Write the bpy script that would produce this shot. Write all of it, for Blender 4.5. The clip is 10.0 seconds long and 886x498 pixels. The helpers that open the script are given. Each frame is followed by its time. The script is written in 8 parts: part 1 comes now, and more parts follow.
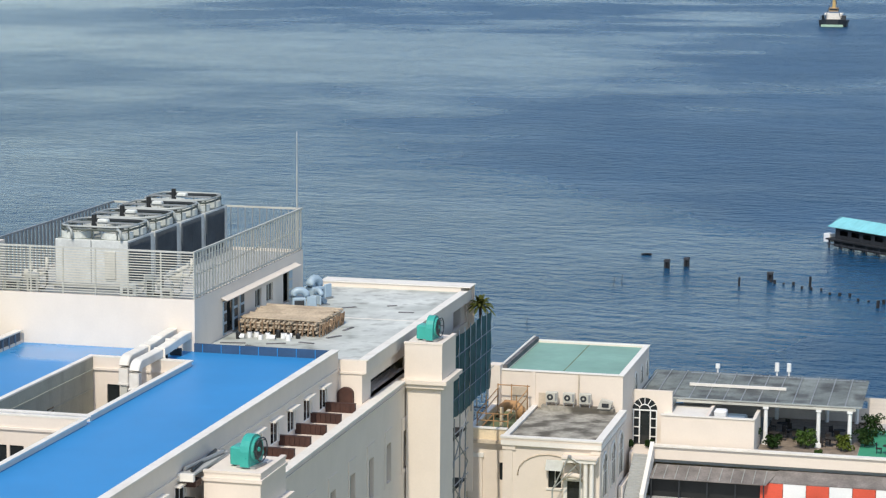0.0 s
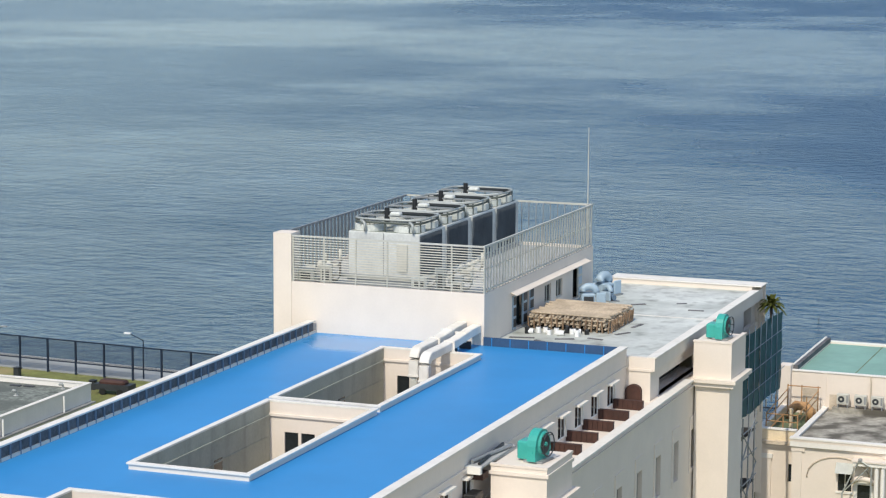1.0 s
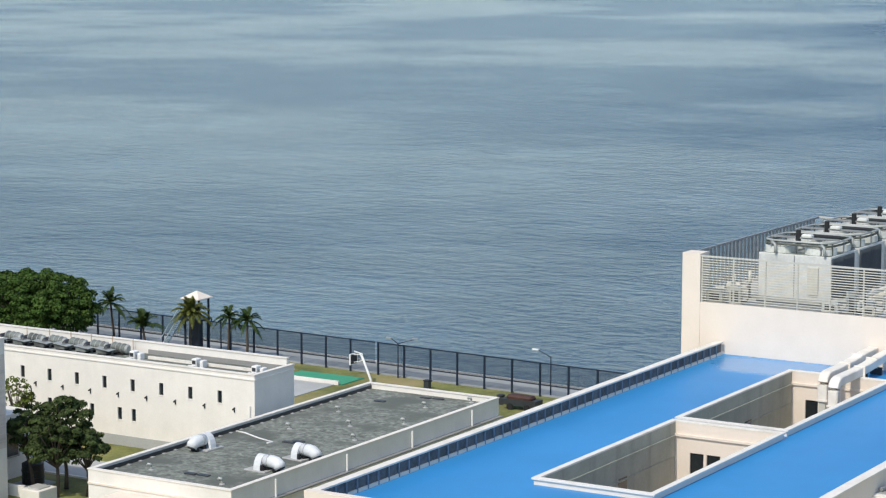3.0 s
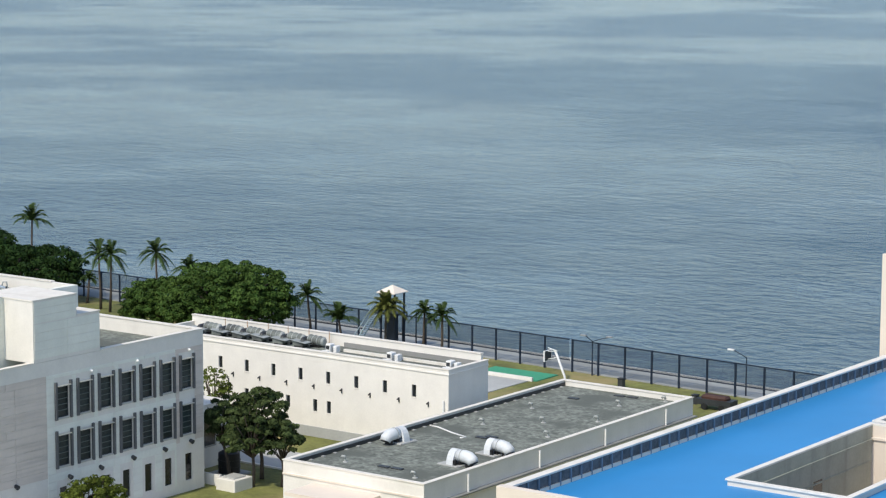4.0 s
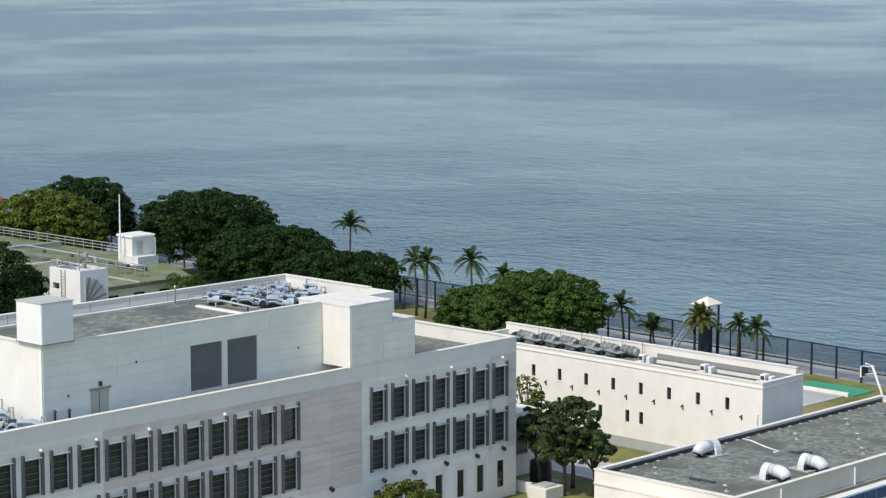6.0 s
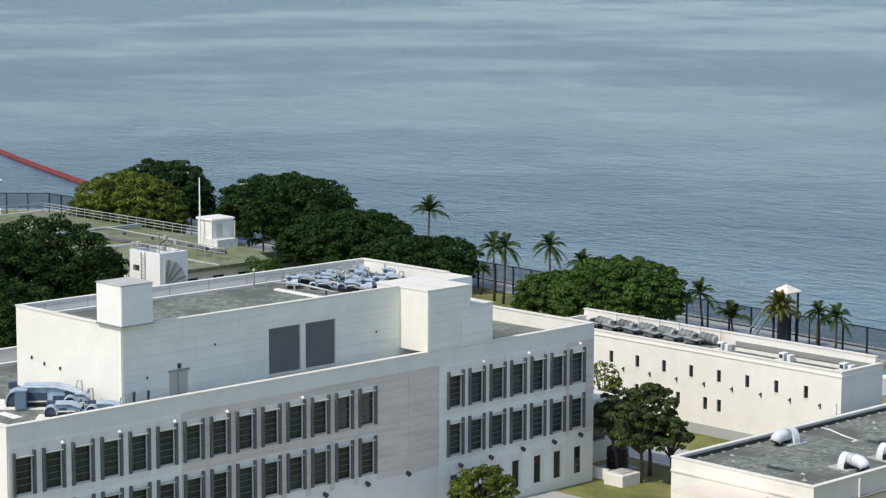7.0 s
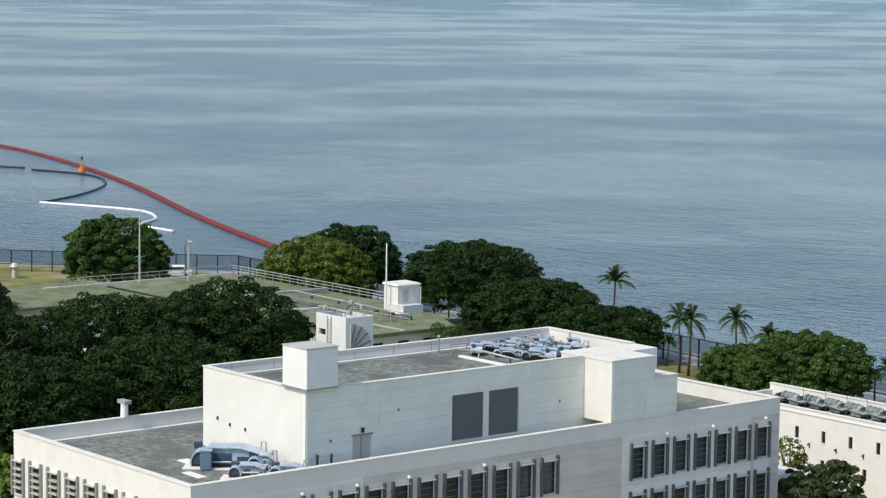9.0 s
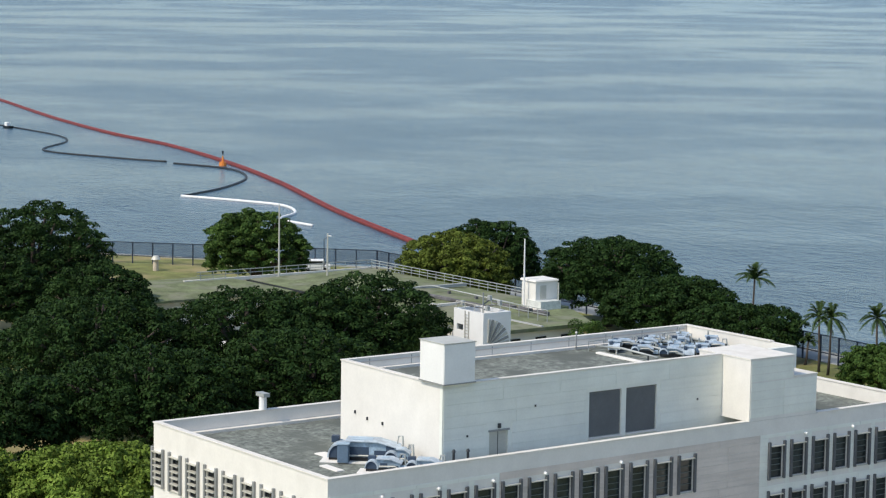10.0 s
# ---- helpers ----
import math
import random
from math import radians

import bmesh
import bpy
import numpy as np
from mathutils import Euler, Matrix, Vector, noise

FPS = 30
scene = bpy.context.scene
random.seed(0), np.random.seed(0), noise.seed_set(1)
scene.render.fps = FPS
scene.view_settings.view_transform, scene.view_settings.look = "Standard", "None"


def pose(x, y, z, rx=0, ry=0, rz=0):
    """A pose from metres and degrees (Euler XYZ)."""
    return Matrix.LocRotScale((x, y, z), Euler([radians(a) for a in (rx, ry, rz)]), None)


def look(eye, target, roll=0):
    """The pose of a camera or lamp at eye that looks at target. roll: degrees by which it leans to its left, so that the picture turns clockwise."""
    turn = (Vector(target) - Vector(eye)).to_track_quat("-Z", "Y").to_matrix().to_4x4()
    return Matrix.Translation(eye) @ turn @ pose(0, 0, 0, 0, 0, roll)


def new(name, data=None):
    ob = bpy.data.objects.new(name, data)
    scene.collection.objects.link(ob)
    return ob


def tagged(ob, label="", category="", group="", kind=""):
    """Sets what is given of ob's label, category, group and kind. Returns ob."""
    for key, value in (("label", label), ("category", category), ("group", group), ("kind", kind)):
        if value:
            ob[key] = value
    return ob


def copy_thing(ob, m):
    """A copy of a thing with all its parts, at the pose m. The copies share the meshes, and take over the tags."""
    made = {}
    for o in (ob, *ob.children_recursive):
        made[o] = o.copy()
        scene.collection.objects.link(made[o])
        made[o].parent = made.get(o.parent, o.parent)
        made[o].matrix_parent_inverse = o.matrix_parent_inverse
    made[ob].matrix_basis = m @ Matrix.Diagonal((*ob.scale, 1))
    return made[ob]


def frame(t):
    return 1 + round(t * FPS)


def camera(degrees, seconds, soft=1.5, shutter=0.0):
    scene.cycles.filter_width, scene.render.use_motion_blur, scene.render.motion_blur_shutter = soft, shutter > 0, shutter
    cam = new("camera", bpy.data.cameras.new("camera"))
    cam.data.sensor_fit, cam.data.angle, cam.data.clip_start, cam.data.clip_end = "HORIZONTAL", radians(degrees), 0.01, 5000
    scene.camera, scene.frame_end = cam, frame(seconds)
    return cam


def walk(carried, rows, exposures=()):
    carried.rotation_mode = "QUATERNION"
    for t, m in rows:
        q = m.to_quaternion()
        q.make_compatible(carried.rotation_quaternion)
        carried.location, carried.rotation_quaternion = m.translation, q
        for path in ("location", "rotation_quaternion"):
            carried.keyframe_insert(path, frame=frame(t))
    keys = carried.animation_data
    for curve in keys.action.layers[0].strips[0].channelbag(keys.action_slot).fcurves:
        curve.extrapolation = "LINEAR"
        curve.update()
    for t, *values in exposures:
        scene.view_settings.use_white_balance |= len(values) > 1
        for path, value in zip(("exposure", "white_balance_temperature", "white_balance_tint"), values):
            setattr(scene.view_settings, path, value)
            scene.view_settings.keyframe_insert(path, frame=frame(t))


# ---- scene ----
# Camera: held still at a high window and panned to the left.
cam = camera(21.651, 10.0, soft=1.25)
EYE = (0.0, 0.0, 52.0)
# seconds, yaw to the left of +y, pitch, roll (degrees)
PAN = (
    (0, 13.588, -8.240, 0.456),
    (0.5, 16.249, -8.481, 0.487),
    (1, 20.830, -8.389, 0.341),
    (1.5, 24.276, -8.363, 0.251),
    (2, 28.171, -8.228, 0.352),
    (2.2, 29.016, -8.142, 0.272),
    (3.5, 32.983, -7.977, 0.135),
    (4, 35.914, -8.047, 0.240),
    (4.5, 37.427, -7.986, 0.189),
    (5, 38.759, -8.129, 0.346),
    (5.5, 40.214, -8.004, 0.277),
    (6, 43.755, -7.822, 0.002),
    (6.2, 44.378, -7.925, 0.135),
    (7.3, 46.313, -8.107, 0.282),
    (7.5, 46.799, -8.004, 0.432),
    (8, 47.620, -7.880, 0.705),
    (8.5, 48.478, -7.053, 0.794),
    (9, 50.357, -6.539, 0.795),
    (9.5, 52.271, -6.718, 0.806),
    (10, 53.793, -6.694, 0.852),
)


def aim(yaw, pitch, roll):
    return pose(*EYE, 0, 0, yaw) @ pose(0, 0, 0, 90 + pitch) @ pose(0, 0, 0, 0, 0, roll)


walk(cam, [(t, aim(a, b, c)) for t, a, b, c in PAN], exposures=[(0.0, 0.22, 6600, 8), (10.0, 0.22, 6600, 8)])

# World: hazy tropical midday sky.
SUN_TO = Vector((-0.015, -0.64, 0.76)).normalized()
sun_el = math.asin(SUN_TO.z)
sun_az = math.atan2(SUN_TO.x, SUN_TO.y)
world = bpy.data.worlds.new("sky")
scene.world = world
world.use_nodes = True
wn = world.node_tree.nodes
sky = wn.new("ShaderNodeTexSky")
sky.sky_type = "NISHITA"
sky.sun_disc = False
sky.sun_elevation = sun_el
sky.sun_rotation = sun_az
sky.altitude = 50
sky.air_density = 1.0
sky.dust_density = 1.3
sky.ozone_density = 2.3
wn["Background"].inputs["Strength"].default_value = 0.158
world.node_tree.links.new(sky.outputs[0], wn["Background"].inputs["Color"])
sun_data = bpy.data.lights.new("sun", "SUN")
sun_data.energy = 2.55
sun_data.angle = radians(0.6)
sun_data.color = (1.0, 0.91, 0.78)
sun = new("sun", sun_data)
sun.matrix_world = look(SUN_TO * 300, (0, 0, 0))


# ---- geometry helpers ----
class Geo:
    """Collects vertices and faces of one mesh."""

    def __init__(self):
        self.v, self.f = [], []

    def poly(self, pts, *faces):
        n = len(self.v)
        self.v.extend(tuple(p) for p in pts)
        self.f.extend(tuple(n + i for i in face) for face in faces)
        return self

    def quad(self, a, b, c, d):
        return self.poly((a, b, c, d), (0, 1, 2, 3))

    def box(self, x0, y0, z0, x1, y1, z1):
        x0, x1 = sorted((x0, x1))
        y0, y1 = sorted((y0, y1))
        z0, z1 = sorted((z0, z1))
        p = [(x, y, z) for z in (z0, z1) for x, y in ((x0, y0), (x1, y0), (x1, y1), (x0, y1))]
        return self.poly(p, (3, 2, 1, 0), (4, 5, 6, 7), (0, 1, 5, 4), (1, 2, 6, 5), (2, 3, 7, 6), (3, 0, 4, 7))

    def cbox(self, x0, y0, z0, x1, y1, z1, c=0.05):
        """A box with its upper and upright edges chamfered."""
        lo = [(x0 + c, y0), (x1 - c, y0), (x1, y0 + c), (x1, y1 - c), (x1 - c, y1), (x0 + c, y1), (x0, y1 - c), (x0, y0 + c)]
        hi = [(x0 + c, y0 + c), (x1 - c, y0 + c), (x1 - c, y0 + c), (x1 - c, y1 - c), (x1 - c, y1 - c), (x0 + c, y1 - c), (x0 + c, y1 - c), (x0 + c, y0 + c)]
        p = [(*q, z0) for q in lo] + [(*q, z1 - c) for q in lo] + [(*q, z1) for q in hi]
        faces = [tuple(range(7, -1, -1)), tuple(range(16, 24))]
        for i in range(8):
            j = (i + 1) % 8
            faces += [(i, j, 8 + j, 8 + i), (8 + i, 8 + j, 16 + j, 16 + i)]
        return self.poly(p, *faces)

    def cyl(self, a, b, r0, r1=None, n=10, caps=True):
        a, b = Vector(a), Vector(b)
        r1 = r0 if r1 is None else r1
        d = (b - a).normalized()
        u = d.cross(Vector((0, 0, 1)) if abs(d.z) < 0.9 else Vector((1, 0, 0))).normalized()
        w = d.cross(u)
        ring = [u * math.cos(2 * math.pi * i / n) + w * math.sin(2 * math.pi * i / n) for i in range(n)]
        p = [a + q * r0 for q in ring] + [b + q * r1 for q in ring]
        faces = [(i, (i + 1) % n, n + (i + 1) % n, n + i) for i in range(n)]
        if caps:
            faces += [tuple(range(n - 1, -1, -1)), tuple(range(n, 2 * n))]
        return self.poly(p, *faces)

    def tube(self, pts, r, n=8):
        """A bent pipe through the points; r is one radius or one for each point."""
        pts = [Vector(p) for p in pts]
        rs = r if isinstance(r, (list, tuple)) else [r] * len(pts)
        p, faces = [], []
        for k, c in enumerate(pts):
            d = (pts[min(k + 1, len(pts) - 1)] - pts[max(k - 1, 0)]).normalized()
            u = d.cross(Vector((0, 0, 1)) if abs(d.z) < 0.95 else Vector((1, 0, 0))).normalized()
            w = d.cross(u)
            p += [c + (u * math.cos(2 * math.pi * i / n) + w * math.sin(2 * math.pi * i / n)) * rs[k] for i in range(n)]
            if k:
                faces += [((k - 1) * n + i, (k - 1) * n + (i + 1) % n, k * n + (i + 1) % n, k * n + i) for i in range(n)]
        faces += [tuple(range(n - 1, -1, -1)), tuple(range((len(pts) - 1) * n, len(pts) * n))]
        return self.poly(p, *faces)

    def ring(self, c, r0, r1, z0, z1, n=24):
        """An upright ring, outside r1 and inside r0."""
        x, y = c
        p = []
        for r, z in ((r1, z0), (r1, z1), (r0, z1), (r0, z0)):
            p += [(x + r * math.cos(2 * math.pi * i / n), y + r * math.sin(2 * math.pi * i / n), z) for i in range(n)]
        faces = []
        for k in range(4):
            a, b = k * n, (k + 1) % 4 * n
            faces += [(a + i, a + (i + 1) % n, b + (i + 1) % n, b + i) for i in range(n)]
        return self.poly(p, *faces)

    def wall(self, axis, at, thick, a0, a1, z0, z1, holes=()):
        """An upright wall with rectangular holes through it. axis 'x': its outer face is the plane x = at, and it runs along y.
        thick may be negative: the way from the outer face to the inner one."""
        ys = sorted({a0, a1, *(min(max(h[k], a0), a1) for h in holes for k in (0, 1))})
        zs = sorted({z0, z1, *(min(max(h[k], z0), z1) for h in holes for k in (2, 3))})
        ny, nz = len(ys) - 1, len(zs) - 1

        def solid(i, j):
            if not (0 <= i < ny and 0 <= j < nz):
                return False
            cy, cz = (ys[i] + ys[i + 1]) / 2, (zs[j] + zs[j + 1]) / 2
            return not any(h[0] < cy < h[1] and h[2] < cz < h[3] for h in holes)

        def at_point(side, y, z):
            d = at + (thick if side else 0)
            return (d, y, z) if axis == "x" else (y, d, z)

        for i in range(ny):
            for j in range(nz):
                if not solid(i, j):
                    continue
                y, Y, z, Z = ys[i], ys[i + 1], zs[j], zs[j + 1]
                for s in (0, 1):
                    self.quad(*[at_point(s, *q) for q in ((y, z), (Y, z), (Y, Z), (y, Z))])
                for di, dj, q0, q1 in ((-1, 0, (y, z), (y, Z)), (1, 0, (Y, z), (Y, Z)), (0, -1, (y, z), (Y, z)), (0, 1, (y, Z), (Y, Z))):
                    if not solid(i + di, j + dj):
                        self.quad(at_point(0, *q0), at_point(0, *q1), at_point(1, *q1), at_point(1, *q0))
        return self

    def mesh(self, name, smooth=False, weld=True):
        me = bpy.data.meshes.new(name)
        me.from_pydata(self.v, [], self.f)
        bm = bmesh.new()
        bm.from_mesh(me)
        if weld:
            bmesh.ops.remove_doubles(bm, verts=bm.verts, dist=1e-4)
        bmesh.ops.recalc_face_normals(bm, faces=bm.faces)
        bm.to_mesh(me)
        bm.free()
        if smooth:
            me.polygons.foreach_set("use_smooth", [True] * len(me.polygons))
        me.update()
        return me


def thing(name, x, y, z, label, category, group="", kind=""):
    """An Empty at a thing's base, to which its parts belong."""
    ob = new(name)
    ob.empty_display_size = 0.3
    ob.location = (x, y, z)
    return tagged(ob, label, category, group, kind)


def world_place(ob):
    m = ob.matrix_parent_inverse @ ob.matrix_basis if ob.parent else Matrix.Translation(ob.location)
    return world_place(ob.parent) @ m if ob.parent else m


def part(name, geo, material, parent, label="", smooth=False, kind="", weld=True):
    """Links geometry given in world coordinates as one mesh under a thing or a part."""
    me = geo if isinstance(geo, bpy.types.Mesh) else geo.mesh(name, smooth, weld)
    if not me.materials:
        me.materials.append(material)
    ob = new(name, me)
    ob.parent = parent
    ob.matrix_parent_inverse = world_place(parent).inverted()
    return tagged(ob, label, "", "", kind)


def single(name, geo, material, label, category, group="", kind="", smooth=False, weld=True):
    """A thing of one mesh."""
    me = geo if isinstance(geo, bpy.types.Mesh) else geo.mesh(name, smooth, weld)
    me.materials.append(material)
    return tagged(new(name, me), label, category, group, kind)


# ---- materials ----
def material(name, colour, rough=0.8, metal=0.0, spread=0.12, scale=0.6, fine=6.0, stain=0.0, stain_colour=(0.12, 0.11, 0.1),
             bump=0.15, bump_size=8.0, patch=None, patch_scale=0.15, piece=0.0, spec=0.5, gloss=0.08, streak=0.0):
    """A procedural surface: base colour varied at two scales, optional run-down stains, patches and grain."""
    m = bpy.data.materials.new(name)
    m.use_nodes = True
    nt = m.node_tree
    bsdf = nt.nodes["Principled BSDF"]
    link = nt.links.new

    def node(kind, **inputs):
        n = nt.nodes.new(kind)
        for k, v in inputs.items():
            n.inputs[k.replace("_", " ")].default_value = v
        return n

    geom = node("ShaderNodeNewGeometry")

    def noise_at(size, detail=4.0, stretch=(1, 1, 1)):
        mp = node("ShaderNodeMapping")
        mp.inputs["Scale"].default_value = stretch
        link(geom.outputs["Position"], mp.inputs["Vector"])
        n = node("ShaderNodeTexNoise", Scale=size, Detail=detail)
        link(mp.outputs[0], n.inputs["Vector"])
        return n.outputs["Fac"]

    def mixed(a, b, fac, mode="MIX"):
        n = nt.nodes.new("ShaderNodeMix")
        n.data_type, n.blend_type = "RGBA", mode
        for s, v in ((6, a), (7, b), (0, fac)):
            if isinstance(v, bpy.types.NodeSocket):
                link(v, n.inputs[s])
            else:
                n.inputs[s].default_value = v if s == 0 else (*v, 1)
        return n.outputs[2]

    def ramp(value, lo, hi, a=0.0, b=1.0):
        n = node("ShaderNodeMapRange")
        for k, v in (("From Min", lo), ("From Max", hi), ("To Min", a), ("To Max", b)):
            n.inputs[k].default_value = v
        link(value, n.inputs["Value"])
        return n.outputs[0]

    dark = tuple(c * (1 - spread) for c in colour)
    light = tuple(min(1.0, c * (1 + spread)) for c in colour)
    big = ramp(noise_at(scale), 0.3, 0.7)
    col = mixed(dark, light, big)
    small = ramp(noise_at(fine, 6.0), 0.3, 0.7, 1 - spread * 0.6, 1 + spread * 0.6)
    comb = node("ShaderNodeCombineColor")
    for s in range(3):
        link(small, comb.inputs[s])
    col = mixed(col, comb.outputs[0], 1.0, "MULTIPLY")
    if patch:
        col = mixed(col, patch, ramp(noise_at(patch_scale, 8.0), 0.48, 0.62))
    if stain:
        runs = noise_at(0.9, 6.0, (1, 1, 0.12))
        col = mixed(col, stain_colour, ramp(runs, 0.52, 0.78, 0.0, stain))
    if streak:
        smear = noise_at(0.5, 7.0, (0.25, 0.25, 5.0))
        col = mixed(col, tuple(c * 0.55 for c in colour), ramp(smear, 0.48, 0.75, 0.0, streak))
    if piece:
        info = node("ShaderNodeObjectInfo")
        v = ramp(info.outputs["Random"], 0, 1, 1 - piece, 1 + piece)
        comb = node("ShaderNodeCombineColor")
        for s in range(3):
            link(v, comb.inputs[s])
        col = mixed(col, comb.outputs[0], 1.0, "MULTIPLY")
    link(col, bsdf.inputs["Base Color"])
    bsdf.inputs["Metallic"].default_value = metal
    bsdf.inputs["Specular IOR Level"].default_value = spec
    link(ramp(noise_at(fine * 0.5, 4.0), 0.3, 0.7, max(0.02, rough - gloss), min(1.0, rough + gloss)), bsdf.inputs["Roughness"])
    if bump:
        b = node("ShaderNodeBump", Strength=bump, Distance=0.05)
        link(noise_at(bump_size, 6.0), b.inputs["Height"])
        link(b.outputs[0], bsdf.inputs["Normal"])
    return m


WHITE = material("white_concrete", (0.78, 0.755, 0.70), 0.85, stain=0.07, spread=0.04, stain_colour=(0.35, 0.32, 0.27))
CREAM = material("cream_render", (0.76, 0.675, 0.585), 0.85, stain=0.03, spread=0.025, stain_colour=(0.35, 0.28, 0.22))
CREAM_DIRTY = material("weathered_cream", (0.55, 0.47, 0.37), 0.9, stain=0.5, spread=0.15)
BEIGE = material("beige_panel", (0.70, 0.625, 0.56), 0.8, stain=0.08, spread=0.05, piece=0.035, streak=0.45)
PANEL = material("white_panel", (0.83, 0.84, 0.765), 0.8, streak=0.14, stain=0.08, spread=0.04, piece=0.025, stain_colour=(0.4, 0.4, 0.34))
CAP = material("white_coping", (0.78, 0.745, 0.68), 0.8, spread=0.08, scale=0.5, patch=(0.70, 0.66, 0.59), patch_scale=0.5)
GRAVEL = material("grey_roof_gravel", (0.190, 0.207, 0.182), 0.95, spread=0.36, scale=1.6, fine=3.2, bump=0.9, bump_size=6.0, patch=(0.125, 0.137, 0.122), patch_scale=0.22, spec=0.2)
BLUE = material("blue_roof_coating", (0.030, 0.245, 0.555), 0.33, spread=0.05, scale=0.07, fine=0.35, bump=0.0, spec=0.28, gloss=0.0)
BLUE_DARK = material("blue_upstand", (0.03, 0.075, 0.15), 0.6, spread=0.15)
DARKGREY = material("mottled_dark_grey", (0.125, 0.122, 0.125), 0.9, spread=0.4, scale=0.8, stain=0.5)
GREENROOF = material("green_roof_coating", (0.215, 0.375, 0.31), 0.7, spread=0.12, scale=0.2, fine=1.5)
MOSSROOF = material("mossy_concrete_roof", (0.165, 0.19, 0.10), 0.95, spread=0.3, scale=0.4, fine=2.5, stain=0.5, stain_colour=(0.08, 0.095, 0.05), patch=(0.22, 0.225, 0.155), patch_scale=0.25, spec=0.2)
TERRACE = material("pale_terrace_screed", (0.60, 0.615, 0.565), 0.6, spread=0.16, scale=0.3, fine=2.0, stain=0.75, stain_colour=(0.16, 0.16, 0.13), patch=(0.46, 0.48, 0.435), patch_scale=0.16)
STAINROOF = material("stained_flat_roof", (0.34, 0.32, 0.27), 0.95, spread=0.35, scale=0.7, fine=3.0, patch=(0.11, 0.10, 0.08), patch_scale=0.42)
GLASS = material("dark_window_glass", (0.018, 0.022, 0.024), 0.08, spread=0.3, scale=0.4, bump=0.0)
GREYMETAL = material("grey_metal", (0.30, 0.31, 0.31), 0.5, 0.3, spread=0.1)
DARKMETAL = material("dark_metal", (0.045, 0.05, 0.055), 0.5, 0.3, spread=0.15)
LOUVRE = material("grey_louvre", (0.30, 0.30, 0.29), 0.6, 0.2, spread=0.08)
GALV = material("galvanised_metal", (0.40, 0.42, 0.40), 0.55, 0.3, spread=0.1)
PALE = material("pale_painted_metal", (0.54, 0.53, 0.47), 0.5, 0.1, spread=0.08)
AWNING = material("dull_brown_roof_sheet", (0.20, 0.18, 0.165), 0.85, spread=0.35, scale=0.6, stain=0.4)
TILEBROWN = material("brown_terrace_tiles", (0.25, 0.20, 0.155), 0.7, spread=0.25, scale=1.5)
CHILLER = material("pale_grey_cabinet_paint", (0.55, 0.565, 0.545), 0.55, spread=0.12, scale=0.8)
COIL = material("dark_coil", (0.078, 0.095, 0.112), 0.7, 0.0, spread=0.2)
TEAL = material("teal_paint", (0.045, 0.37, 0.31), 0.35, spread=0.08)
LIGHTBLUE = material("pale_blue_metal", (0.36, 0.47, 0.56), 0.5, 0.1, spread=0.08)
BROWN = material("brown_board", (0.055, 0.022, 0.015), 0.7, spread=0.25)
BAMBOO = material("dry_bamboo", (0.44, 0.36, 0.265), 0.8, spread=0.25)
RUST = material("rusty_steel", (0.42, 0.24, 0.11), 0.85, spread=0.3)
NETTING = material("dark_green_netting", (0.020, 0.080, 0.092), 0.95, spread=0.3, scale=0.8, spec=0.1)
def wet_patch(m, at, size, rough, spec):
    """Smooth, wet ground round one place: lower roughness inside an uneven outline."""
    nt = m.node_tree
    bsdf = nt.nodes["Principled BSDF"]
    geo, sub, length, nz = (nt.nodes.new("ShaderNode" + k) for k in ("NewGeometry", "VectorMath", "VectorMath", "TexNoise"))
    sub.operation, length.operation = "SUBTRACT", "LENGTH"
    sub.inputs[1].default_value = at
    sc = nt.nodes.new("ShaderNodeVectorMath")
    sc.operation = "DIVIDE"
    sc.inputs[1].default_value = size
    nz.inputs["Scale"].default_value = 0.35
    nz.inputs["Detail"].default_value = 5.0
    add, mr, mr2 = nt.nodes.new("ShaderNodeMath"), nt.nodes.new("ShaderNodeMapRange"), nt.nodes.new("ShaderNodeMapRange")
    nt.links.new(geo.outputs["Position"], sub.inputs[0])
    nt.links.new(sub.outputs[0], sc.inputs[0])
    nt.links.new(sc.outputs[0], length.inputs[0])
    nt.links.new(geo.outputs["Position"], nz.inputs["Vector"])
    nt.links.new(length.outputs["Value"], add.inputs[0])
    nt.links.new(nz.outputs["Fac"], add.inputs[1])
    for node, target, a, b in ((mr, "Roughness", rough, bsdf.inputs["Roughness"].default_value), (mr2, "Specular IOR Level", spec, bsdf.inputs["Specular IOR Level"].default_value)):
        node.interpolation_type = "SMOOTHSTEP"
        for k, v in (("From Min", 0.75), ("From Max", 1.55), ("To Min", a), ("To Max", b)):
            node.inputs[k].default_value = v
        nt.links.new(add.outputs[0], node.inputs["Value"])
        if target == "Roughness":
            for l in list(bsdf.inputs[target].links):
                nt.links.remove(l)
            node.inputs["To Max"].default_value = 0.42
        nt.links.new(node.outputs[0], bsdf.inputs[target])


wet_patch(BLUE, (-61.0, 146.0, 21.9), (7.0, 4.2, 1.0), 0.07, 1.0)
NETTING.node_tree.nodes["Principled BSDF"].inputs["Alpha"].default_value = 0.92
# Cream render darkened to hold the well's shade, with run stains over it.
WELLWALL = material("shaded_well_render", (0.40, 0.40, 0.325), 0.9, stain=0.4, spread=0.1)
PLANTDARK = material("dark_plant_deck", (0.09, 0.105, 0.09), 0.7, spread=0.25)
FENCE = material("navy_fence_paint", (0.010, 0.020, 0.042), 0.5, spread=0.15)
GRASS = material("grass", (0.155, 0.165, 0.045), 0.95, spread=0.35, scale=0.3, fine=3.0, bump=0.6, bump_size=4.0, patch=(0.29, 0.24, 0.105), patch_scale=0.12)
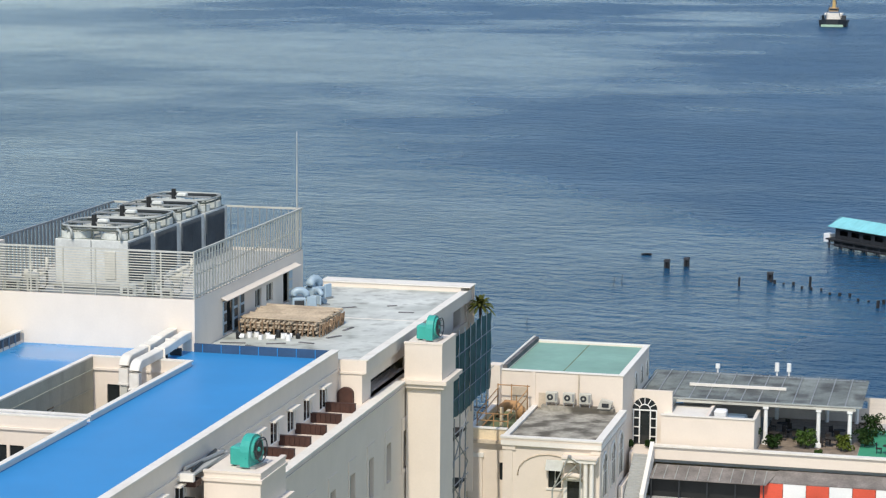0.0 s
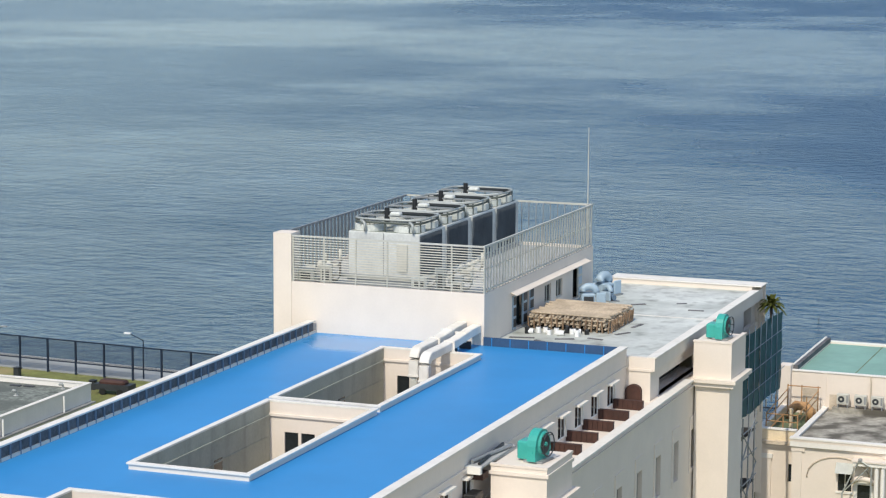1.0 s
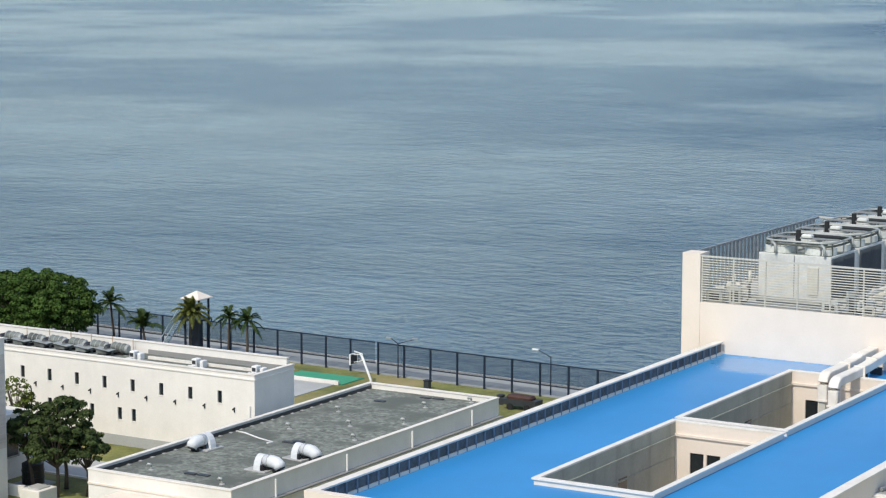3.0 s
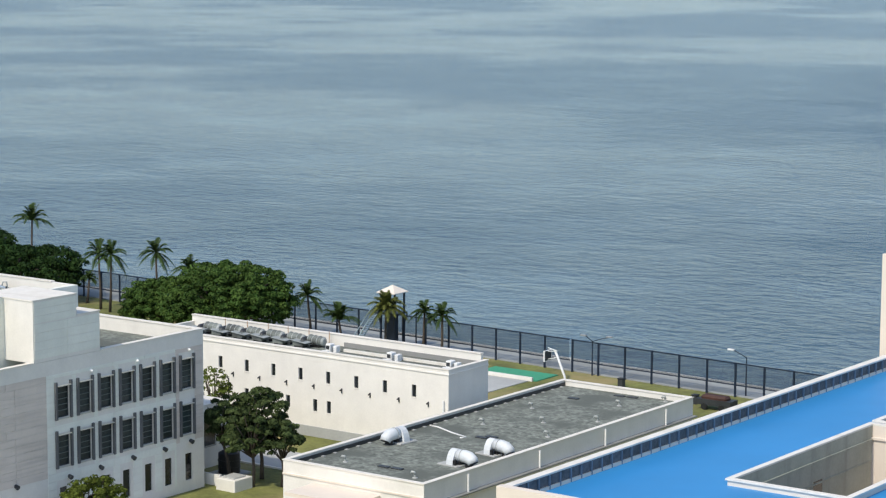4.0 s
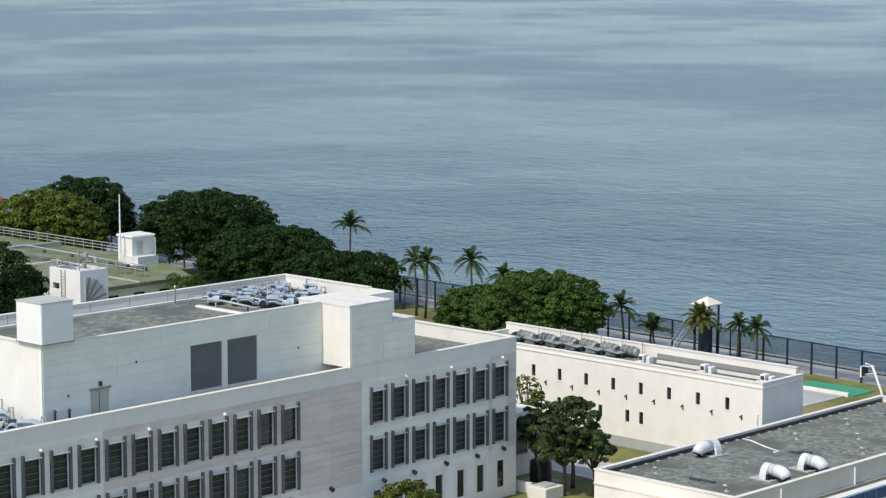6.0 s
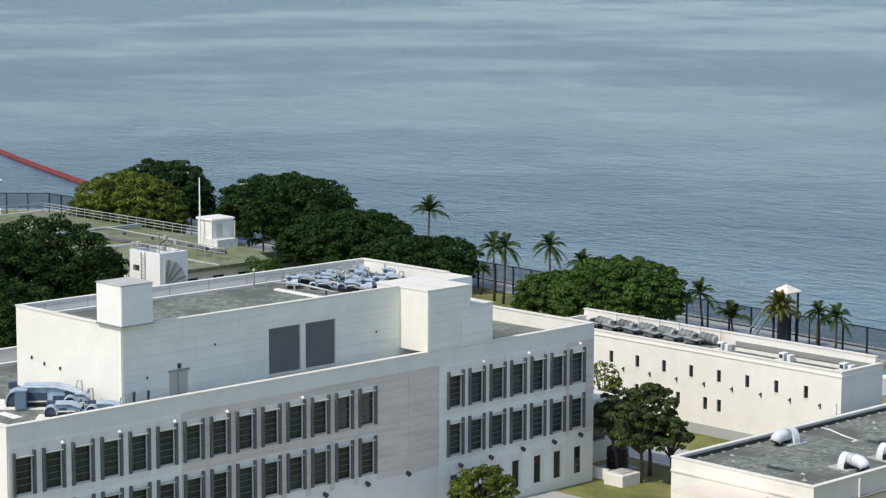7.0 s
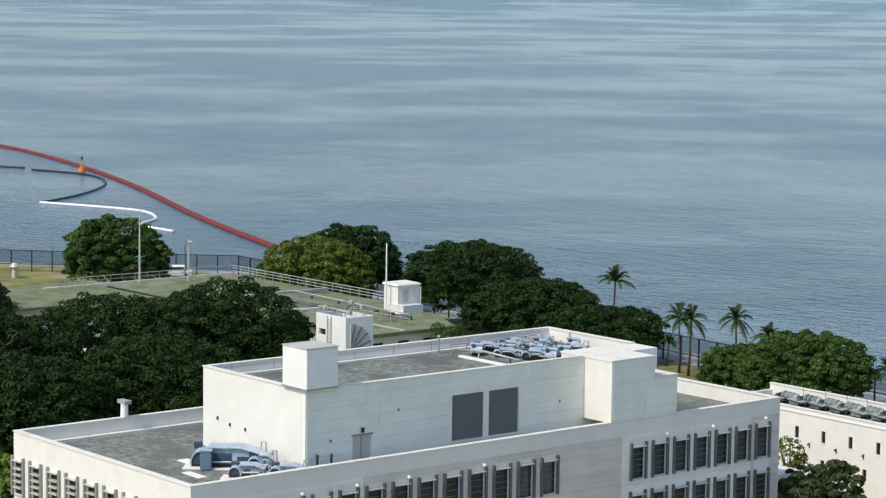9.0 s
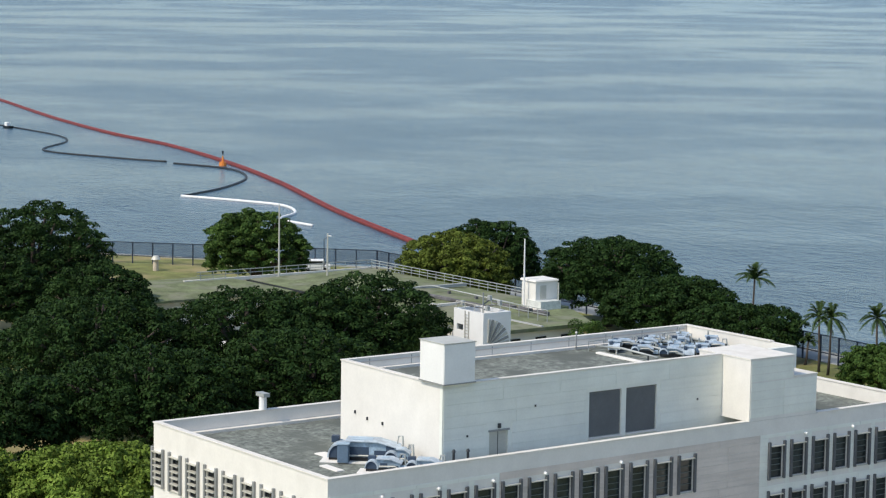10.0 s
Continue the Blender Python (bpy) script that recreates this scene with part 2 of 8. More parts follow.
PAVING = material("concrete_paving", (0.40, 0.41, 0.40), 0.9, spread=0.1, scale=0.3)
PATHGREY = material("weathered_path_concrete", (0.30, 0.315, 0.31), 0.9, spread=0.12, scale=0.3, patch=(0.25, 0.26, 0.25), patch_scale=0.2)
COURT = material("green_sports_court", (0.05, 0.30, 0.17), 0.7, spread=0.06)
BARK = material("bark", (0.075, 0.06, 0.048), 0.95, spread=0.3)
PLASTIC_BLACK = material("black_plastic", (0.014, 0.015, 0.016), 0.5, spread=0.15)
WHITEPAINT = material("white_paint", (0.82, 0.82, 0.80), 0.5, spread=0.04)
RED = material("red_panel", (0.66, 0.095, 0.05), 0.5, spread=0.1)
ORANGE = material("red_float", (0.20, 0.026, 0.018), 0.6, spread=0.4, scale=0.5)
TIN = material("weathered_tin", (0.185, 0.205, 0.19), 0.75, 0.1, spread=0.25, piece=0.15, patch=(0.09, 0.095, 0.09), patch_scale=0.4)
TURQ = material("turquoise_tin", (0.25, 0.62, 0.66), 0.5, 0.1, spread=0.1)
WOOD = material("weathered_timber", (0.026, 0.022, 0.02), 0.9, spread=0.3)
BLUEGREY = material("blue_grey_paint", (0.12, 0.18, 0.25), 0.5, 0.1, spread=0.12)
BAYCREAM = material("ochre_streaked_render", (0.72, 0.60, 0.42), 0.9, stain=0.55, stain_colour=(0.42, 0.25, 0.10), spread=0.12)
VENTWHITE = material("chalky_white_metal", (0.62, 0.64, 0.60), 0.6, spread=0.12, scale=1.5)
FANPLATE = material("weathered_fan_plate", (0.17, 0.20, 0.165), 0.8, spread=0.35, scale=0.8, patch=(0.30, 0.31, 0.27), patch_scale=0.5)
CREAMMETAL = material("cream_painted_metal", (0.60, 0.57, 0.48), 0.5, 0.05, spread=0.08)


# ---- ground, sea wall and sea ----
GZ = 2.5
SHORE_LINE = [(-3000, -1850), (-319, 225.2), (-216, 223.2), (-111, 217.2), (-44, 213.4), (1500, 213.4)]
g = Geo()
edge = [(-3000, -3000), (1500, -3000), *SHORE_LINE[::-1]]
ne = len(edge)
g.poly([(*p, -3) for p in edge] + [(*p, GZ) for p in edge], tuple(range(ne - 1, -1, -1)), tuple(range(ne, 2 * ne)), *[(i, (i + 1) % ne, ne + (i + 1) % ne, ne + i) for i in range(ne)])
single("ground", g, GRASS, "dry grass ground of the shore compound", "ground", kind="structure")

g = Geo()
for (ax, ay), (bx, by) in zip(SHORE_LINE, SHORE_LINE[1:]):
    d = Vector((bx - ax, by - ay)).normalized()
    nx, ny = -d.y * 0.5, d.x * 0.5
    p = [(ax, ay), (bx, by), (bx + nx, by + ny), (ax + nx, ay + ny)]
    g.poly([(*q, -3) for q in p] + [(*q, 2.75) for q in p], (3, 2, 1, 0), (4, 5, 6, 7), *[(i, (i + 1) % 4, 4 + (i + 1) % 4, 4 + i) for i in range(4)])
single("sea_wall", g, PAVING, "long grey concrete sea wall along the shore", "sea wall", kind="structure")

sea_mat = bpy.data.materials.new("sea_water")
sea_mat.use_nodes = True
nt = sea_mat.node_tree
bs = nt.nodes["Principled BSDF"]
L = nt.links.new
geom = nt.nodes.new("ShaderNodeNewGeometry")


def sea_noise(scale, stretch, detail=4.0, rough=0.55, turn=0.0):
    mp = nt.nodes.new("ShaderNodeMapping")
    mp.inputs["Scale"].default_value = stretch
    mp.inputs["Rotation"].default_value = (0, 0, radians(turn))
    L(geom.outputs["Position"], mp.inputs["Vector"])
    n = nt.nodes.new("ShaderNodeTexNoise")
    n.inputs["Scale"].default_value, n.inputs["Detail"].default_value, n.inputs["Roughness"].default_value = scale, detail, rough
    L(mp.outputs[0], n.inputs["Vector"])
    return n.outputs["Fac"]


def sea_range(value, lo, hi, a, b):
    n = nt.nodes.new("ShaderNodeMapRange")
    n.interpolation_type = "SMOOTHSTEP"
    for k, v in (("From Min", lo), ("From Max", hi), ("To Min", a), ("To Max", b)):
        n.inputs[k].default_value = v
    L(value, n.inputs["Value"])
    return n.outputs[0]


def sea_math(op, a, b):
    n = nt.nodes.new("ShaderNodeMath")
    n.operation = op
    for s, v in ((0, a), (1, b)):
        if isinstance(v, bpy.types.NodeSocket):
            L(v, n.inputs[s])
        else:
            n.inputs[s].default_value = v
    return n.outputs[0]


slick = sea_range(sea_math("ADD", sea_math("MULTIPLY", sea_noise(0.0042, (1.0, 0.8, 1), 7.0, 0.55, 35), 0.72), sea_math("MULTIPLY", sea_noise(0.016, (0.7, 1.3, 1), 8.0, 0.6, 28), 0.15)), 0.355, 0.53, 0.0, 1.0)
gust = sea_range(sea_noise(0.022, (1.0, 1.3, 1), 8.0, 0.66, 20), 0.36, 0.66, 0.62, 1.25)
sep = nt.nodes.new("ShaderNodeSeparateXYZ")
L(geom.outputs["Position"], sep.inputs[0])
breeze = sea_range(sea_math("ADD", sea_math("ADD", sep.outputs[0], sea_math("MULTIPLY", sep.outputs[1], 0.36)), sea_math("MULTIPLY", sea_noise(0.006, (1, 1, 1), 4.0), 160.0)), -40.0, 200.0, 0.0, 1.0)
roughened = sea_math("MULTIPLY", breeze, sea_range(slick, 0, 1, 1.0, 0.3))
tint = nt.nodes.new("ShaderNodeMix")
tint.data_type = "RGBA"
tint.inputs[6].default_value, tint.inputs[7].default_value = (0.028, 0.064, 0.092, 1), (0.001, 0.052, 0.135, 1)
L(sea_math("MULTIPLY", breeze, sea_range(slick, 0, 1, 1.0, 0.7)), tint.inputs[0])
L(tint.outputs[2], bs.inputs["Base Color"])
bs.inputs["IOR"].default_value = 1.33
L(sea_math("ADD", sea_range(slick, 0, 1, 0.22, 0.14), sea_math("MULTIPLY", roughened, 0.12)), bs.inputs["Roughness"])
L(sea_range(roughened, 0, 1, 0.5, 0.40), bs.inputs["Specular IOR Level"])
ripple = sea_math("MULTIPLY", sea_noise(0.42, (1, 1.5, 1), 5.0, 0.55, 25), gust)
swell = sea_noise(0.09, (1, 1.8, 1), 4.0, 0.5, 25)
chop = sea_math("MULTIPLY", sea_noise(0.26, (1, 1.6, 1), 5.0, 0.58, 20), gust)
height = sea_math("ADD", sea_math("ADD", sea_math("MULTIPLY", ripple, 0.65), sea_math("MULTIPLY", chop, 1.5)), sea_math("MULTIPLY", swell, 1.0))
bump = nt.nodes.new("ShaderNodeBump")
bump.inputs["Distance"].default_value = 1.0
L(sea_math("ADD", sea_range(slick, 0, 1, 0.385, 0.235), sea_math("MULTIPLY", roughened, 1.35)), bump.inputs["Strength"])
L(height, bump.inputs["Height"])
L(bump.outputs[0], bs.inputs["Normal"])
g = Geo()
rim = [(math.cos(radians(a)), math.sin(radians(a))) for a in range(-30, 211, 6)]
rings = [(150, 0.0)] + [(r, 45.0 * ((r - 3000) / 1930) ** 2) for r in (3000, 3400, 3800, 4150, 4450, 4700, 4930)]
pts = [(-120 + c * r if r < 200 else c * r, s * r, z) for r, z in rings for c, s in rim]
n = len(rim)
faces = [(k * n + i, k * n + i + 1, (k + 1) * n + i + 1, (k + 1) * n + i) for k in range(len(rings) - 1) for i in range(n - 1)]
g.poly(pts, *faces)
g.poly([(-120 + c * 150, s * 150, 0.0) for c, s in rim], tuple(range(n)))
single("sea", g, sea_mat, "calm blue-grey bay with smooth slicks", "sea", kind="structure")


# ---- white office building ----
office = thing("office_building", -146, 118, GZ, "white concrete office building with beige panels and finned windows", "building")
FX, ZP, ZR = -134.1, 16.6, 15.4
win_cols = [89.8 + 2.51 * i for i in range(14)]
win_cols_r = [132.3 + 2.49 * i for i in range(7)]
rows_z = ((11.7, 14.3), (7.65, 10.25))
holes = [(y - 0.66, y + 0.66, z0, z1) for y in win_cols + win_cols_r for z0, z1 in rows_z]
slots = [132.2, 137.2, 139.6, 142.3, 144.8, 147.4]
holes += [(y - 0.45, y + 0.45, 3.5, 5.9) for y in slots]
g = Geo().wall("x", FX, -0.4, 88.4, 149.4, GZ, ZP, holes)
part("front_wall", g, WHITE, office)
left_x = [-158.4 + 2.74 * i for i in range(9)]
holes_l = [(x - 0.7, x + 0.7, z0, z1) for x in left_x for z0, z1 in rows_z]
part("side_wall", Geo().wall("y", 88.4, 0.4, -159.2, -134.5, GZ, ZP, holes_l), WHITE, office)
part("back_wall", Geo().box(-159.2, 88.8, GZ, -158.8, 149.4, ZP), WHITE, office)
part("end_wall", Geo().box(-158.8, 149.0, GZ, -134.5, 149.4, ZP), WHITE, office)
part("roof", Geo().box(-158.8, 88.8, ZR - 0.4, -134.5, 149.0, ZR), GRAVEL, office)


def coping(parent, pts, width, z, h=0.12, mat=CAP, over=0.06):
    """Flat coping stones along a run of wall tops; pts are (x0, y0, x1, y1) of the wall below."""
    for x0, y0, x1, y1 in pts:
        part("coping", Geo().box(x0 - over, y0 - over, z, x1 + over, y1 + over, z + h), mat, parent)


coping(office, [(-159.2, 88.4, -134.1, 88.8), (-159.2, 88.9, -158.8, 149.0), (-159.2, 149.0, -134.1, 149.4), (-134.5, 88.9, -134.1, 128.9), (-134.5, 136.9, -134.1, 148.9)], 0.5, ZP + 0.003, 0.1)
part("base_flashing", Geo().box(-158.8, 88.8, ZR, -158.2, 148.9, ZR + 0.22), CAP, office)

# upper block with its parapet
UX, UB, UZ = -137.4, -151.05, 21.7
UY = 100.75
lou = [(115.0, 118.3), (118.8, 122.0)]
g = Geo().wall("x", UX, -0.35, UY, 137.5, ZR, UZ, [(a, b, 16.25, 19.9) for a, b in lou] + [(105.2, 107.0, ZR + 0.05, 17.75)])
part("upper_block_wall", g, PANEL, office)
part("upper_block_wall", Geo().box(UB, UY, ZR, UX - 0.352, UY + 0.35, UZ), WHITE, office)
part("upper_block_wall", Geo().box(UB, UY + 0.352, ZR, UB + 0.35, 137.5, UZ), WHITE, office)
part("upper_block_wall", Geo().box(UB + 0.352, 137.15, ZR, UX - 0.352, 137.5, UZ), WHITE, office)
part("upper_roof", Geo().box(UB + 0.352, UY + 0.352, 20.4, UX - 0.352, 137.148, 20.75), GRAVEL, office)
coping(office, [(UB, UY, UX, UY + 0.35), (UB, UY + 0.48, UB + 0.35, 137.0), (UB, 137.15, -140.2, 137.5), (UX - 0.35, UY + 0.48, UX, 128.85)], 0.4, UZ + 0.003, 0.1)
for k in range(9):
    part("parapet_joint", Geo().box(UB + 0.352, 103.2 + k * 4.1, 20.96, UB + 0.362, 103.26 + k * 4.1, UZ - 0.02), GREYMETAL, office)
part("parapet_inner_band", Geo().box(UB + 0.352, UY + 0.4, UZ - 0.28, UB + 0.4, 137.1, UZ - 0.2), BEIGE, office)
part("base_flashing", Geo().box(UB + 0.36, UY + 0.4, 20.75, UB + 0.85, 137.1, 20.95), CAP, office)
for a, b in lou:
    lv = part("louvre_panel", Geo().box(UX - 0.3, a + 0.02, 16.27, UX - 0.26, b - 0.02, 19.88), LOUVRE, office, "grey louvred vent panel")
    sl = Geo()
    for k in range(48):
        z = 16.35 + k * 0.0735
        sl.poly([(UX - 0.2, a + 0.05, z), (UX - 0.1, a + 0.05, z - 0.05), (UX - 0.1, b - 0.05, z - 0.05), (UX - 0.2, b - 0.05, z), (UX - 0.2, a + 0.05, z + 0.015), (UX - 0.1, a + 0.05, z - 0.035), (UX - 0.1, b - 0.05, z - 0.035), (UX - 0.2, b - 0.05, z + 0.015)],
                (0, 1, 2, 3), (4, 5, 6, 7), (1, 2, 6, 5), (0, 3, 7, 4))
    part("louvre_infill", sl, LOUVRE, lv, kind="stuff")
    part("sill", Geo().box(UX, a - 0.05, 16.12, UX + 0.12, b + 0.05, 16.24), WHITE, lv)
door = part("roof_door", Geo().box(UX - 0.2, 105.22, ZR + 0.06, UX - 0.12, 106.98, 17.74), PALE, office, "pale double roof door")
part("door_frame", Geo().box(UX - 0.02, 105.1, 17.75, UX + 0.08, 107.1, 17.9), GREYMETAL, door)
part("door_seam", Geo().box(UX - 0.118, 106.08, ZR + 0.1, UX - 0.1, 106.12, 17.7), DARKMETAL, door)
part("door_lamp", Geo().box(UX, 105.98, 18.0, UX + 0.15, 106.22, 18.35), DARKMETAL, door)

# corner block that rises flush with the front, and its step
part("corner_block", Geo().box(-140.2, 129.1, ZP + 0.02, FX, 134.0, 21.66), WHITE, office)
part("corner_step", Geo().box(-140.2, 134.004, ZP + 0.02, FX, 136.65, 19.9), WHITE, office)
part("coping", Geo().box(-140.26, 129.04, 21.664, FX + 0.05, 134.05, 21.78), CAP, office)
part("coping", Geo().box(-140.26, 134.06, 19.904, FX + 0.05, 136.7, 20.02), CAP, office)

# white plant box on the corner of the upper block
boxy = part("plant_box", Geo().cbox(-140.05, 100.5, UZ + 0.12, -136.95, 103.45, 24.9, 0.06), WHITEPAINT, office, "white metal-clad plant box")
part("box_base", Geo().box(-140.1, 100.45, UZ + 0.11, -136.9, 103.5, UZ + 0.2), GREYMETAL, boxy)
part("box_lid", Geo().box(-140.1, 100.45, 24.903, -136.9, 103.5, 24.96), PALE, boxy)


# finned windows
FIN = material("dark_grey_fin", (0.105, 0.11, 0.115), 0.7, 0.0, spread=0.15)
MULLION = material("grey_green_window_bar", (0.13, 0.16, 0.15), 0.6, spread=0.1)
OFFICEGLASS = material("office_window_glass", (0.030, 0.042, 0.042), 0.12, spread=0.35, scale=0.5, bump=0.0, piece=0.3)
def finned_window(louvred):
    """A window in local coordinates: its wall's outer face is x = 0, the room lies towards -x."""
    w = new("window")
    frame_geo = Geo()
    for z in (-1.28, 1.22):
        frame_geo.box(-0.2, -0.66, z, -0.1, 0.66, z + 0.06)
    for y in (-0.66, 0.60):
        frame_geo.box(-0.2, y, -1.22, -0.1, y + 0.06, 1.22)
    me = frame_geo.mesh("window_frame")
    me.materials.append(DARKMETAL)
    f = new("window_frame", me)
    pieces = [("pane", Geo().box(-0.19, -0.6, -1.215, -0.17, 0.6, 1.215), GLASS if louvred else OFFICEGLASS)]
    for y in (-1.0, 0.7):
        pieces.append(("fin", Geo().cbox(0.004, y, -1.42, 0.2, y + 0.24, 1.72, 0.02), GREYMETAL if louvred else FIN))
    pieces.append(("hood", Geo().box(0.004, -0.74, 1.34, 0.3, 0.68, 1.41), PALE))
    pieces.append(("sill", Geo().box(0.004, -0.7, -1.42, 0.1, 0.68, -1.33), PALE))
    for z in ((-0.75, -0.25, 0.25, 0.75) if louvred else (-0.72, -0.24, 0.24, 0.72)):
        d = 0.24 if louvred else -0.02
        pieces.append(("shade_slat" if louvred else "mullion", Geo().box(-0.16, -0.6, z - (0.05 if louvred else 0.02), d if louvred else -0.1, 0.6, z + (0.05 if louvred else 0.03)), PALE if louvred else MULLION))
    if not louvred:
        pieces.append(("blind", Geo().box(-0.32, -0.555, 0.35, -0.3, 0.555, 1.2), PALE))
    return f, pieces


def window_meshes(pieces, prefix):
    out = []
    for name, geo, mat in pieces:
        me = geo.mesh(name)
        me.materials.append(mat)
        out.append((name, me))
    return out


frame_proto, fp = finned_window(False)
plain = (frame_proto.data, window_meshes(fp, "a"))
frame_proto2, fp2 = finned_window(True)
slatted = (frame_proto2.data, window_meshes(fp2, "b"))
bpy.data.objects.remove(frame_proto)
bpy.data.objects.remove(frame_proto2)
for o in [o for o in bpy.data.objects if o.name.startswith("window") and o.data is None]:
    bpy.data.objects.remove(o)


def put_window(proto, parent, m, skip=()):
    """A window part with its own pieces, at a pose in the world."""
    f = new("window", proto[0])
    f.parent = parent
    f.matrix_parent_inverse = world_place(parent).inverted()
    f.matrix_basis = m
    for name, me in proto[1]:
        if name in skip:
            continue
        o = new(name, me)
        o.parent = f
    return f


rng = random.Random(5)
for z0, z1 in rows_z:
    for y in win_cols + win_cols_r:
        put_window(plain, office, pose(FX, y, (z0 + z1) / 2), ("blind",) if rng.random() < 0.6 else ())
    for x in left_x:
        put_window(slatted, office, pose(x, 88.4, (z0 + z1) / 2, 0, 0, -90))
for y in slots:
    put_window((Geo().box(-0.2, -0.45, -1.2, -0.14, 0.45, 1.2).mesh("slot_pane"), []), office, pose(FX, y, 4.7)).data.materials.append(GLASS)

# cladding panels on the front
beige_panel = {}


def clad(parent, x, y0, y1, z0, z1, holes, mat, step=0.66, length=4.2, name="panel"):
    z = z0
    row = 0
    while z < z1 - 0.15:
        top = min(z + step, z1)
        cuts = sorted([(h[0] - 0.33, h[1] + 0.33) for h in holes if h[2] - 0.15 < top and h[3] + 0.2 > z])
        spans, a = [], y0
        for c0, c1 in cuts:
            if c1 <= y0 or c0 >= y1:
                continue
            if c0 > a:
                spans.append((a, c0))
            a = max(a, c1)
        if a < y1:
            spans.append((a, y1))
        for s0, s1 in spans:
            n = max(1, round((s1 - s0) / length))
            for k in range(n):
                p0, p1 = s0 + (s1 - s0) * k / n, s0 + (s1 - s0) * (k + 1) / n
                if p1 - p0 < 0.05:
                    continue
                size = (round(p1 - p0 - 0.03, 3), round(top - z - 0.03, 3), mat.name)
                if size not in beige_panel:
                    me = Geo().box(0.002, 0, 0, 0.03, size[0], size[1]).mesh(name)
                    me.materials.append(mat)
                    beige_panel[size] = me
                o = new(name, beige_panel[size])
                o.parent = parent
                o.matrix_parent_inverse = world_place(parent).inverted()
                o.location = (x, p0 + 0.015, z + 0.015)
        z = top
        row += 1


# wall vents and rain spouts
for y, z in [(93.0 + 5.02 * i, 14.9) for i in range(3)] + [(108.0, 14.9), (115.5, 14.9), (135.5, 15.1), (141.0, 15.1), (147.5, 15.1)]:
    part("wall_lamp", Geo().cyl((FX, y, z), (FX + 0.28, y, z - 0.05), 0.14, 0.1, 8), WHITEPAINT, office)
for y, z in [(132.8, 6.7), (136.4, 6.8), (140.3, 6.9), (144.2, 6.9), (147.6, 7.0), (126.8, 7.0), (122.3, 6.9), (117.8, 6.8), (113.0, 6.8), (106.0, 6.8)]:
    part("floodlight", Geo().cyl((FX, y, z), (FX + 0.35, y, z - 0.12), 0.17, 0.2, 8), DARKMETAL, office)

all_holes = holes
clad(office, FX, 88.5, 103.7, 3.2, 15.4, all_holes, PANEL)
clad(office, FX, 103.7, 130.4, 6.9, 15.4, all_holes, BEIGE)
clad(office, FX, 130.4, 145.8, 3.2, 15.4, all_holes, PANEL)
clad(office, FX, 145.8, 149.3, 7.0, 15.3, all_holes, BEIGE)
clad(office, UX, UY + 0.1, 128.9, ZR + 0.3, 21.5, [(a, b, 16.25, 19.9) for a, b in lou] + [(105.2, 107.0, ZR, 17.75)], PANEL, step=0.9, length=5.7)
clad(office, FX, 129.2, 136.6, 16.9, 19.8, [], PANEL, step=0.72, length=3.7)
clad(office, FX, 129.2, 133.9, 19.85, 21.6, [], PANEL, step=0.6, length=4.7)


# ---- cream building with the blue roof ----
BR = 21.9
bluehouse = thing("blue_roofed_building", -55, 140, GZ, "cream rendered building with a bright blue coated flat roof", "building")
courts = [(-58.9, -52.2, 108.2, 125.3), (-59.0, -52.3, 126.5, 143.8), (-59.0, -52.3, 84.0, 101.6)]
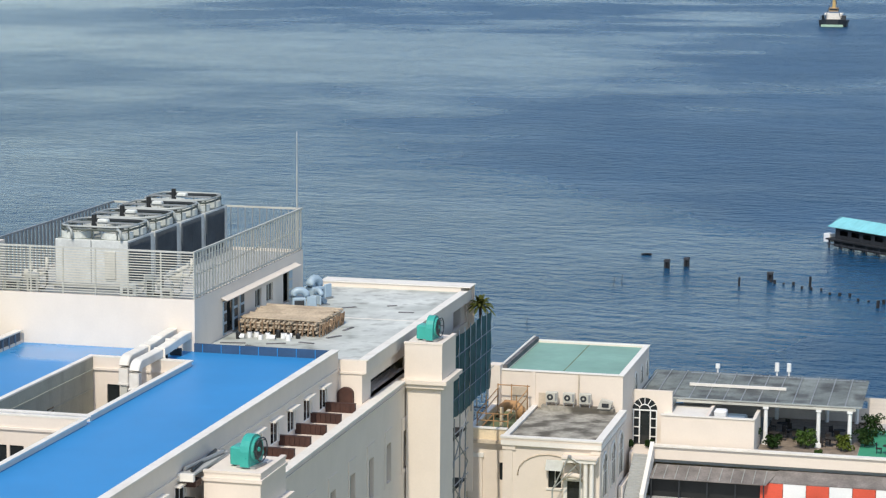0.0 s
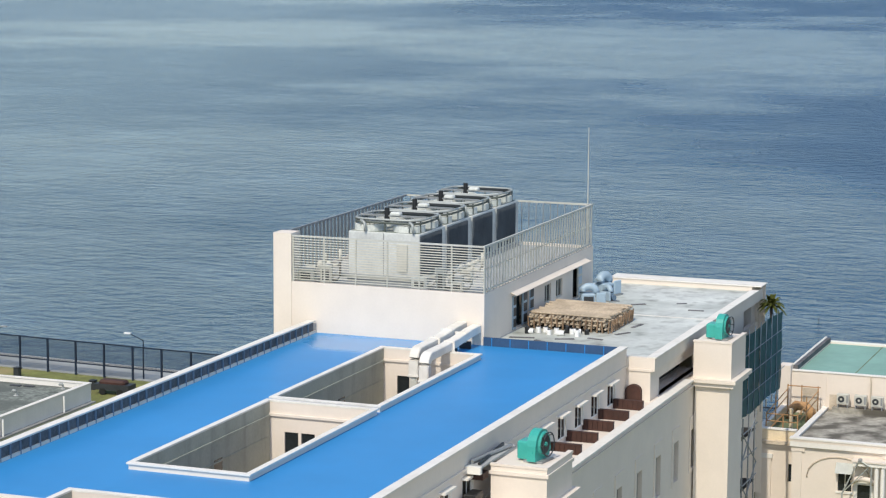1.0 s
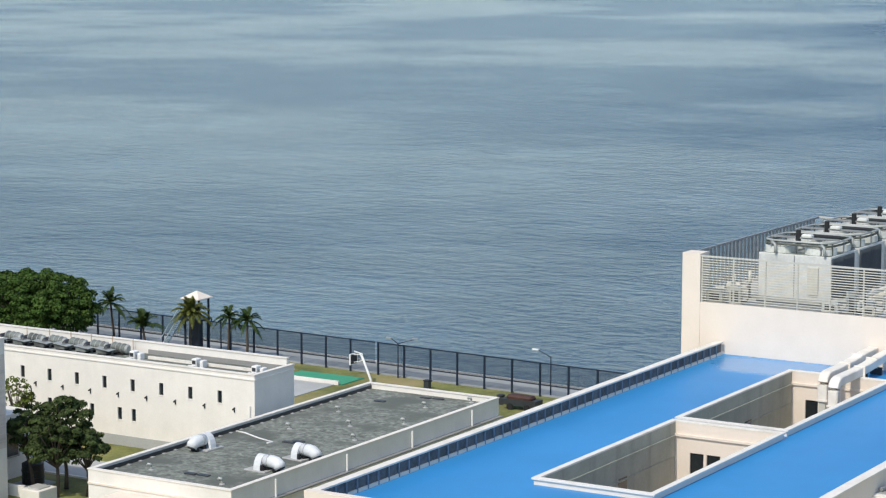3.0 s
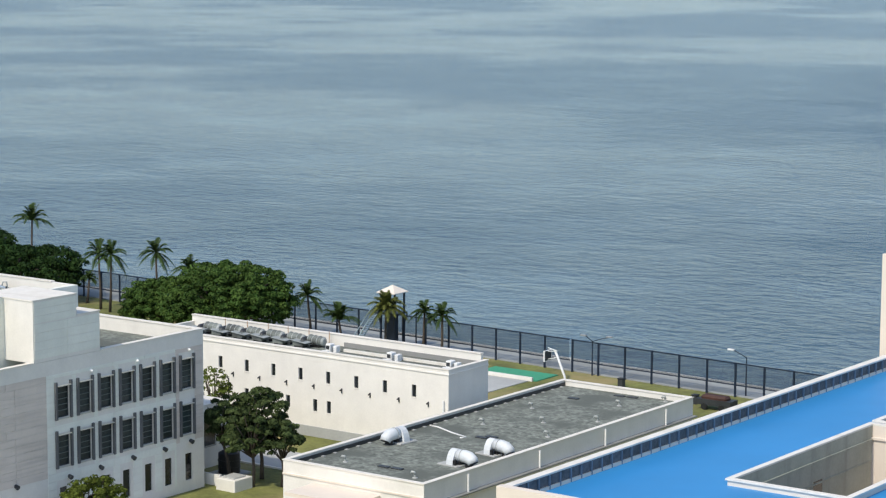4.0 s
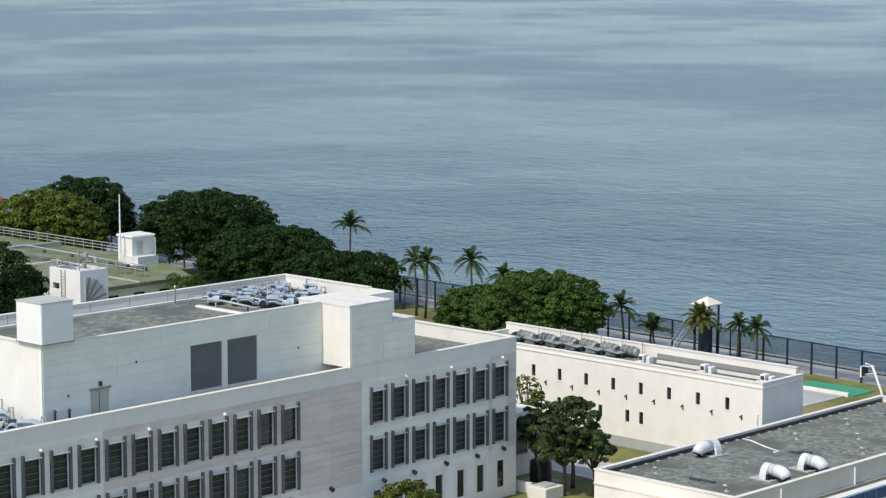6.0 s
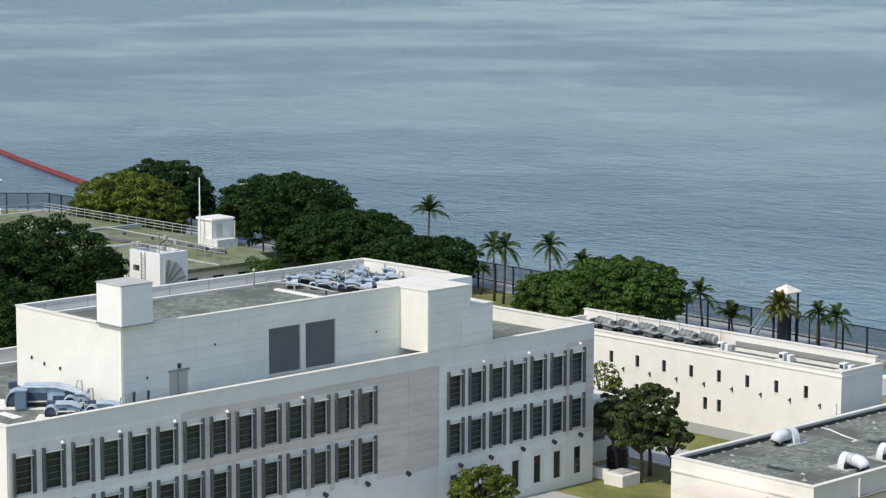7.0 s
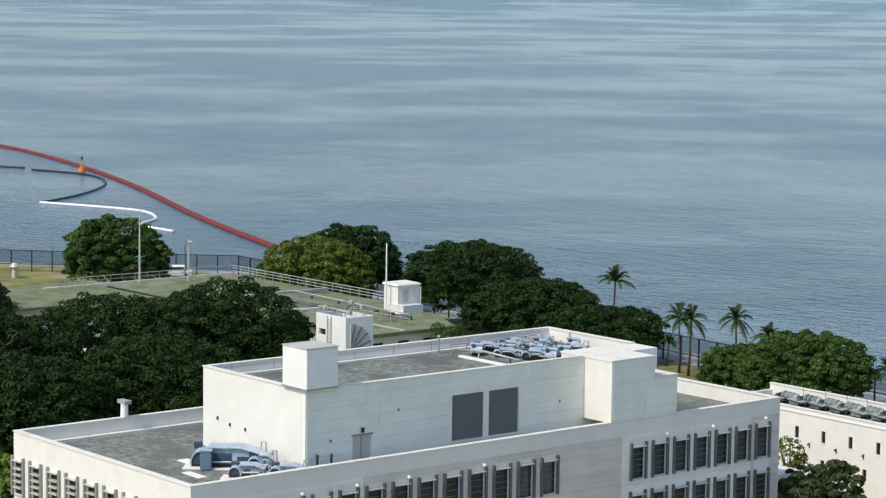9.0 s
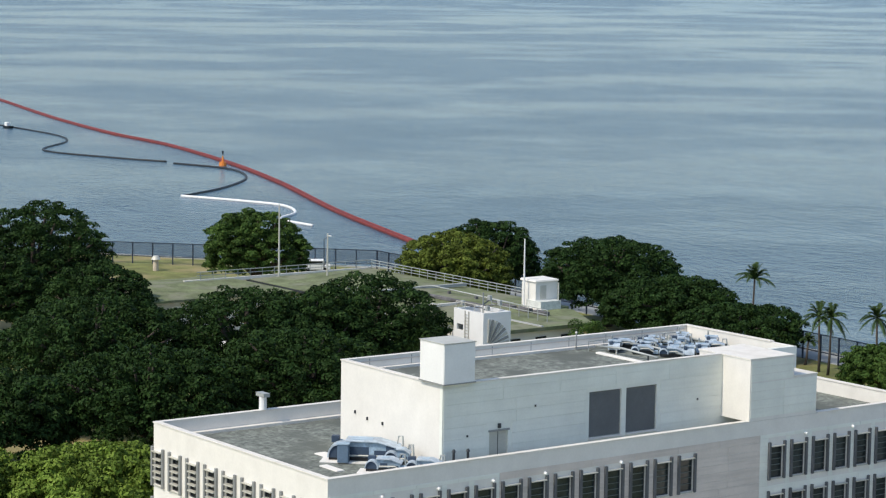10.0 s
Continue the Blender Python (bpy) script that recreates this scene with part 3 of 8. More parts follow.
# roof deck with open light wells
deck = Geo()
deck.box(-66.3, 97.7, BR - 0.3, -59.12, 149.0, BR)
deck.box(-52.08, 97.7, BR - 0.3, -43.6, 149.0, BR)
for a, b in ((101.72, 108.08), (125.42, 126.38), (143.92, 149.0)):
    deck.box(-59.12, a, BR - 0.3, -52.08, b, BR)
part("roof_deck", deck, BLUE, bluehouse, "bright blue coated flat roof")
for x0, x1, y0, y1 in courts:
    y0 = max(y0, 97.7)
    well = part("light_well", Geo().box(x0 - 0.3, y0, 11.0, x1 + 0.3, y1, 11.3), PAVING, bluehouse)
    hole = [(x0 + 1.0, x0 + 1.9, 18.7, 20.4), (x0 + 2.1, x0 + 3.0, 18.7, 20.4)]
    part("well_wall", Geo().wall("y", y1, 0.25, x0 - 0.25, x1 + 0.25, 11.3, BR + 0.3, hole), CREAM, well)
    # This side's shade is put into its darker colour.
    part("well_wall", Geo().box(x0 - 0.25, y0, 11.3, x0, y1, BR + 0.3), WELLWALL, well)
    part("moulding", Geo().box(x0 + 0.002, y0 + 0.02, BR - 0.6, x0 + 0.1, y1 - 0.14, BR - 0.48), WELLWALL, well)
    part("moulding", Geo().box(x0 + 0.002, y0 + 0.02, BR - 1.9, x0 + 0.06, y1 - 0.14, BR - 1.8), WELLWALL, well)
    part("well_wall", Geo().box(x1, y0, 11.3, x1 + 0.25, y1, BR + 0.3), CREAM, well)
    if y0 > 98:
        part("well_wall", Geo().box(x0 - 0.25, y0 - 0.25, 11.3, x1 + 0.25, y0, BR + 0.3), CREAM, well)
    rim = Geo()
    z = BR + 0.303
    rim.box(x0 - 0.35, y1 - 0.02, z, x1 + 0.35, y1 + 0.35, z + 0.1)
    rim.box(x0 - 0.35, y0 - 0.35, z, x1 + 0.35, y0 + 0.02, z + 0.1)
    rim.box(x0 - 0.35, y0 + 0.02, z, x0 + 0.02, y1 - 0.02, z + 0.1)
    rim.box(x1 - 0.02, y0 + 0.02, z, x1 + 0.35, y1 - 0.02, z + 0.1)
    part("well_coping", rim, CAP, well)
    part("moulding", Geo().box(x0, y1 - 0.12, BR - 0.55, x1, y1 - 0.003, BR - 0.4), CREAM, well)
    for h in hole:
        part("well_window", Geo().box(h[0], y1 + 0.1, h[2], h[1], y1 + 0.14, h[3]), GLASS, well)
    part("well_window", Geo().box(x0 - 0.12, y0 + 9.5, 19.2, x0 + 0.01, y0 + 10.6, 20.2), GLASS, well)

# walls below the roof
part("left_wall", Geo().box(-66.9, 97.702, GZ, -66.3, 149.0, BR + 0.2), CREAM, bluehouse)
part("front_wall", Geo().box(-66.9, 97.2, GZ, -43.6, 97.7, BR + 0.95), CREAM, bluehouse)
pl = part("left_parapet", Geo().box(-66.75, 97.702, BR + 0.2, -66.4, 148.6, BR + 0.82), DARKGREY, bluehouse, "low parapet with a dark grey-brown inner face")
part("parapet_coping", Geo().box(-66.85, 97.702, BR + 0.823, -66.3, 148.8, BR + 0.92), CAP, pl)
y = 98.2
while y < 148.5:
    part("parapet_rib", Geo().box(-66.4, y, BR + 0.02, -66.27, y + 0.07, BR + 0.78), BLUEGREY, pl)
    y += 1.05

# penthouse with the plant deck
PX0, PX1, PY0, PY1 = -69.6, -53.6, 149.0, 174.4
part("penthouse_wall", Geo().wall("y", PY0, 0.35, PX0, PX1, 18.0, 25.5), CREAM, bluehouse)
doors = [(154.9, 158.6, 21.95, 24.45), (169.2, 171.4, 21.95, 24.35)]
winds = [(162.3, 163.8, 22.7, 24.1), (165.0, 166.6, 22.7, 24.1)]
part("penthouse_wall", Geo().wall("x", PX1, -0.35, PY0 + 0.352, PY1, 18.0, 25.5, doors + winds), CREAM, bluehouse)
part("penthouse_wall", Geo().box(PX0, PY0 + 0.352, 5.0, PX0 + 0.35, PY1, 25.5), CREAM, bluehouse)
part("penthouse_wall", Geo().box(PX0 + 0.352, PY1 - 0.35, 5.0, PX1 - 0.352, PY1, 25.5), CREAM, bluehouse)
part("plant_deck", Geo().box(PX0 + 0.352, PY0 + 0.352, 25.0, PX1 - 0.352, PY1 - 0.352, 25.3), PAVING, bluehouse)
part("corner_pier", Geo().box(PX0 - 0.05, PY0 - 0.06, 5.0, PX0 + 1.35, PY0 + 1.4, 28.95), CREAM, bluehouse)
# folded door leaves and windows in the side
for y0, y1, z0, z1 in doors:
    part("door_void", Geo().box(PX1 - 0.33, y0, z0, PX1 - 0.3, y1, z1), GLASS, bluehouse)
for y0, w in ((154.95, 0.7), (157.2, 0.9), (158.7, 0.9), (170.4, 1.0)):
    leaf = part("door_leaf", Geo().box(PX1 - 0.06, y0, 21.98, PX1 + 0.06, y0 + w, 24.4), LIGHTBLUE if y0 < 160 else PALE, bluehouse, "panelled door leaf folded open")
    for z in (22.15, 22.95, 23.75):
        part("door_panel", Geo().box(PX1 + 0.062, y0 + 0.1, z, PX1 + 0.09, y0 + w - 0.1, z + 0.6), DARKMETAL if y0 < 160 else LIGHTBLUE, leaf)
for y0, y1, z0, z1 in winds:
    wf = part("window", Geo().wall("x", PX1 - 0.1, -0.08, y0, y1, z0, z1, [(y0 + 0.08, (y0 + y1) / 2 - 0.04, z0 + 0.08, z1 - 0.08), ((y0 + y1) / 2 + 0.04, y1 - 0.08, z0 + 0.08, z1 - 0.08)]), PALE, bluehouse)
    part("pane", Geo().box(PX1 - 0.17, y0 + 0.08, z0 + 0.08, PX1 - 0.15, y1 - 0.08, z1 - 0.08), GLASS, wf)
part("door_canopy", Geo().poly([(PX1, 154.5, 24.75), (PX1 + 0.5, 154.5, 24.55), (PX1 + 0.5, 172.3, 24.55), (PX1, 172.3, 24.75), (PX1, 154.5, 24.80), (PX1 + 0.5, 154.5, 24.60), (PX1 + 0.5, 172.3, 24.60), (PX1, 172.3, 24.80)],
           (0, 1, 2, 3), (4, 5, 6, 7), (1, 2, 6, 5), (0, 1, 5, 4), (2, 3, 7, 6)), CREAM, bluehouse)

# louvred screens round the plant deck
screen = part("plant_screen", Geo().box(PX0 + 1.36, PY0 + 0.02, 28.72, PX1, PY0 + 0.16, 28.84), PALE, bluehouse, "pale slatted metal screen round the plant deck")
sx = [PX0 + 1.4 + (PX1 - PX0 - 1.5) * i / 6 for i in range(7)]
for x in sx:
    part("post", Geo().box(x, PY0 + 0.04, 25.503, x + 0.1, PY0 + 0.14, 28.72), PALE, screen)
for k in range(17):
    z = 25.66 + k * 0.18
    part("slat", Geo().box(PX0 + 1.38, PY0 - 0.012, z, PX1 - 0.02, PY0 + 0.035, z + 0.06), CREAMMETAL, screen)
side = part("plant_screen_side", Geo().box(PX1 - 0.16, PY0 + 0.2, 28.7, PX1 - 0.02, PY1, 28.84), PALE, bluehouse)
y = PY0 + 0.25
k = 0
while y < PY1:
    wide = 0.16 if k % 6 == 0 else 0.09
    part("upright", Geo().box(PX1 - 0.14, y, 25.503, PX1 - 0.04, y + wide, 28.7), CREAMMETAL, side)
    y += 0.62
    k += 1
part("lower_rail", Geo().box(PX1 - 0.13, PY0 + 0.2, 25.62, PX1 - 0.05, PY1 - 0.05, 25.74), PALE, side)
part("middle_rail", Geo().box(PX1 - 0.17, PY0 + 0.2, 27.1, PX1 - 0.145, PY1 - 0.05, 27.2), PALE, side)
back = part("plant_screen_back", Geo().box(PX0, PY1 - 0.16, 28.7, PX1 - 0.17, PY1 - 0.02, 28.84), PALE, bluehouse)
lefts = part("plant_screen_left", Geo().box(PX0 + 0.02, PY0 + 1.42, 28.7, PX0 + 0.16, PY1 - 0.2, 28.84), GREYMETAL, bluehouse)
for i in range(34):
    y = PY0 + 1.6 + i * 0.68
    part("upright", Geo().box(PX0 + 0.04, y, 25.503, PX0 + 0.12, y + 0.34, 28.7), GREYMETAL, lefts)
for i in range(26):
    x = PX0 + 0.4 + i * 0.6
    part("upright", Geo().box(x, PY1 - 0.12, 25.503, x + 0.05, PY1 - 0.07, 28.7), GREYMETAL, back)

# upper terrace, parapets and the ledge along the street side
TZ = 21.85
part("terrace_floor", Geo().box(-53.6, 149.01, TZ - 0.5, -41.8, 180.99, TZ), TERRACE, bluehouse)
part("screed_joint", Geo().box(-53.2, 165.1, TZ + 0.002, -41.9, 165.3, TZ + 0.02), CAP, bluehouse)
part("terrace_upstand", Geo().box(-53.6, 148.86, BR + 0.003, -43.9, 148.998, BR + 0.6), BLUE_DARK, bluehouse)
for i in range(7):
    part("upstand_seam", Geo().box(-53.0 + i * 1.35, 148.82, BR + 0.01, -52.95 + i * 1.35, 148.858, BR + 0.58), BLUE, bluehouse)
part("terrace_parapet", Geo().box(-41.8, 148.995, 20.985, -41.3, 181.0, TZ + 0.04), CREAM, bluehouse)
part("terrace_parapet", Geo().box(-53.6, 179.2, 5.0, -41.802, 181.1, TZ + 0.37), CREAM, bluehouse)
part("terrace_parapet", Geo().box(-41.8, 181.002, 5.0, -41.1, 181.1, TZ + 0.37), CREAM, bluehouse)
part("parapet_coping", Geo().box(-41.85, 149.0, TZ + 0.043, -41.18, 179.1, TZ + 0.13), CAP, bluehouse)
part("parapet_coping", Geo().box(-53.6, 179.12, TZ + 0.373, -41.0, 181.2, TZ + 0.45), CAP, bluehouse)
end_holes = [(175.8, 180.6, 19.2, 20.9), (151.2, 161.5, 18.9, 20.15)]
part("terrace_wall", Geo().wall("x", -41.6, -0.4, 149.0, 181.0, GZ, 20.98, end_holes), CREAM, bluehouse)
part("terrace_end_wall", Geo().box(-43.598, 149.002, 10.0, -42.002, 149.4, TZ + 0.035), CREAM, bluehouse)
part("terrace_end_wall", Geo().box(-42.0, 149.002, 20.985, -41.802, 149.4, TZ + 0.035), CREAM, bluehouse)
for a, b, c, d in end_holes:
    # Dark pane added behind each opening in place of its unlit depth.
    part("gallery_back", Geo().box(-43.2, a - 0.2, c - 0.2, -43.0, b + 0.2, d + 0.07), GLASS, bluehouse)
    part("gallery_ceiling", Geo().box(-43.0, a - 0.2, d + 0.002, -42.004, b + 0.2, d + 0.07), DARKGREY, bluehouse)
part("terrace_moulding", Geo().box(-43.6, 148.92, 20.95, -41.45, 148.998, 21.1), CREAM, bluehouse)

# street-side wall with its windows, coping and ledge
pw_holes = [(y, y + 1.5, 19.2, 20.7) for y in (103.0, 106.5, 110.0, 113.5, 117.0, 127.2, 130.6, 134.0, 137.5, 141.0, 144.6)]
part("upper_wall", Geo().wall("x", -43.3, -0.3, 97.7, 149.0, 10.0, BR + 0.6, pw_holes), CREAM, bluehouse)
part("parapet_coping", Geo().box(-43.75, 97.2, BR + 0.603, -43.15, 148.85, BR + 0.7), CAP, bluehouse)
part("moulding", Geo().box(-43.298, 97.7, BR - 0.75, -43.2, 148.9, BR - 0.62), CREAM, bluehouse)
for a, b, c, d in pw_holes:
    wf = part("window", Geo().wall("x", -43.31, -0.06, a, b, c, d, [(a + 0.08, a + 0.72, c + 0.08, d - 0.08), (a + 0.78, b - 0.08, c + 0.08, d - 0.08)]), WHITEPAINT, bluehouse)
    part("pane", Geo().box(-43.36, a + 0.08, c + 0.08, -43.34, b - 0.08, d - 0.08), GLASS, wf)
    part("lintel", Geo().box(-43.3, a - 0.15, d + 0.02, -42.9, b + 0.15, d + 0.14), CAP, wf)
    part("reveal", Geo().box(-43.3, b + 0.02, c, -43.22, b + 0.14, d + 0.02), CAP, wf)
part("ledge_floor", Geo().box(-43.3, 97.7, 18.5, -41.1, 168.0, 18.9), CREAM, bluehouse)
lw = [(y, y + 1.2, 12.6, 15.4) for y in (129.0, 133.6, 138.2, 142.8, 147.4, 152.0, 156.6)]
part("street_wall", Geo().wall("x", -40.7, -0.4, 97.7, 168.0, GZ, 18.95, lw), CREAM, bluehouse)
part("street_coping", Geo().box(-41.2, 97.7, 18.953, -40.5, 156.5, 19.08), CAP, bluehouse)
part("street_moulding", Geo().box(-40.7, 97.7, 18.5, -40.58, 156.7, 18.64), CREAM, bluehouse)
for a, b, c, d in lw:
    part("window_pane", Geo().box(-40.98, a, c, -40.95, b, d), GLASS, bluehouse)
    part("window_surround", Geo().wall("x", -40.64, -0.055, a - 0.35, b + 0.35, c - 0.3, d + 1.0, [(a, b, c, d)]), CREAM, bluehouse)


def pier(x0, x1, y0, y1, ztop):
    p = part("pier", Geo().box(x0, y0, 19.15, x1, y1, ztop), CREAM, bluehouse)
    part("pier_shaft", Geo().box(x0 + 0.12, y0 + 0.12, GZ, x1 - 0.12, y1 - 0.12, 18.55), CREAM, p)
    part("pier_cornice", Geo().box(x0 - 0.05, y0 - 0.42, 18.87, x1 + 0.42, y1 + 0.42, 19.147), CREAM, p)
    part("pier_cornice", Geo().box(x0, y0 - 0.22, 18.552, x1 + 0.22, y1 + 0.22, 18.868), CREAM, p)
    return p


pier(-40.7, -37.95, 157.0, 161.2, 21.7)
near_pier = pier(-42.3, -39.0, 118.9, 123.5, 21.2)
for y0, y1, x0, z0 in ((118.9, 123.5, -42.3, 21.2), (157.0, 161.2, -40.7, 21.7)):
    x1 = -39.0 if x0 < -42 else -37.95
    part("pier_coping", Geo().wall("y", y0 - 0.04, 0.3, x0 - 0.04, x1 + 0.04, z0 + 0.003, z0 + 0.14), CREAM, bluehouse)
    part("pier_coping", Geo().box(x1 - 0.26, y0 + 0.27, z0 + 0.003, x1 + 0.04, y1 + 0.04, z0 + 0.14), CREAM, bluehouse)
lean = part("lean_to_roof", Geo().box(-43.28, 117.6, 21.3, -42.34, 123.3, 21.42), PAVING, bluehouse)
part("lean_to_fascia", Geo().box(-43.28, 117.3, 21.0, -42.34, 117.58, 21.42), WHITE, lean)
part("lean_to_duct", Geo().cyl((-43.1, 118.0, 21.55), (-42.4, 122.6, 21.55), 0.12, n=8), GREYMETAL, lean)
part("lean_to_duct", Geo().cyl((-42.6, 117.8, 21.52), (-43.0, 122.9, 21.52), 0.09, n=8), PLASTIC_BLACK, lean)
part("lean_to_timber", Geo().box(-43.2, 117.7, 20.6, -42.34, 118.6, 20.98), BROWN, lean)
part("ledge_machine", Geo().cbox(-43.1, 116.6, 18.902, -42.4, 118.0, 20.0, 0.06), PLASTIC_BLACK, lean)
part("pier_moulding", Geo().box(-42.42, 118.78, 20.75, -38.88, 118.898, 20.95), CREAM, near_pier)
part("pier_moulding", Geo().box(-38.998, 118.9, 20.75, -38.88, 123.5, 20.95), CREAM, near_pier)


# ---- long white building ----
longb = thing("long_white_building", -140, 175, GZ, "long white rendered two-storey building with slit windows", "building")
LX0, LX1, LY0, LY1, LZ = -160.2, -123.0, 170.8, 177.2, 10.87
LB = 11.45
lcols = [-151.0 + 3.43 * i for i in range(8)]
lholes = [(x - 0.25, x + 0.25, 7.9, 9.08) for x in lcols]
low = [-154.4, -151.0, -147.6, -142.3, -138.9, -137.2]
lholes += [(x - 0.25, x + 0.25, 5.0, 6.2) for x in low]
part("front_wall", Geo().wall("y", LY0, 0.35, LX0, LX1, GZ, LZ, lholes), WHITE, longb)
part("back_wall", Geo().box(LX0, LY1 - 0.35, GZ, LX1 - 0.6, LY1, LB), WHITE, longb)
part("end_wall", Geo().box(LX1 - 0.35, LY0 + 0.352, GZ, LX1, LY1, LZ - 0.003), WHITE, longb)
part("end_wall", Geo().box(LX0, LY0 + 0.352, GZ, LX0 + 0.35, LY1 - 0.352, LZ - 0.003), WHITE, longb)
part("roof", Geo().box(LX0 + 0.352, LY0 + 0.352, 10.0, LX1 - 0.352, LY1 - 0.352, 10.35), GRAVEL, longb)
part("coping", Geo().box(LX0 - 0.05, LY0 - 0.06, LZ + 0.003, LX1 + 0.06, LY0 + 0.42, LZ + 0.1), CAP, longb)
part("coping", Geo().box(LX0 - 0.05, LY1 - 0.42, LB + 0.003, LX1 - 0.54, LY1 + 0.06, LB + 0.1), CAP, longb)
part("coping", Geo().box(LX1 - 0.42, LY0 + 0.43, LZ + 0.003, LX1 + 0.06, LY1 + 0.06, LZ + 0.1), CAP, longb)
part("moulding", Geo().box(LX0, LY0 - 0.08, LZ - 0.45, LX1 + 0.08, LY0 - 0.003, LZ - 0.33), WHITE, longb)
part("roof_kerb", Geo().box(-138.4, 174.6, 10.352, LX1 - 0.36, 174.85, 10.62), CAP, longb)
part("back_flashing", Geo().box(-140.0, LY1 - 0.5, 10.352, LX1 - 0.7, LY1 - 0.354, 10.8), LOUVRE, longb)
part("end_moulding", Geo().box(LX1 + 0.003, LY0, LZ - 0.45, LX1 + 0.08, LY1, LZ - 0.33), WHITE, longb)
part("plinth", Geo().box(LX0, LY0 - 0.1, GZ, LX1 + 0.05, LY0 - 0.004, GZ + 1.0), PAVING, longb)
for a, b, c, d in lholes:
    wf = part("window", Geo().wall("y", LY0 + 0.15, 0.08, a, b, c, d, [(a + 0.05, b - 0.05, c + 0.05, d - 0.05)]), DARKMETAL, longb)
    part("pane", Geo().box(a + 0.05, LY0 + 0.18, c + 0.05, b - 0.05, LY0 + 0.2, d - 0.05), GLASS, wf)
    part("sill", Geo().box(a - 0.06, LY0 - 0.05, c - 0.08, b + 0.06, LY0 - 0.003, c - 0.01), WHITE, wf)
for x in lcols:
    sp = part("rain_spout", Geo().cyl((x + 1.7, LY0 - 0.32, 7.5), (x + 1.7, LY0, 7.62), 0.075, 0.075, 8), DARKMETAL, longb)
    part("spout_bracket", Geo().box(x + 1.66, LY0 - 0.1, 7.2, x + 1.74, LY0 - 0.003, 7.5), DARKMETAL, sp)
part("downpipe", Geo().cyl((LX1 - 0.5, LY0 - 0.12, GZ), (LX1 - 0.5, LY0 - 0.12, 8.0), 0.09, n=8), WHITEPAINT, longb)

# ducts and fans on its roof
for i, (x, y) in enumerate(((-155.7, 174.6), (-153.0, 174.9), (-150.4, 175.1), (-147.8, 175.1), (-145.1, 175.1), (-142.6, 175.2))):
    u = thing("roof_exhaust_duct", x, y, 10.35, "weathered galvanised exhaust duct on a flat roof", "duct", "exhaust ducts")
    p0, p1 = Vector((x - 0.55, y + 0.1, 11.0)), Vector((x + 1.35, y - 0.15, 10.98))
    part("duct", Geo().cyl(p0, p1, 0.46, 0.46, 16), TIN, u, smooth=False)
    part("duct_end", Geo().cyl(p1 + (p1 - p0) * 0.001, p1 + (p1 - p0) * 0.09, 0.46, 0.3, 16), GALV, u)
    part("duct_mouth", Geo().cyl(p0 - (p1 - p0) * 0.001, p0 - (p1 - p0) * 0.02, 0.38, 0.38, 14), PLASTIC_BLACK, u)
    for q in (0.02, 0.35, 0.7):
        part("duct_flange", Geo().cyl(p0.lerp(p1, q), p0.lerp(p1, q + 0.04), 0.51, n=16), GALV, u)
    part("duct_support", Geo().box(x - 0.2, y - 0.4, 10.352, x + 1.0, y + 0.35, 10.52), PLASTIC_BLACK, u)
    fan = part("fan_box", Geo().cbox(x - 1.55, y - 1.5, 10.5, x - 0.25, y - 0.55, 11.0, 0.06), TIN, u, "grey fan box")
    part("fan_box_lid", Geo().poly([(x - 1.65, y - 1.6, 11.0), (x + 0.35, y - 1.75, 10.86), (x + 0.35, y - 0.75, 10.86), (x - 1.65, y - 0.5, 11.0), (x - 1.65, y - 1.6, 11.06), (x + 0.35, y - 1.75, 10.92), (x + 0.35, y - 0.75, 10.92), (x - 1.65, y - 0.5, 11.06)],
         (3, 2, 1, 0), (4, 5, 6, 7), (0, 1, 5, 4), (1, 2, 6, 5), (2, 3, 7, 6), (3, 0, 4, 7)), GALV, fan)
    for fx in (-1.4, -0.4):
        part("fan_box_foot", Geo().box(x + fx, y - 1.4, 10.352, x + fx + 0.12, y - 0.7, 10.5), PLASTIC_BLACK, fan)
    part("duct_elbow", Geo().tube([(x - 0.7, y - 0.9, 10.8), (x - 0.95, y - 0.5, 10.95), (x - 0.8, y - 0.1, 11.0), (x - 0.55, y + 0.08, 11.0)], 0.3, 10), DARKMETAL, u, smooth=True)
    part("stay", Geo().cyl((x + 0.9, y + 1.3, 10.36), (x + 0.9, y + 1.3, 11.75), 0.035, n=5), RUST, u)
for x in (-139.2, -131.7, -124.7):
    u = thing("roof_vent_unit", x, 174, 10.35, "small white vent unit on a flat roof", "vent")
    part("body", Geo().cbox(x - 0.75, 173.7, 10.352, x - 0.15, 174.5, 11.1, 0.05), WHITEPAINT, u)
    part("vent_slot", Geo().box(x - 0.65, 173.66, 10.6, x - 0.25, 173.698, 10.95), DARKMETAL, u)
    part("body", Geo().cbox(x + 0.2, 173.7, 10.352, x + 0.6, 174.4, 11.0, 0.05), WHITEPAINT, u)
    part("pipe", Geo().tube([(x - 0.15, 174.1, 10.7), (x + 0.05, 174.1, 10.85), (x + 0.2, 174.1, 10.7)], 0.07, 6), GALV, u, smooth=True)
    part("foot", Geo().box(x - 0.9, 173.3, 10.352, x - 0.2, 173.6, 10.5), WHITEPAINT, u)

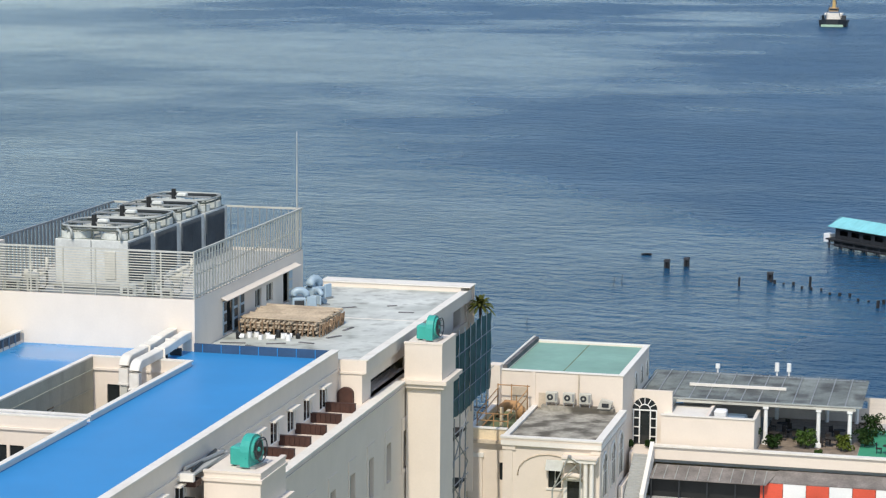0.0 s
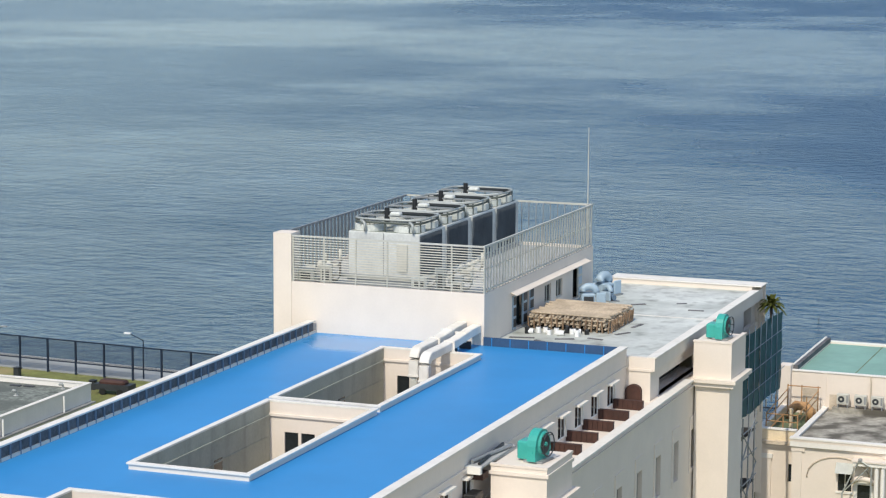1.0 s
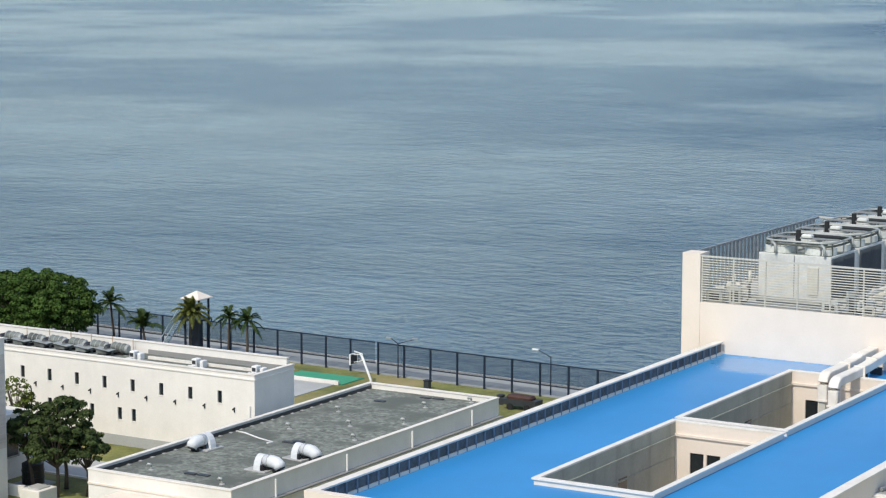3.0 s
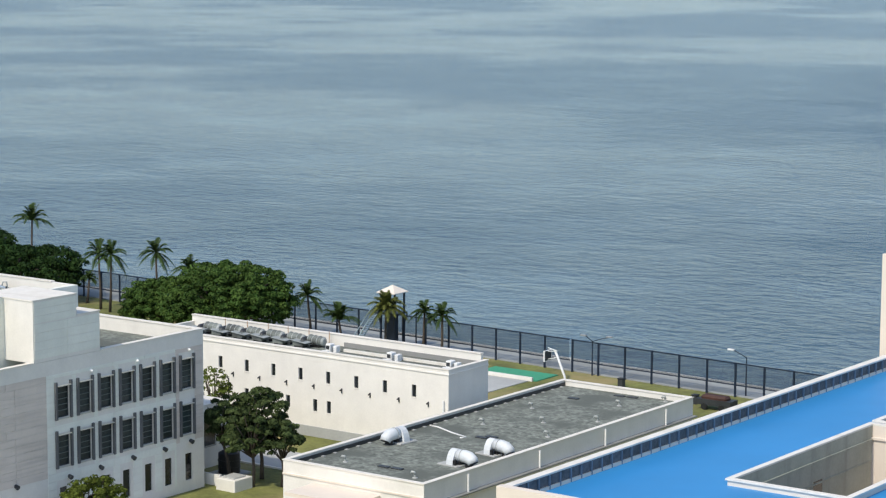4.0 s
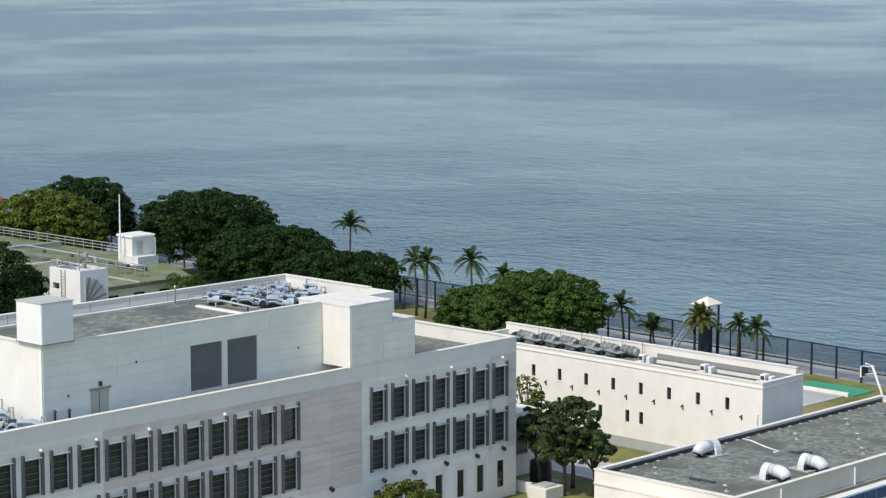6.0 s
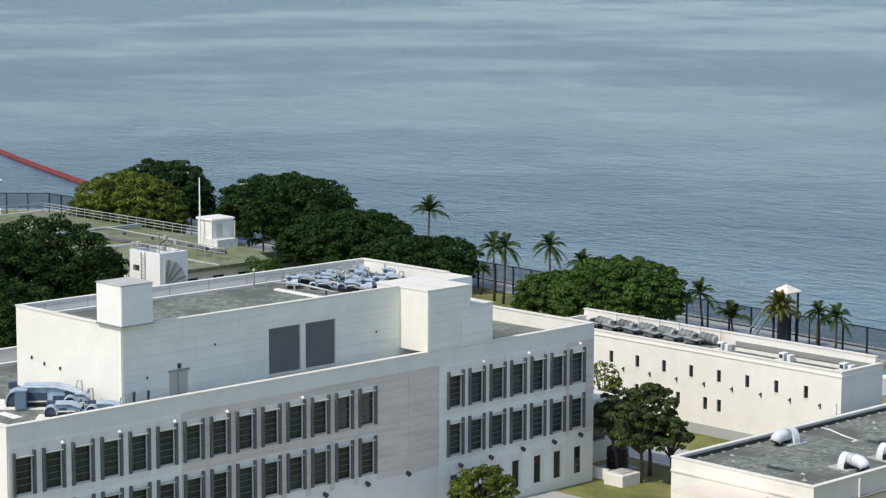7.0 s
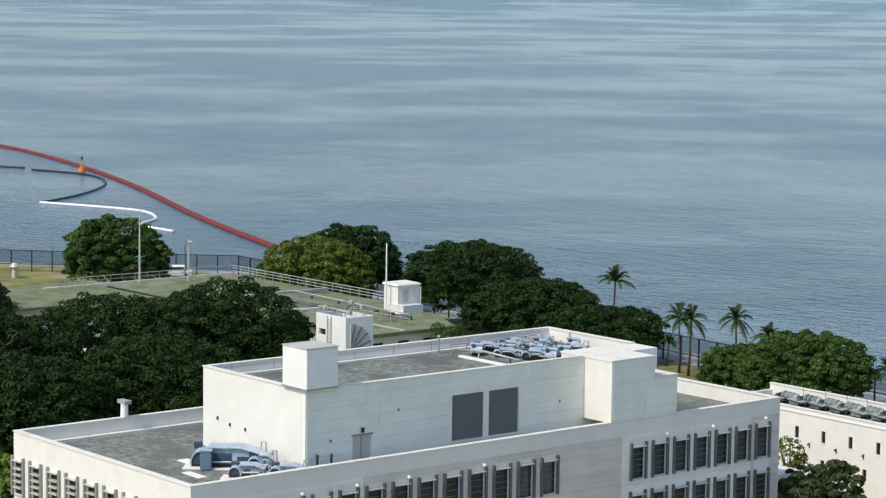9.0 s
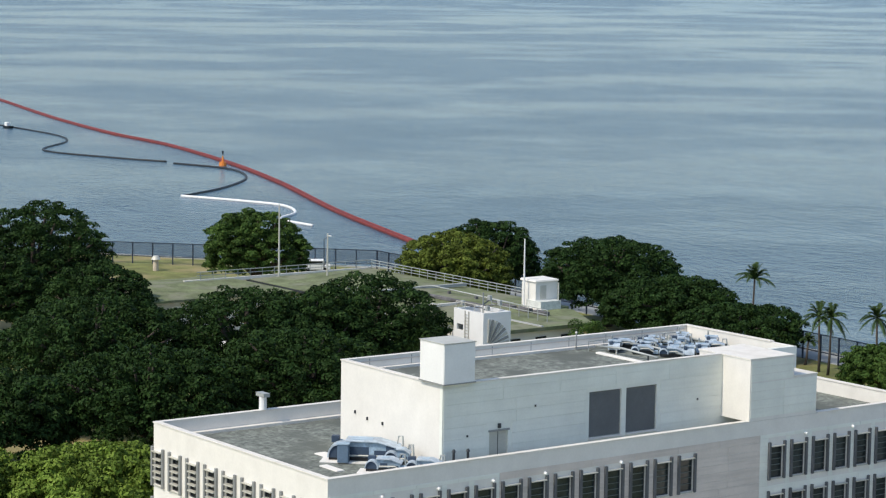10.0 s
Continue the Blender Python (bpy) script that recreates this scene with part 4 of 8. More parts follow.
# ---- low building with the gravel roof ----
low_b = thing("gravel_roofed_building", -113, 165, GZ, "low white building with a gravel flat roof", "building")
HX0, HX1, HY0, HY1, HZ = -120.7, -106.2, 144.2, 186.8, 7.77
part("wall", Geo().box(HX0, HY0, GZ, HX0 + 0.35, HY1, HZ), WHITE, low_b)
part("wall", Geo().box(HX1 - 0.35, HY0, GZ, HX1, HY1, HZ), WHITE, low_b)
part("wall", Geo().box(HX0 + 0.352, HY0, GZ, HX1 - 0.352, HY0 + 0.35, HZ), WHITE, low_b)
part("wall", Geo().box(HX0 + 0.352, HY1 - 0.35, GZ, HX1 - 0.352, HY1, HZ), WHITE, low_b)
part("roof", Geo().box(HX0 + 0.352, HY0 + 0.352, 6.9, HX1 - 0.352, HY1 - 0.352, 7.3), GRAVEL, low_b)
for c in ((HX0 - 0.06, HY0 - 0.06, HX0 + 0.42, HY1 + 0.06), (HX1 - 0.42, HY0 - 0.06, HX1 + 0.06, HY1 + 0.06), (HX0 + 0.43, HY0 - 0.06, HX1 - 0.43, HY0 + 0.42), (HX0 + 0.43, HY1 - 0.42, HX1 - 0.43, HY1 + 0.06)):
    part("coping", Geo().box(c[0], c[1], HZ + 0.003, c[2], c[3], HZ + 0.1), CAP, low_b)
part("inner_flashing", Geo().box(HX0 + 0.352, HY0 + 0.352, 7.3, HX0 + 0.46, HY1 - 0.352, 7.62), DARKMETAL, low_b)
for k in range(26):
    part("flashing_clip", Geo().box(HX0 + 0.47, HY0 + 1.2 + k * 1.6, 7.302, HX0 + 0.75, HY0 + 1.5 + k * 1.6, 7.36), PAVING, low_b)
part("side_band", Geo().box(HX1 + 0.003, HY0, 6.0, HX1 + 0.5, HY1, 6.12), LOUVRE, low_b)
part("front_band", Geo().box(HX0, HY0 - 0.1, 6.6, HX1, HY0 - 0.003, 6.75), CREAM, low_b)
part("porch_roof", Geo().box(-117.5, 140.5, 6.0, -110.5, 144.1, 6.3), CREAM, low_b)
for y in (150.0, 160.5, 171.0, 181.5):
    part("downpipe", Geo().cyl((HX1 + 0.2, y, GZ), (HX1 + 0.2, y, 7.6), 0.09, n=8), WHITEPAINT, low_b)

VENTPAINT = material("pale_vent_metal", (0.66, 0.69, 0.71), 0.5, 0.0, spread=0.08)
# ventilators on that roof: a drum with a hooded mouth
for x, y, turn in ((-118.3, 156.9, -95), (-109.3, 153.1, -5), (-109.0, 158.1, -8)):
    u = thing("roof_ventilator", x, y, 7.3, "pale metal hooded roof ventilator on a concrete curb", "ventilator", "roof ventilators")
    m = pose(x, y, 7.3, 0, 0, turn)
    drum = Geo().tube([(0.1, 0, 0.74), (0.75, 0, 0.76), (1.15, 0, 0.70), (1.42, 0, 0.55), (1.55, 0, 0.34)], [0.45, 0.47, 0.47, 0.45, 0.41], 16)
    arch = []
    for k in range(11):
        a = math.pi * k / 10
        arch.append((math.cos(a) * 0.72, 0.1 + math.sin(a) * 1.12))
    band = Geo()
    pts = [(bx0, p, q) for bx0 in (-0.5, 0.12) for p, q in arch] + [(bx0, p * 0.72, q * 0.8) for bx0 in (-0.5, 0.12) for p, q in arch]
    n = len(arch)
    band.poly(pts, *[(i, i + 1, n + i + 1, n + i) for i in range(n - 1)], *[(2 * n + i, 3 * n + i, 3 * n + i + 1, 2 * n + i + 1) for i in range(n - 1)], *[(i, 2 * n + i, 2 * n + i + 1, i + 1) for i in range(n - 1)], *[(n + i, n + i + 1, 3 * n + i + 1, 3 * n + i) for i in range(n - 1)], (0, n, 3 * n, 2 * n), (n - 1, 3 * n - 1, 4 * n - 1, 2 * n - 1))
    for name, geo, mat in (("curb", Geo().cbox(-1.3, -0.85, 0.003, 0.7, 0.85, 0.1, 0.04), PAVING), ("drum", drum, VENTPAINT), ("mouth", Geo().cyl((1.553, 0, 0.335), (1.572, 0, 0.30), 0.35, 0.35, 14), PLASTIC_BLACK),
                           ("seam", Geo().cyl((0.5, 0, 0.76), (0.56, 0, 0.76), 0.485, 0.485, 18), GALV), ("arched_hood", band, VENTPAINT), ("fan_core", Geo().cyl((-0.35, 0, 0.62), (0.14, 0, 0.62), 0.4, 0.4, 14), BLUEGREY),
                           ("cradle", Geo().box(0.2, -0.3, 0.1, 0.5, 0.3, 0.34), PLASTIC_BLACK), ("cradle", Geo().box(1.0, -0.3, 0.003, 1.25, 0.3, 0.3), PLASTIC_BLACK), ("motor", Geo().cbox(-0.2, -0.68, 0.1, 0.35, -0.46, 0.5, 0.04), PLASTIC_BLACK)):
        o = part(name, geo, mat, u, smooth=name == "drum")
        o.matrix_parent_inverse = Matrix()
    u.matrix_basis = m @ Matrix.Scale(1.12, 4)
for x, y in ((-117.4, 148.3), (-109.4, 147.3), (-116.6, 167.2), (-108.9, 174.3), (-111.0, 181.4), (-116.9, 175.6), (-109.1, 166.4), (-108.5, 185.6), (-112.6, 171.0)):
    u = thing("vent_pipe", x, y, 7.3, "short vent pipe on a gravel roof", "vent pipe", "roof vent pipes")
    part("pipe", Geo().cyl((x, y, 7.302), (x, y, 7.66), 0.09, n=8), GALV, u)
    part("cap", Geo().tube([(x, y, 7.62), (x - 0.05, y - 0.05, 7.78), (x - 0.2, y - 0.1, 7.8), (x - 0.3, y - 0.12, 7.66)], 0.12, 8), GALV, u, smooth=True)
    part("collar", Geo().cyl((x, y, 7.302), (x, y, 7.36), 0.24, 0.2, 10), PAVING, u)
for x, y in ((-113.7, 148.8), (-112.4, 148.9), (-113.5, 162.6), (-112.9, 163.3), (-113.3, 185.2), (-116.2, 181.6), (-112.0, 185.4)):
    single("roof_hatch_slab", Geo().cbox(x - 0.55, y - 0.25, 7.302, x + 0.55, y + 0.25, 7.4, 0.03), DARKMETAL, "flat grey slab lying on a gravel roof", "slab", "roof slabs")
single("roof_hose", Geo().tube([(-120.0, 163.8, 7.36), (-119.0, 163.7, 7.34), (-116.7, 162.6, 7.34), (-114.7, 161.9, 7.34), (-114.9, 161.3, 7.34)], 0.07, 6), WHITEPAINT, "thin pale pipe lying on a gravel roof", "pipe", smooth=True)

# ---- promenade, court and shore fence ----
g = Geo()
for (ax, ay), (bx, by) in zip(SHORE_LINE[1:4], SHORE_LINE[2:5]):
    p = [(ax, ay - 5.1), (bx, by - 5.1), (bx, by - 0.02), (ax, ay - 0.02)]
    g.poly([(*q, GZ - 0.1) for q in p] + [(*q, GZ + 0.1) for q in p], (3, 2, 1, 0), (4, 5, 6, 7), (0, 1, 5, 4), (1, 2, 6, 5), (2, 3, 7, 6), (3, 0, 4, 7))
single("shore_path", g, PATHGREY, "pale concrete path beside the sea wall", "path", kind="structure")
single("basketball_court", Geo().box(-145.2, 206.3, GZ, -136.8, 210.6, GZ + 0.1), COURT, "green painted basketball court", "court", kind="structure")
single("court_kerb", Geo().wall("y", 206.0, 0.25, -147.2, -137.2, GZ, GZ + 0.45), WHITE, "white kerb of the sports court", "kerb", kind="structure")
single("court_apron", Geo().box(-147.2, 190.0, GZ, -137.6, 205.9, GZ + 0.08), PAVING, "grey paved apron beside the sports court", "paving", kind="structure")
fence_top = 6.2
fence = thing("shore_fence", -220, 213.2, GZ, "tall navy-blue mesh fence along the shore", "fence")


def mesh_material():
    m = bpy.data.materials.new("fence_mesh_paint")
    m.use_nodes = True
    m.node_tree.nodes["Principled BSDF"].inputs["Base Color"].default_value = (0.015, 0.022, 0.04, 1)
    m.node_tree.nodes["Principled BSDF"].inputs["Roughness"].default_value = 0.6
    return m


MESHPAINT = mesh_material()
fence_runs = [((-319.0, 219.8), (-216.8, 218.1)), ((-216.8, 218.1), (-137.1, 213.4)), ((-136.75, 213.38), (-45.0, 208.0)), ((-319.0, 219.8), (-400.0, 140.0))]
for (ax, ay), (bx, by) in fence_runs:
    run = Vector((bx - ax, by - ay))
    n = round(run.length / 3.53)
    d = run / n
    u = d.normalized()
    turn = math.degrees(math.atan2(u.y, u.x))
    post_me = Geo().box(-0.09, -0.09, 0, 0.09, 0.09, fence_top - GZ).mesh("post")
    post_me.materials.append(FENCE)
    wires = Geo()
    w = d.length
    for k in range(26):
        z = 1.32 + k * 0.088
        wires.box(0.1, -0.006, z, w - 0.1, 0.006, z + 0.02)
    for k in range(32):
        q = 0.15 + k * (w - 0.3) / 31
        wires.box(q, -0.006, 1.3, q + 0.02, 0.006, fence_top - GZ - 0.08)
    wire_me = wires.mesh("mesh_panel", weld=False)
    wire_me.materials.append(MESHPAINT)
    rail_me = Geo().box(0.0, -0.05, 0, w, 0.05, 0.12).mesh("rail")
    rail_me.materials.append(FENCE)
    for i in range(n):
        x, y = ax + d.x * i, ay + d.y * i
        post = new("post", post_me)
        post.parent = fence
        post.matrix_parent_inverse = world_place(fence).inverted()
        post.matrix_basis = pose(x, y, GZ, 0, 0, turn)
        for name, me, z in (("mesh_panel", wire_me, 0), ("rail", rail_me, 1.24), ("rail", rail_me, fence_top - GZ - 0.13)):
            o = new(name, me)
            o.parent = post
            o.location = (0, 0, z)


# ---- colonial clubhouse by the water ----
club = thing("clubhouse", -34, 190, GZ, "cream colonial clubhouse with a green coated flat roof", "building")
part("hall_wall", Geo().box(-41.2, 192.4, GZ, -30.6, 192.8, 13.0), CREAM, club)
part("hall_wall", Geo().box(-41.2, 192.8, GZ, -40.8, 207.2, 13.0), CREAM, club)
part("hall_wall", Geo().box(-31.0, 192.802, GZ, -30.6, 207.2, 13.0), CREAM, club)
part("hall_wall", Geo().box(-40.798, 206.8, GZ, -31.002, 207.2, 13.0), CREAM, club)
part("green_roof", Geo().box(-40.798, 192.802, 12.3, -31.002, 206.798, 12.86), GREENROOF, club, "pale green coated flat roof")
for c in ((-41.25, 192.32, -30.5, 192.8), (-41.25, 206.8, -30.5, 207.25), (-31.0, 192.81, -30.5, 206.79)):
    part("coping", Geo().box(c[0], c[1], 13.003, c[2], c[3], 13.09), WHITE, club)
# Left parapet in dark grey: the shade on its inner face is painted in.
part("coping", Geo().box(-41.25, 192.81, 13.003, -40.8, 206.79, 13.4), DARKGREY, club)
part("coping_top", Geo().box(-41.3, 192.81, 13.403, -41.12, 206.79, 13.47), CAP, club)
part("roof_seam", Geo().box(-36.1, 192.82, 12.862, -36.02, 206.78, 12.875), MOSSROOF, club)
part("corner_post", Geo().box(-42.2, 191.8, GZ, -41.2, 193.2, 13.5), CREAM, club)

# lower wing with the stained roof
def arch_fill(axis, at, c, half, z0, spring, rise):
    """A tall window shape with a round head, as one flat polygon."""
    pts = [(c - half, z0), (c + half, z0)] + [(c + half * math.cos(math.pi * k / 10), spring + rise * math.sin(math.pi * k / 10)) for k in range(11)]
    flip = (lambda u, z, d: (at + d, u, z)) if axis == "x" else (lambda u, z, d: (u, at + d, z))
    n = len(pts)
    return Geo().poly([flip(u, z, 0) for u, z in pts] + [flip(u, z, 0.02) for u, z in pts], tuple(range(n)), tuple(range(2 * n - 1, n - 1, -1)), *[(i, (i + 1) % n, n + (i + 1) % n, n + i) for i in range(n)])


def arch_rim(axis, at, c, half, z0, spring, rise, r):
    pts = [(c + half, z0)] + [(c + half * math.cos(math.pi * k / 10), spring + rise * math.sin(math.pi * k / 10)) for k in range(11)] + [(c - half, z0)]
    return Geo().tube([(at, u, z) if axis == "x" else (u, at, z) for u, z in pts], r, 6)


part("wing_wall", Geo().wall("y", 180.0, 0.4, -38.3, -30.4, GZ, 9.8, [(-34.6, -33.5, 6.0, 7.9)]), CREAM, club)
part("wing_wall", Geo().box(-30.8, 180.402, GZ, -30.4, 192.398, 9.8), CREAM, club)
part("wing_wall", Geo().box(-38.3, 180.402, GZ, -37.95, 192.398, 9.8), CREAM, club)
part("wing_roof", Geo().box(-37.948, 180.402, 9.2, -30.802, 192.39, 9.88), STAINROOF, club, "stained grey flat roof")
part("rear_kerb", Geo().box(-37.5, 191.4, 9.882, -31.2, 192.2, 10.3), STAINROOF, club)
for c in ((-38.55, 179.65, -30.15, 180.35), (-38.42, 180.36, -37.95, 192.3), (-30.8, 180.36, -30.2, 192.3)):
    part("coping", Geo().box(c[0], c[1], 10.0, c[2], c[3], 10.12), WHITE, club)
    part("cornice", Geo().box(c[0] + 0.06, c[1] + 0.06, 9.802, c[2] - 0.06, c[3], 9.998), CREAM, club)
part("cornice_step", Geo().box(-38.5, 179.72, 9.4, -30.22, 179.998, 9.798), WHITE, club)
part("cornice_step", Geo().box(-38.4, 179.84, 9.0, -37.3, 179.998, 9.38), CREAM, club)
part("cornice_step", Geo().box(-31.1, 179.84, 9.0, -30.3, 179.998, 9.38), CREAM, club)
part("side_cornice", Geo().box(-30.398, 180.0, 9.4, -30.22, 192.3, 9.798), WHITE, club)
part("side_band", Geo().box(-30.398, 180.0, 8.95, -30.32, 192.3, 9.1), CREAM, club)
for y in (182.3, 186.5, 190.4):
    w = part("arched_window", arch_fill("x", -30.398, y, 1.05, 5.0, 7.6, 1.0), GLASS, club, "tall round-headed window")
    part("window_rim", arch_rim("x", -30.36, y, 1.12, 5.0, 7.6, 1.06, 0.1), WHITE, w, smooth=True)
    part("glazing_bar", Geo().box(-30.376, y - 0.03, 5.0, -30.35, y + 0.03, 8.55), WHITE, w)
    part("glazing_bar", Geo().box(-30.376, y - 1.04, 7.0, -30.35, y + 1.04, 7.06), WHITE, w)
for y in (183.43, 187.48):
    part("side_pilaster", Geo().box(-30.398, y + 0.7, GZ, -30.33, y + 1.2, 8.94), CREAM, club)
part("window_pane", Geo().box(-34.6, 180.2, 6.0, -33.5, 180.24, 7.9), GLASS, club)
part("window_bar", Geo().box(-34.08, 180.16, 6.0, -34.02, 180.198, 7.9), WHITE, club)
part("window_sill", Geo().box(-34.75, 179.9, 5.85, -33.35, 180.15, 5.997), WHITE, club)
part("arch_moulding", arch_rim("y", 179.98, -34.55, 2.55, 6.9, 7.1, 1.65, 0.07), CREAM_DIRTY, club, smooth=True)
part("base_band", Geo().box(-38.35, 179.9, 4.4, -33.6, 179.998, 4.7), CREAM, club)

# west bay with its weathered parapet
part("bay_wall", Geo().wall("y", 182.6, 0.4, -41.9, -38.302, GZ, 8.85, [(-39.2, -38.6, 5.7, 7.2)]), CREAM, club)
part("bay_wall", Geo().box(-41.9, 183.002, GZ, -41.5, 192.0, 8.85), CREAM, club)
part("bay_pane", Geo().box(-39.2, 182.8, 5.7, -38.6, 182.84, 7.2), GLASS, club)
part("bay_cornice", Geo().box(-42.2, 182.1, 8.852, -38.56, 182.9, 9.12), CREAM_DIRTY, club, "weathered cream cornice")
part("bay_cornice", Geo().box(-42.05, 182.3, 8.6, -38.4, 182.598, 8.85), CREAM, club)
part("bay_pilaster", Geo().box(-41.85, 182.45, GZ, -40.6, 182.598, 7.6), CREAM, club)
part("pilaster_cap", Geo().box(-41.95, 182.38, 7.602, -40.5, 182.597, 7.95), WHITE, club)
part("bay_parapet", Geo().box(-41.8, 182.5, 9.122, -38.56, 182.8, 10.0), BAYCREAM, club, "weathered ochre-streaked parapet")
part("bay_parapet", Geo().box(-41.8, 182.802, 9.122, -41.5, 191.9, 10.0), BAYCREAM, club)
part("bay_parapet_coping", Geo().box(-41.85, 182.42, 10.002, -38.56, 182.85, 10.12), WHITE, club)
part("bay_parapet_coping", Geo().box(-41.85, 182.852, 10.002, -41.44, 192.0, 10.12), WHITE, club)
part("bay_roof", Geo().box(-41.498, 182.802, 8.9, -38.43, 192.3, 9.4), MOSSROOF, club)

# arched gate wall
part("gate_wall", Geo().wall("y", 198.0, 0.4, -31.4, -27.1, GZ, 10.75, [(-30.6, -28.4, 5.7, 9.0)]), CREAM, club)
part("gate_roof", Geo().box(-30.598, 198.402, 9.3, -27.1, 200.8, 9.58), TIN, club)
for y in (199.4, 202.9, 206.0):
    w = part("arched_window", arch_fill("x", -30.598, y, 0.55, 10.4, 11.5, 0.5), GLASS, club)
    part("window_rim", arch_rim("x", -30.56, y, 0.62, 10.4, 11.5, 0.56, 0.07), WHITE, w, smooth=True)

# terrace and pergola
terr = thing("roof_terrace", -18, 200, GZ, "cream terrace with a tin-roofed pergola above the sea", "terrace")
part("terrace_slab", Geo().box(-28.4, 195.5, 5.0, 4.0, 212.9, 5.9), PAVING, terr)
part("terrace_parapet", Geo().box(-28.4, 195.1, 5.35, 4.0, 195.5, 6.45), CREAM, terr)
part("terrace_cornice", Geo().box(-28.5, 194.9, 6.453, 4.0, 195.6, 6.6), CAP, terr)
part("lower_wall", Geo().box(-28.4, 198.6, GZ, 4.0, 199.0, 5.0), CREAM, terr)
part("tank_room", Geo().box(-27.8, 196.2, 5.9, -19.7, 196.5, 9.0), CREAM, terr)
part("tank_room_side", Geo().box(-20.0, 196.502, 5.9, -19.7, 201.5, 8.9), CREAM, terr)
part("tank_room_roof", Geo().box(-27.8, 196.502, 8.5, -24.0, 202.3, 8.85), CAP, terr)
part("tank_room_divider", Geo().box(-24.0, 196.502, 5.9, -23.7, 202.3, 9.1), CREAM, terr)
part("tank_yard_floor", Geo().box(-23.698, 196.502, 5.9, -20.002, 202.3, 6.3), STAINROOF, terr)
part("blue_tarpaulin", Geo().cbox(-22.8, 200.2, 6.302, -20.8, 201.6, 8.4, 0.2), BLUEGREY, terr)
for a, x0, x1 in ((-3.0, -27.8, -19.7),):
    part("tank_room_coping", Geo().box(x0 - 0.05, 196.1, 9.003, x1 + 0.05, 196.6, 9.08), CAP, terr)
part("roof_tank", Geo().cbox(-23.5, 198.4, 6.302, -22.4, 199.6, 9.2, 0.12), WHITEPAINT, terr, "white tank on the tank room")
part("back_wall", Geo().box(-28.0, 212.2, 5.9, -20.0, 212.5, 9.4), BEIGE, terr)
part("back_wall", Geo().wall("y", 212.2, 0.3, -19.998, -5.0, 5.9, 8.2, [(-18.5, -16.5, 7.2, 7.9), (-13.5, -11.0, 7.2, 7.9)]), BEIGE, terr)
part("pergola_tiles", Geo().box(-19.6, 198.4, 5.9, -11.05, 212.1, 5.93), TILEBROWN, terr, "brown tiles under the pergola")
part("turf", Geo().box(-11.0, 196.5, 5.9, 3.0, 209.0, 5.96), COURT, terr, "green artificial turf")
# pergola
for x in (-19.2, -14.6, -11.9):
    col = part("column", Geo().cyl((x, 200.9, 5.9), (x, 200.9, 9.3), 0.2, 0.17, 12), WHITEPAINT, terr)
    part("column_base", Geo().box(x - 0.27, 200.63, 5.905, x + 0.27, 201.17, 6.3), WHITEPAINT, col)
    part("column_cap", Geo().box(x - 0.24, 200.66, 9.1, x + 0.24, 201.14, 9.3), WHITEPAINT, col)
    part("rear_column", Geo().cyl((x, 211.4, 5.9), (x, 211.4, 9.7), 0.2, 0.2, 10), WHITEPAINT, terr)
part("front_beam", Geo().box(-27.2, 200.75, 9.302, -11.4, 201.05, 9.5), PALE, terr)
part("rear_beam", Geo().box(-27.2, 211.2, 9.702, -11.2, 211.6, 9.92), GREYMETAL, terr)
tinroof = part("pergola_roof", Geo().box(-30.4, 201.1, 9.6, -30.3, 211.9, 9.9), GREYMETAL, terr, "weathered tin sheet roof in panels")
rng = random.Random(6)
for i in range(13):
    x0 = -30.6 + i * 1.52
    for j in range(3):
        y0 = 201.0 + j * 3.6
        z = 9.6 + 0.022 * (y0 - 201.0) + 0.02 * j + rng.uniform(0, 0.02)
        s = Geo()
        pts = []
        for u in range(9):
            q = x0 + u * 0.186
            w = 0.02 if u % 2 else 0.0
            pts += [(q, y0, z + w), (q, y0 + 3.65, z + 0.09 + w)]
        s.poly(pts + [(p[0], p[1], p[2] + 0.012) for p in pts], *[(2 * u, 2 * u + 2, 2 * u + 3, 2 * u + 1) for u in range(8)], *[(18 + 2 * u, 18 + 2 * u + 2, 18 + 2 * u + 3, 18 + 2 * u + 1) for u in range(8)])
        part("tin_sheet", s, TIN, tinroof)
part("roof_beam", Geo().box(-26.6, 205.6, 9.84, -17.9, 205.85, 10.08), CAP, terr)
for x in (-24.9, -19.4, -18.3):
    u = thing("mast_light", x, 212.6, 5.9, "white post lamp beside the terrace", "lamp")
    part("post", Geo().cyl((x, 212.6, 5.9), (x, 212.6, 10.2), 0.09, n=8), WHITEPAINT, u)
    part("lantern", Geo().cyl((x, 212.6, 10.2), (x, 212.6, 11.0 if x > -20 else 10.6), 0.22, 0.2, 8), WHITEPAINT, u)
for k in range(12):
    x = -30.6 + (k + 1) * 1.52
    part("sheet_seam", Geo().poly([(x - 0.05, 201.0, 9.63), (x + 0.05, 201.0, 9.63), (x + 0.05, 211.85, 9.98), (x - 0.05, 211.85, 9.98), (x - 0.05, 201.0, 9.655), (x + 0.05, 201.0, 9.655), (x + 0.05, 211.85, 10.005), (x - 0.05, 211.85, 10.005)],
         (3, 2, 1, 0), (4, 5, 6, 7), (0, 1, 5, 4), (1, 2, 6, 5), (2, 3, 7, 6), (3, 0, 4, 7)), GREYMETAL, tinroof)
part("front_gutter", Geo().box(-30.6, 200.86, 9.56, -10.9, 200.99, 9.68), GALV, tinroof)


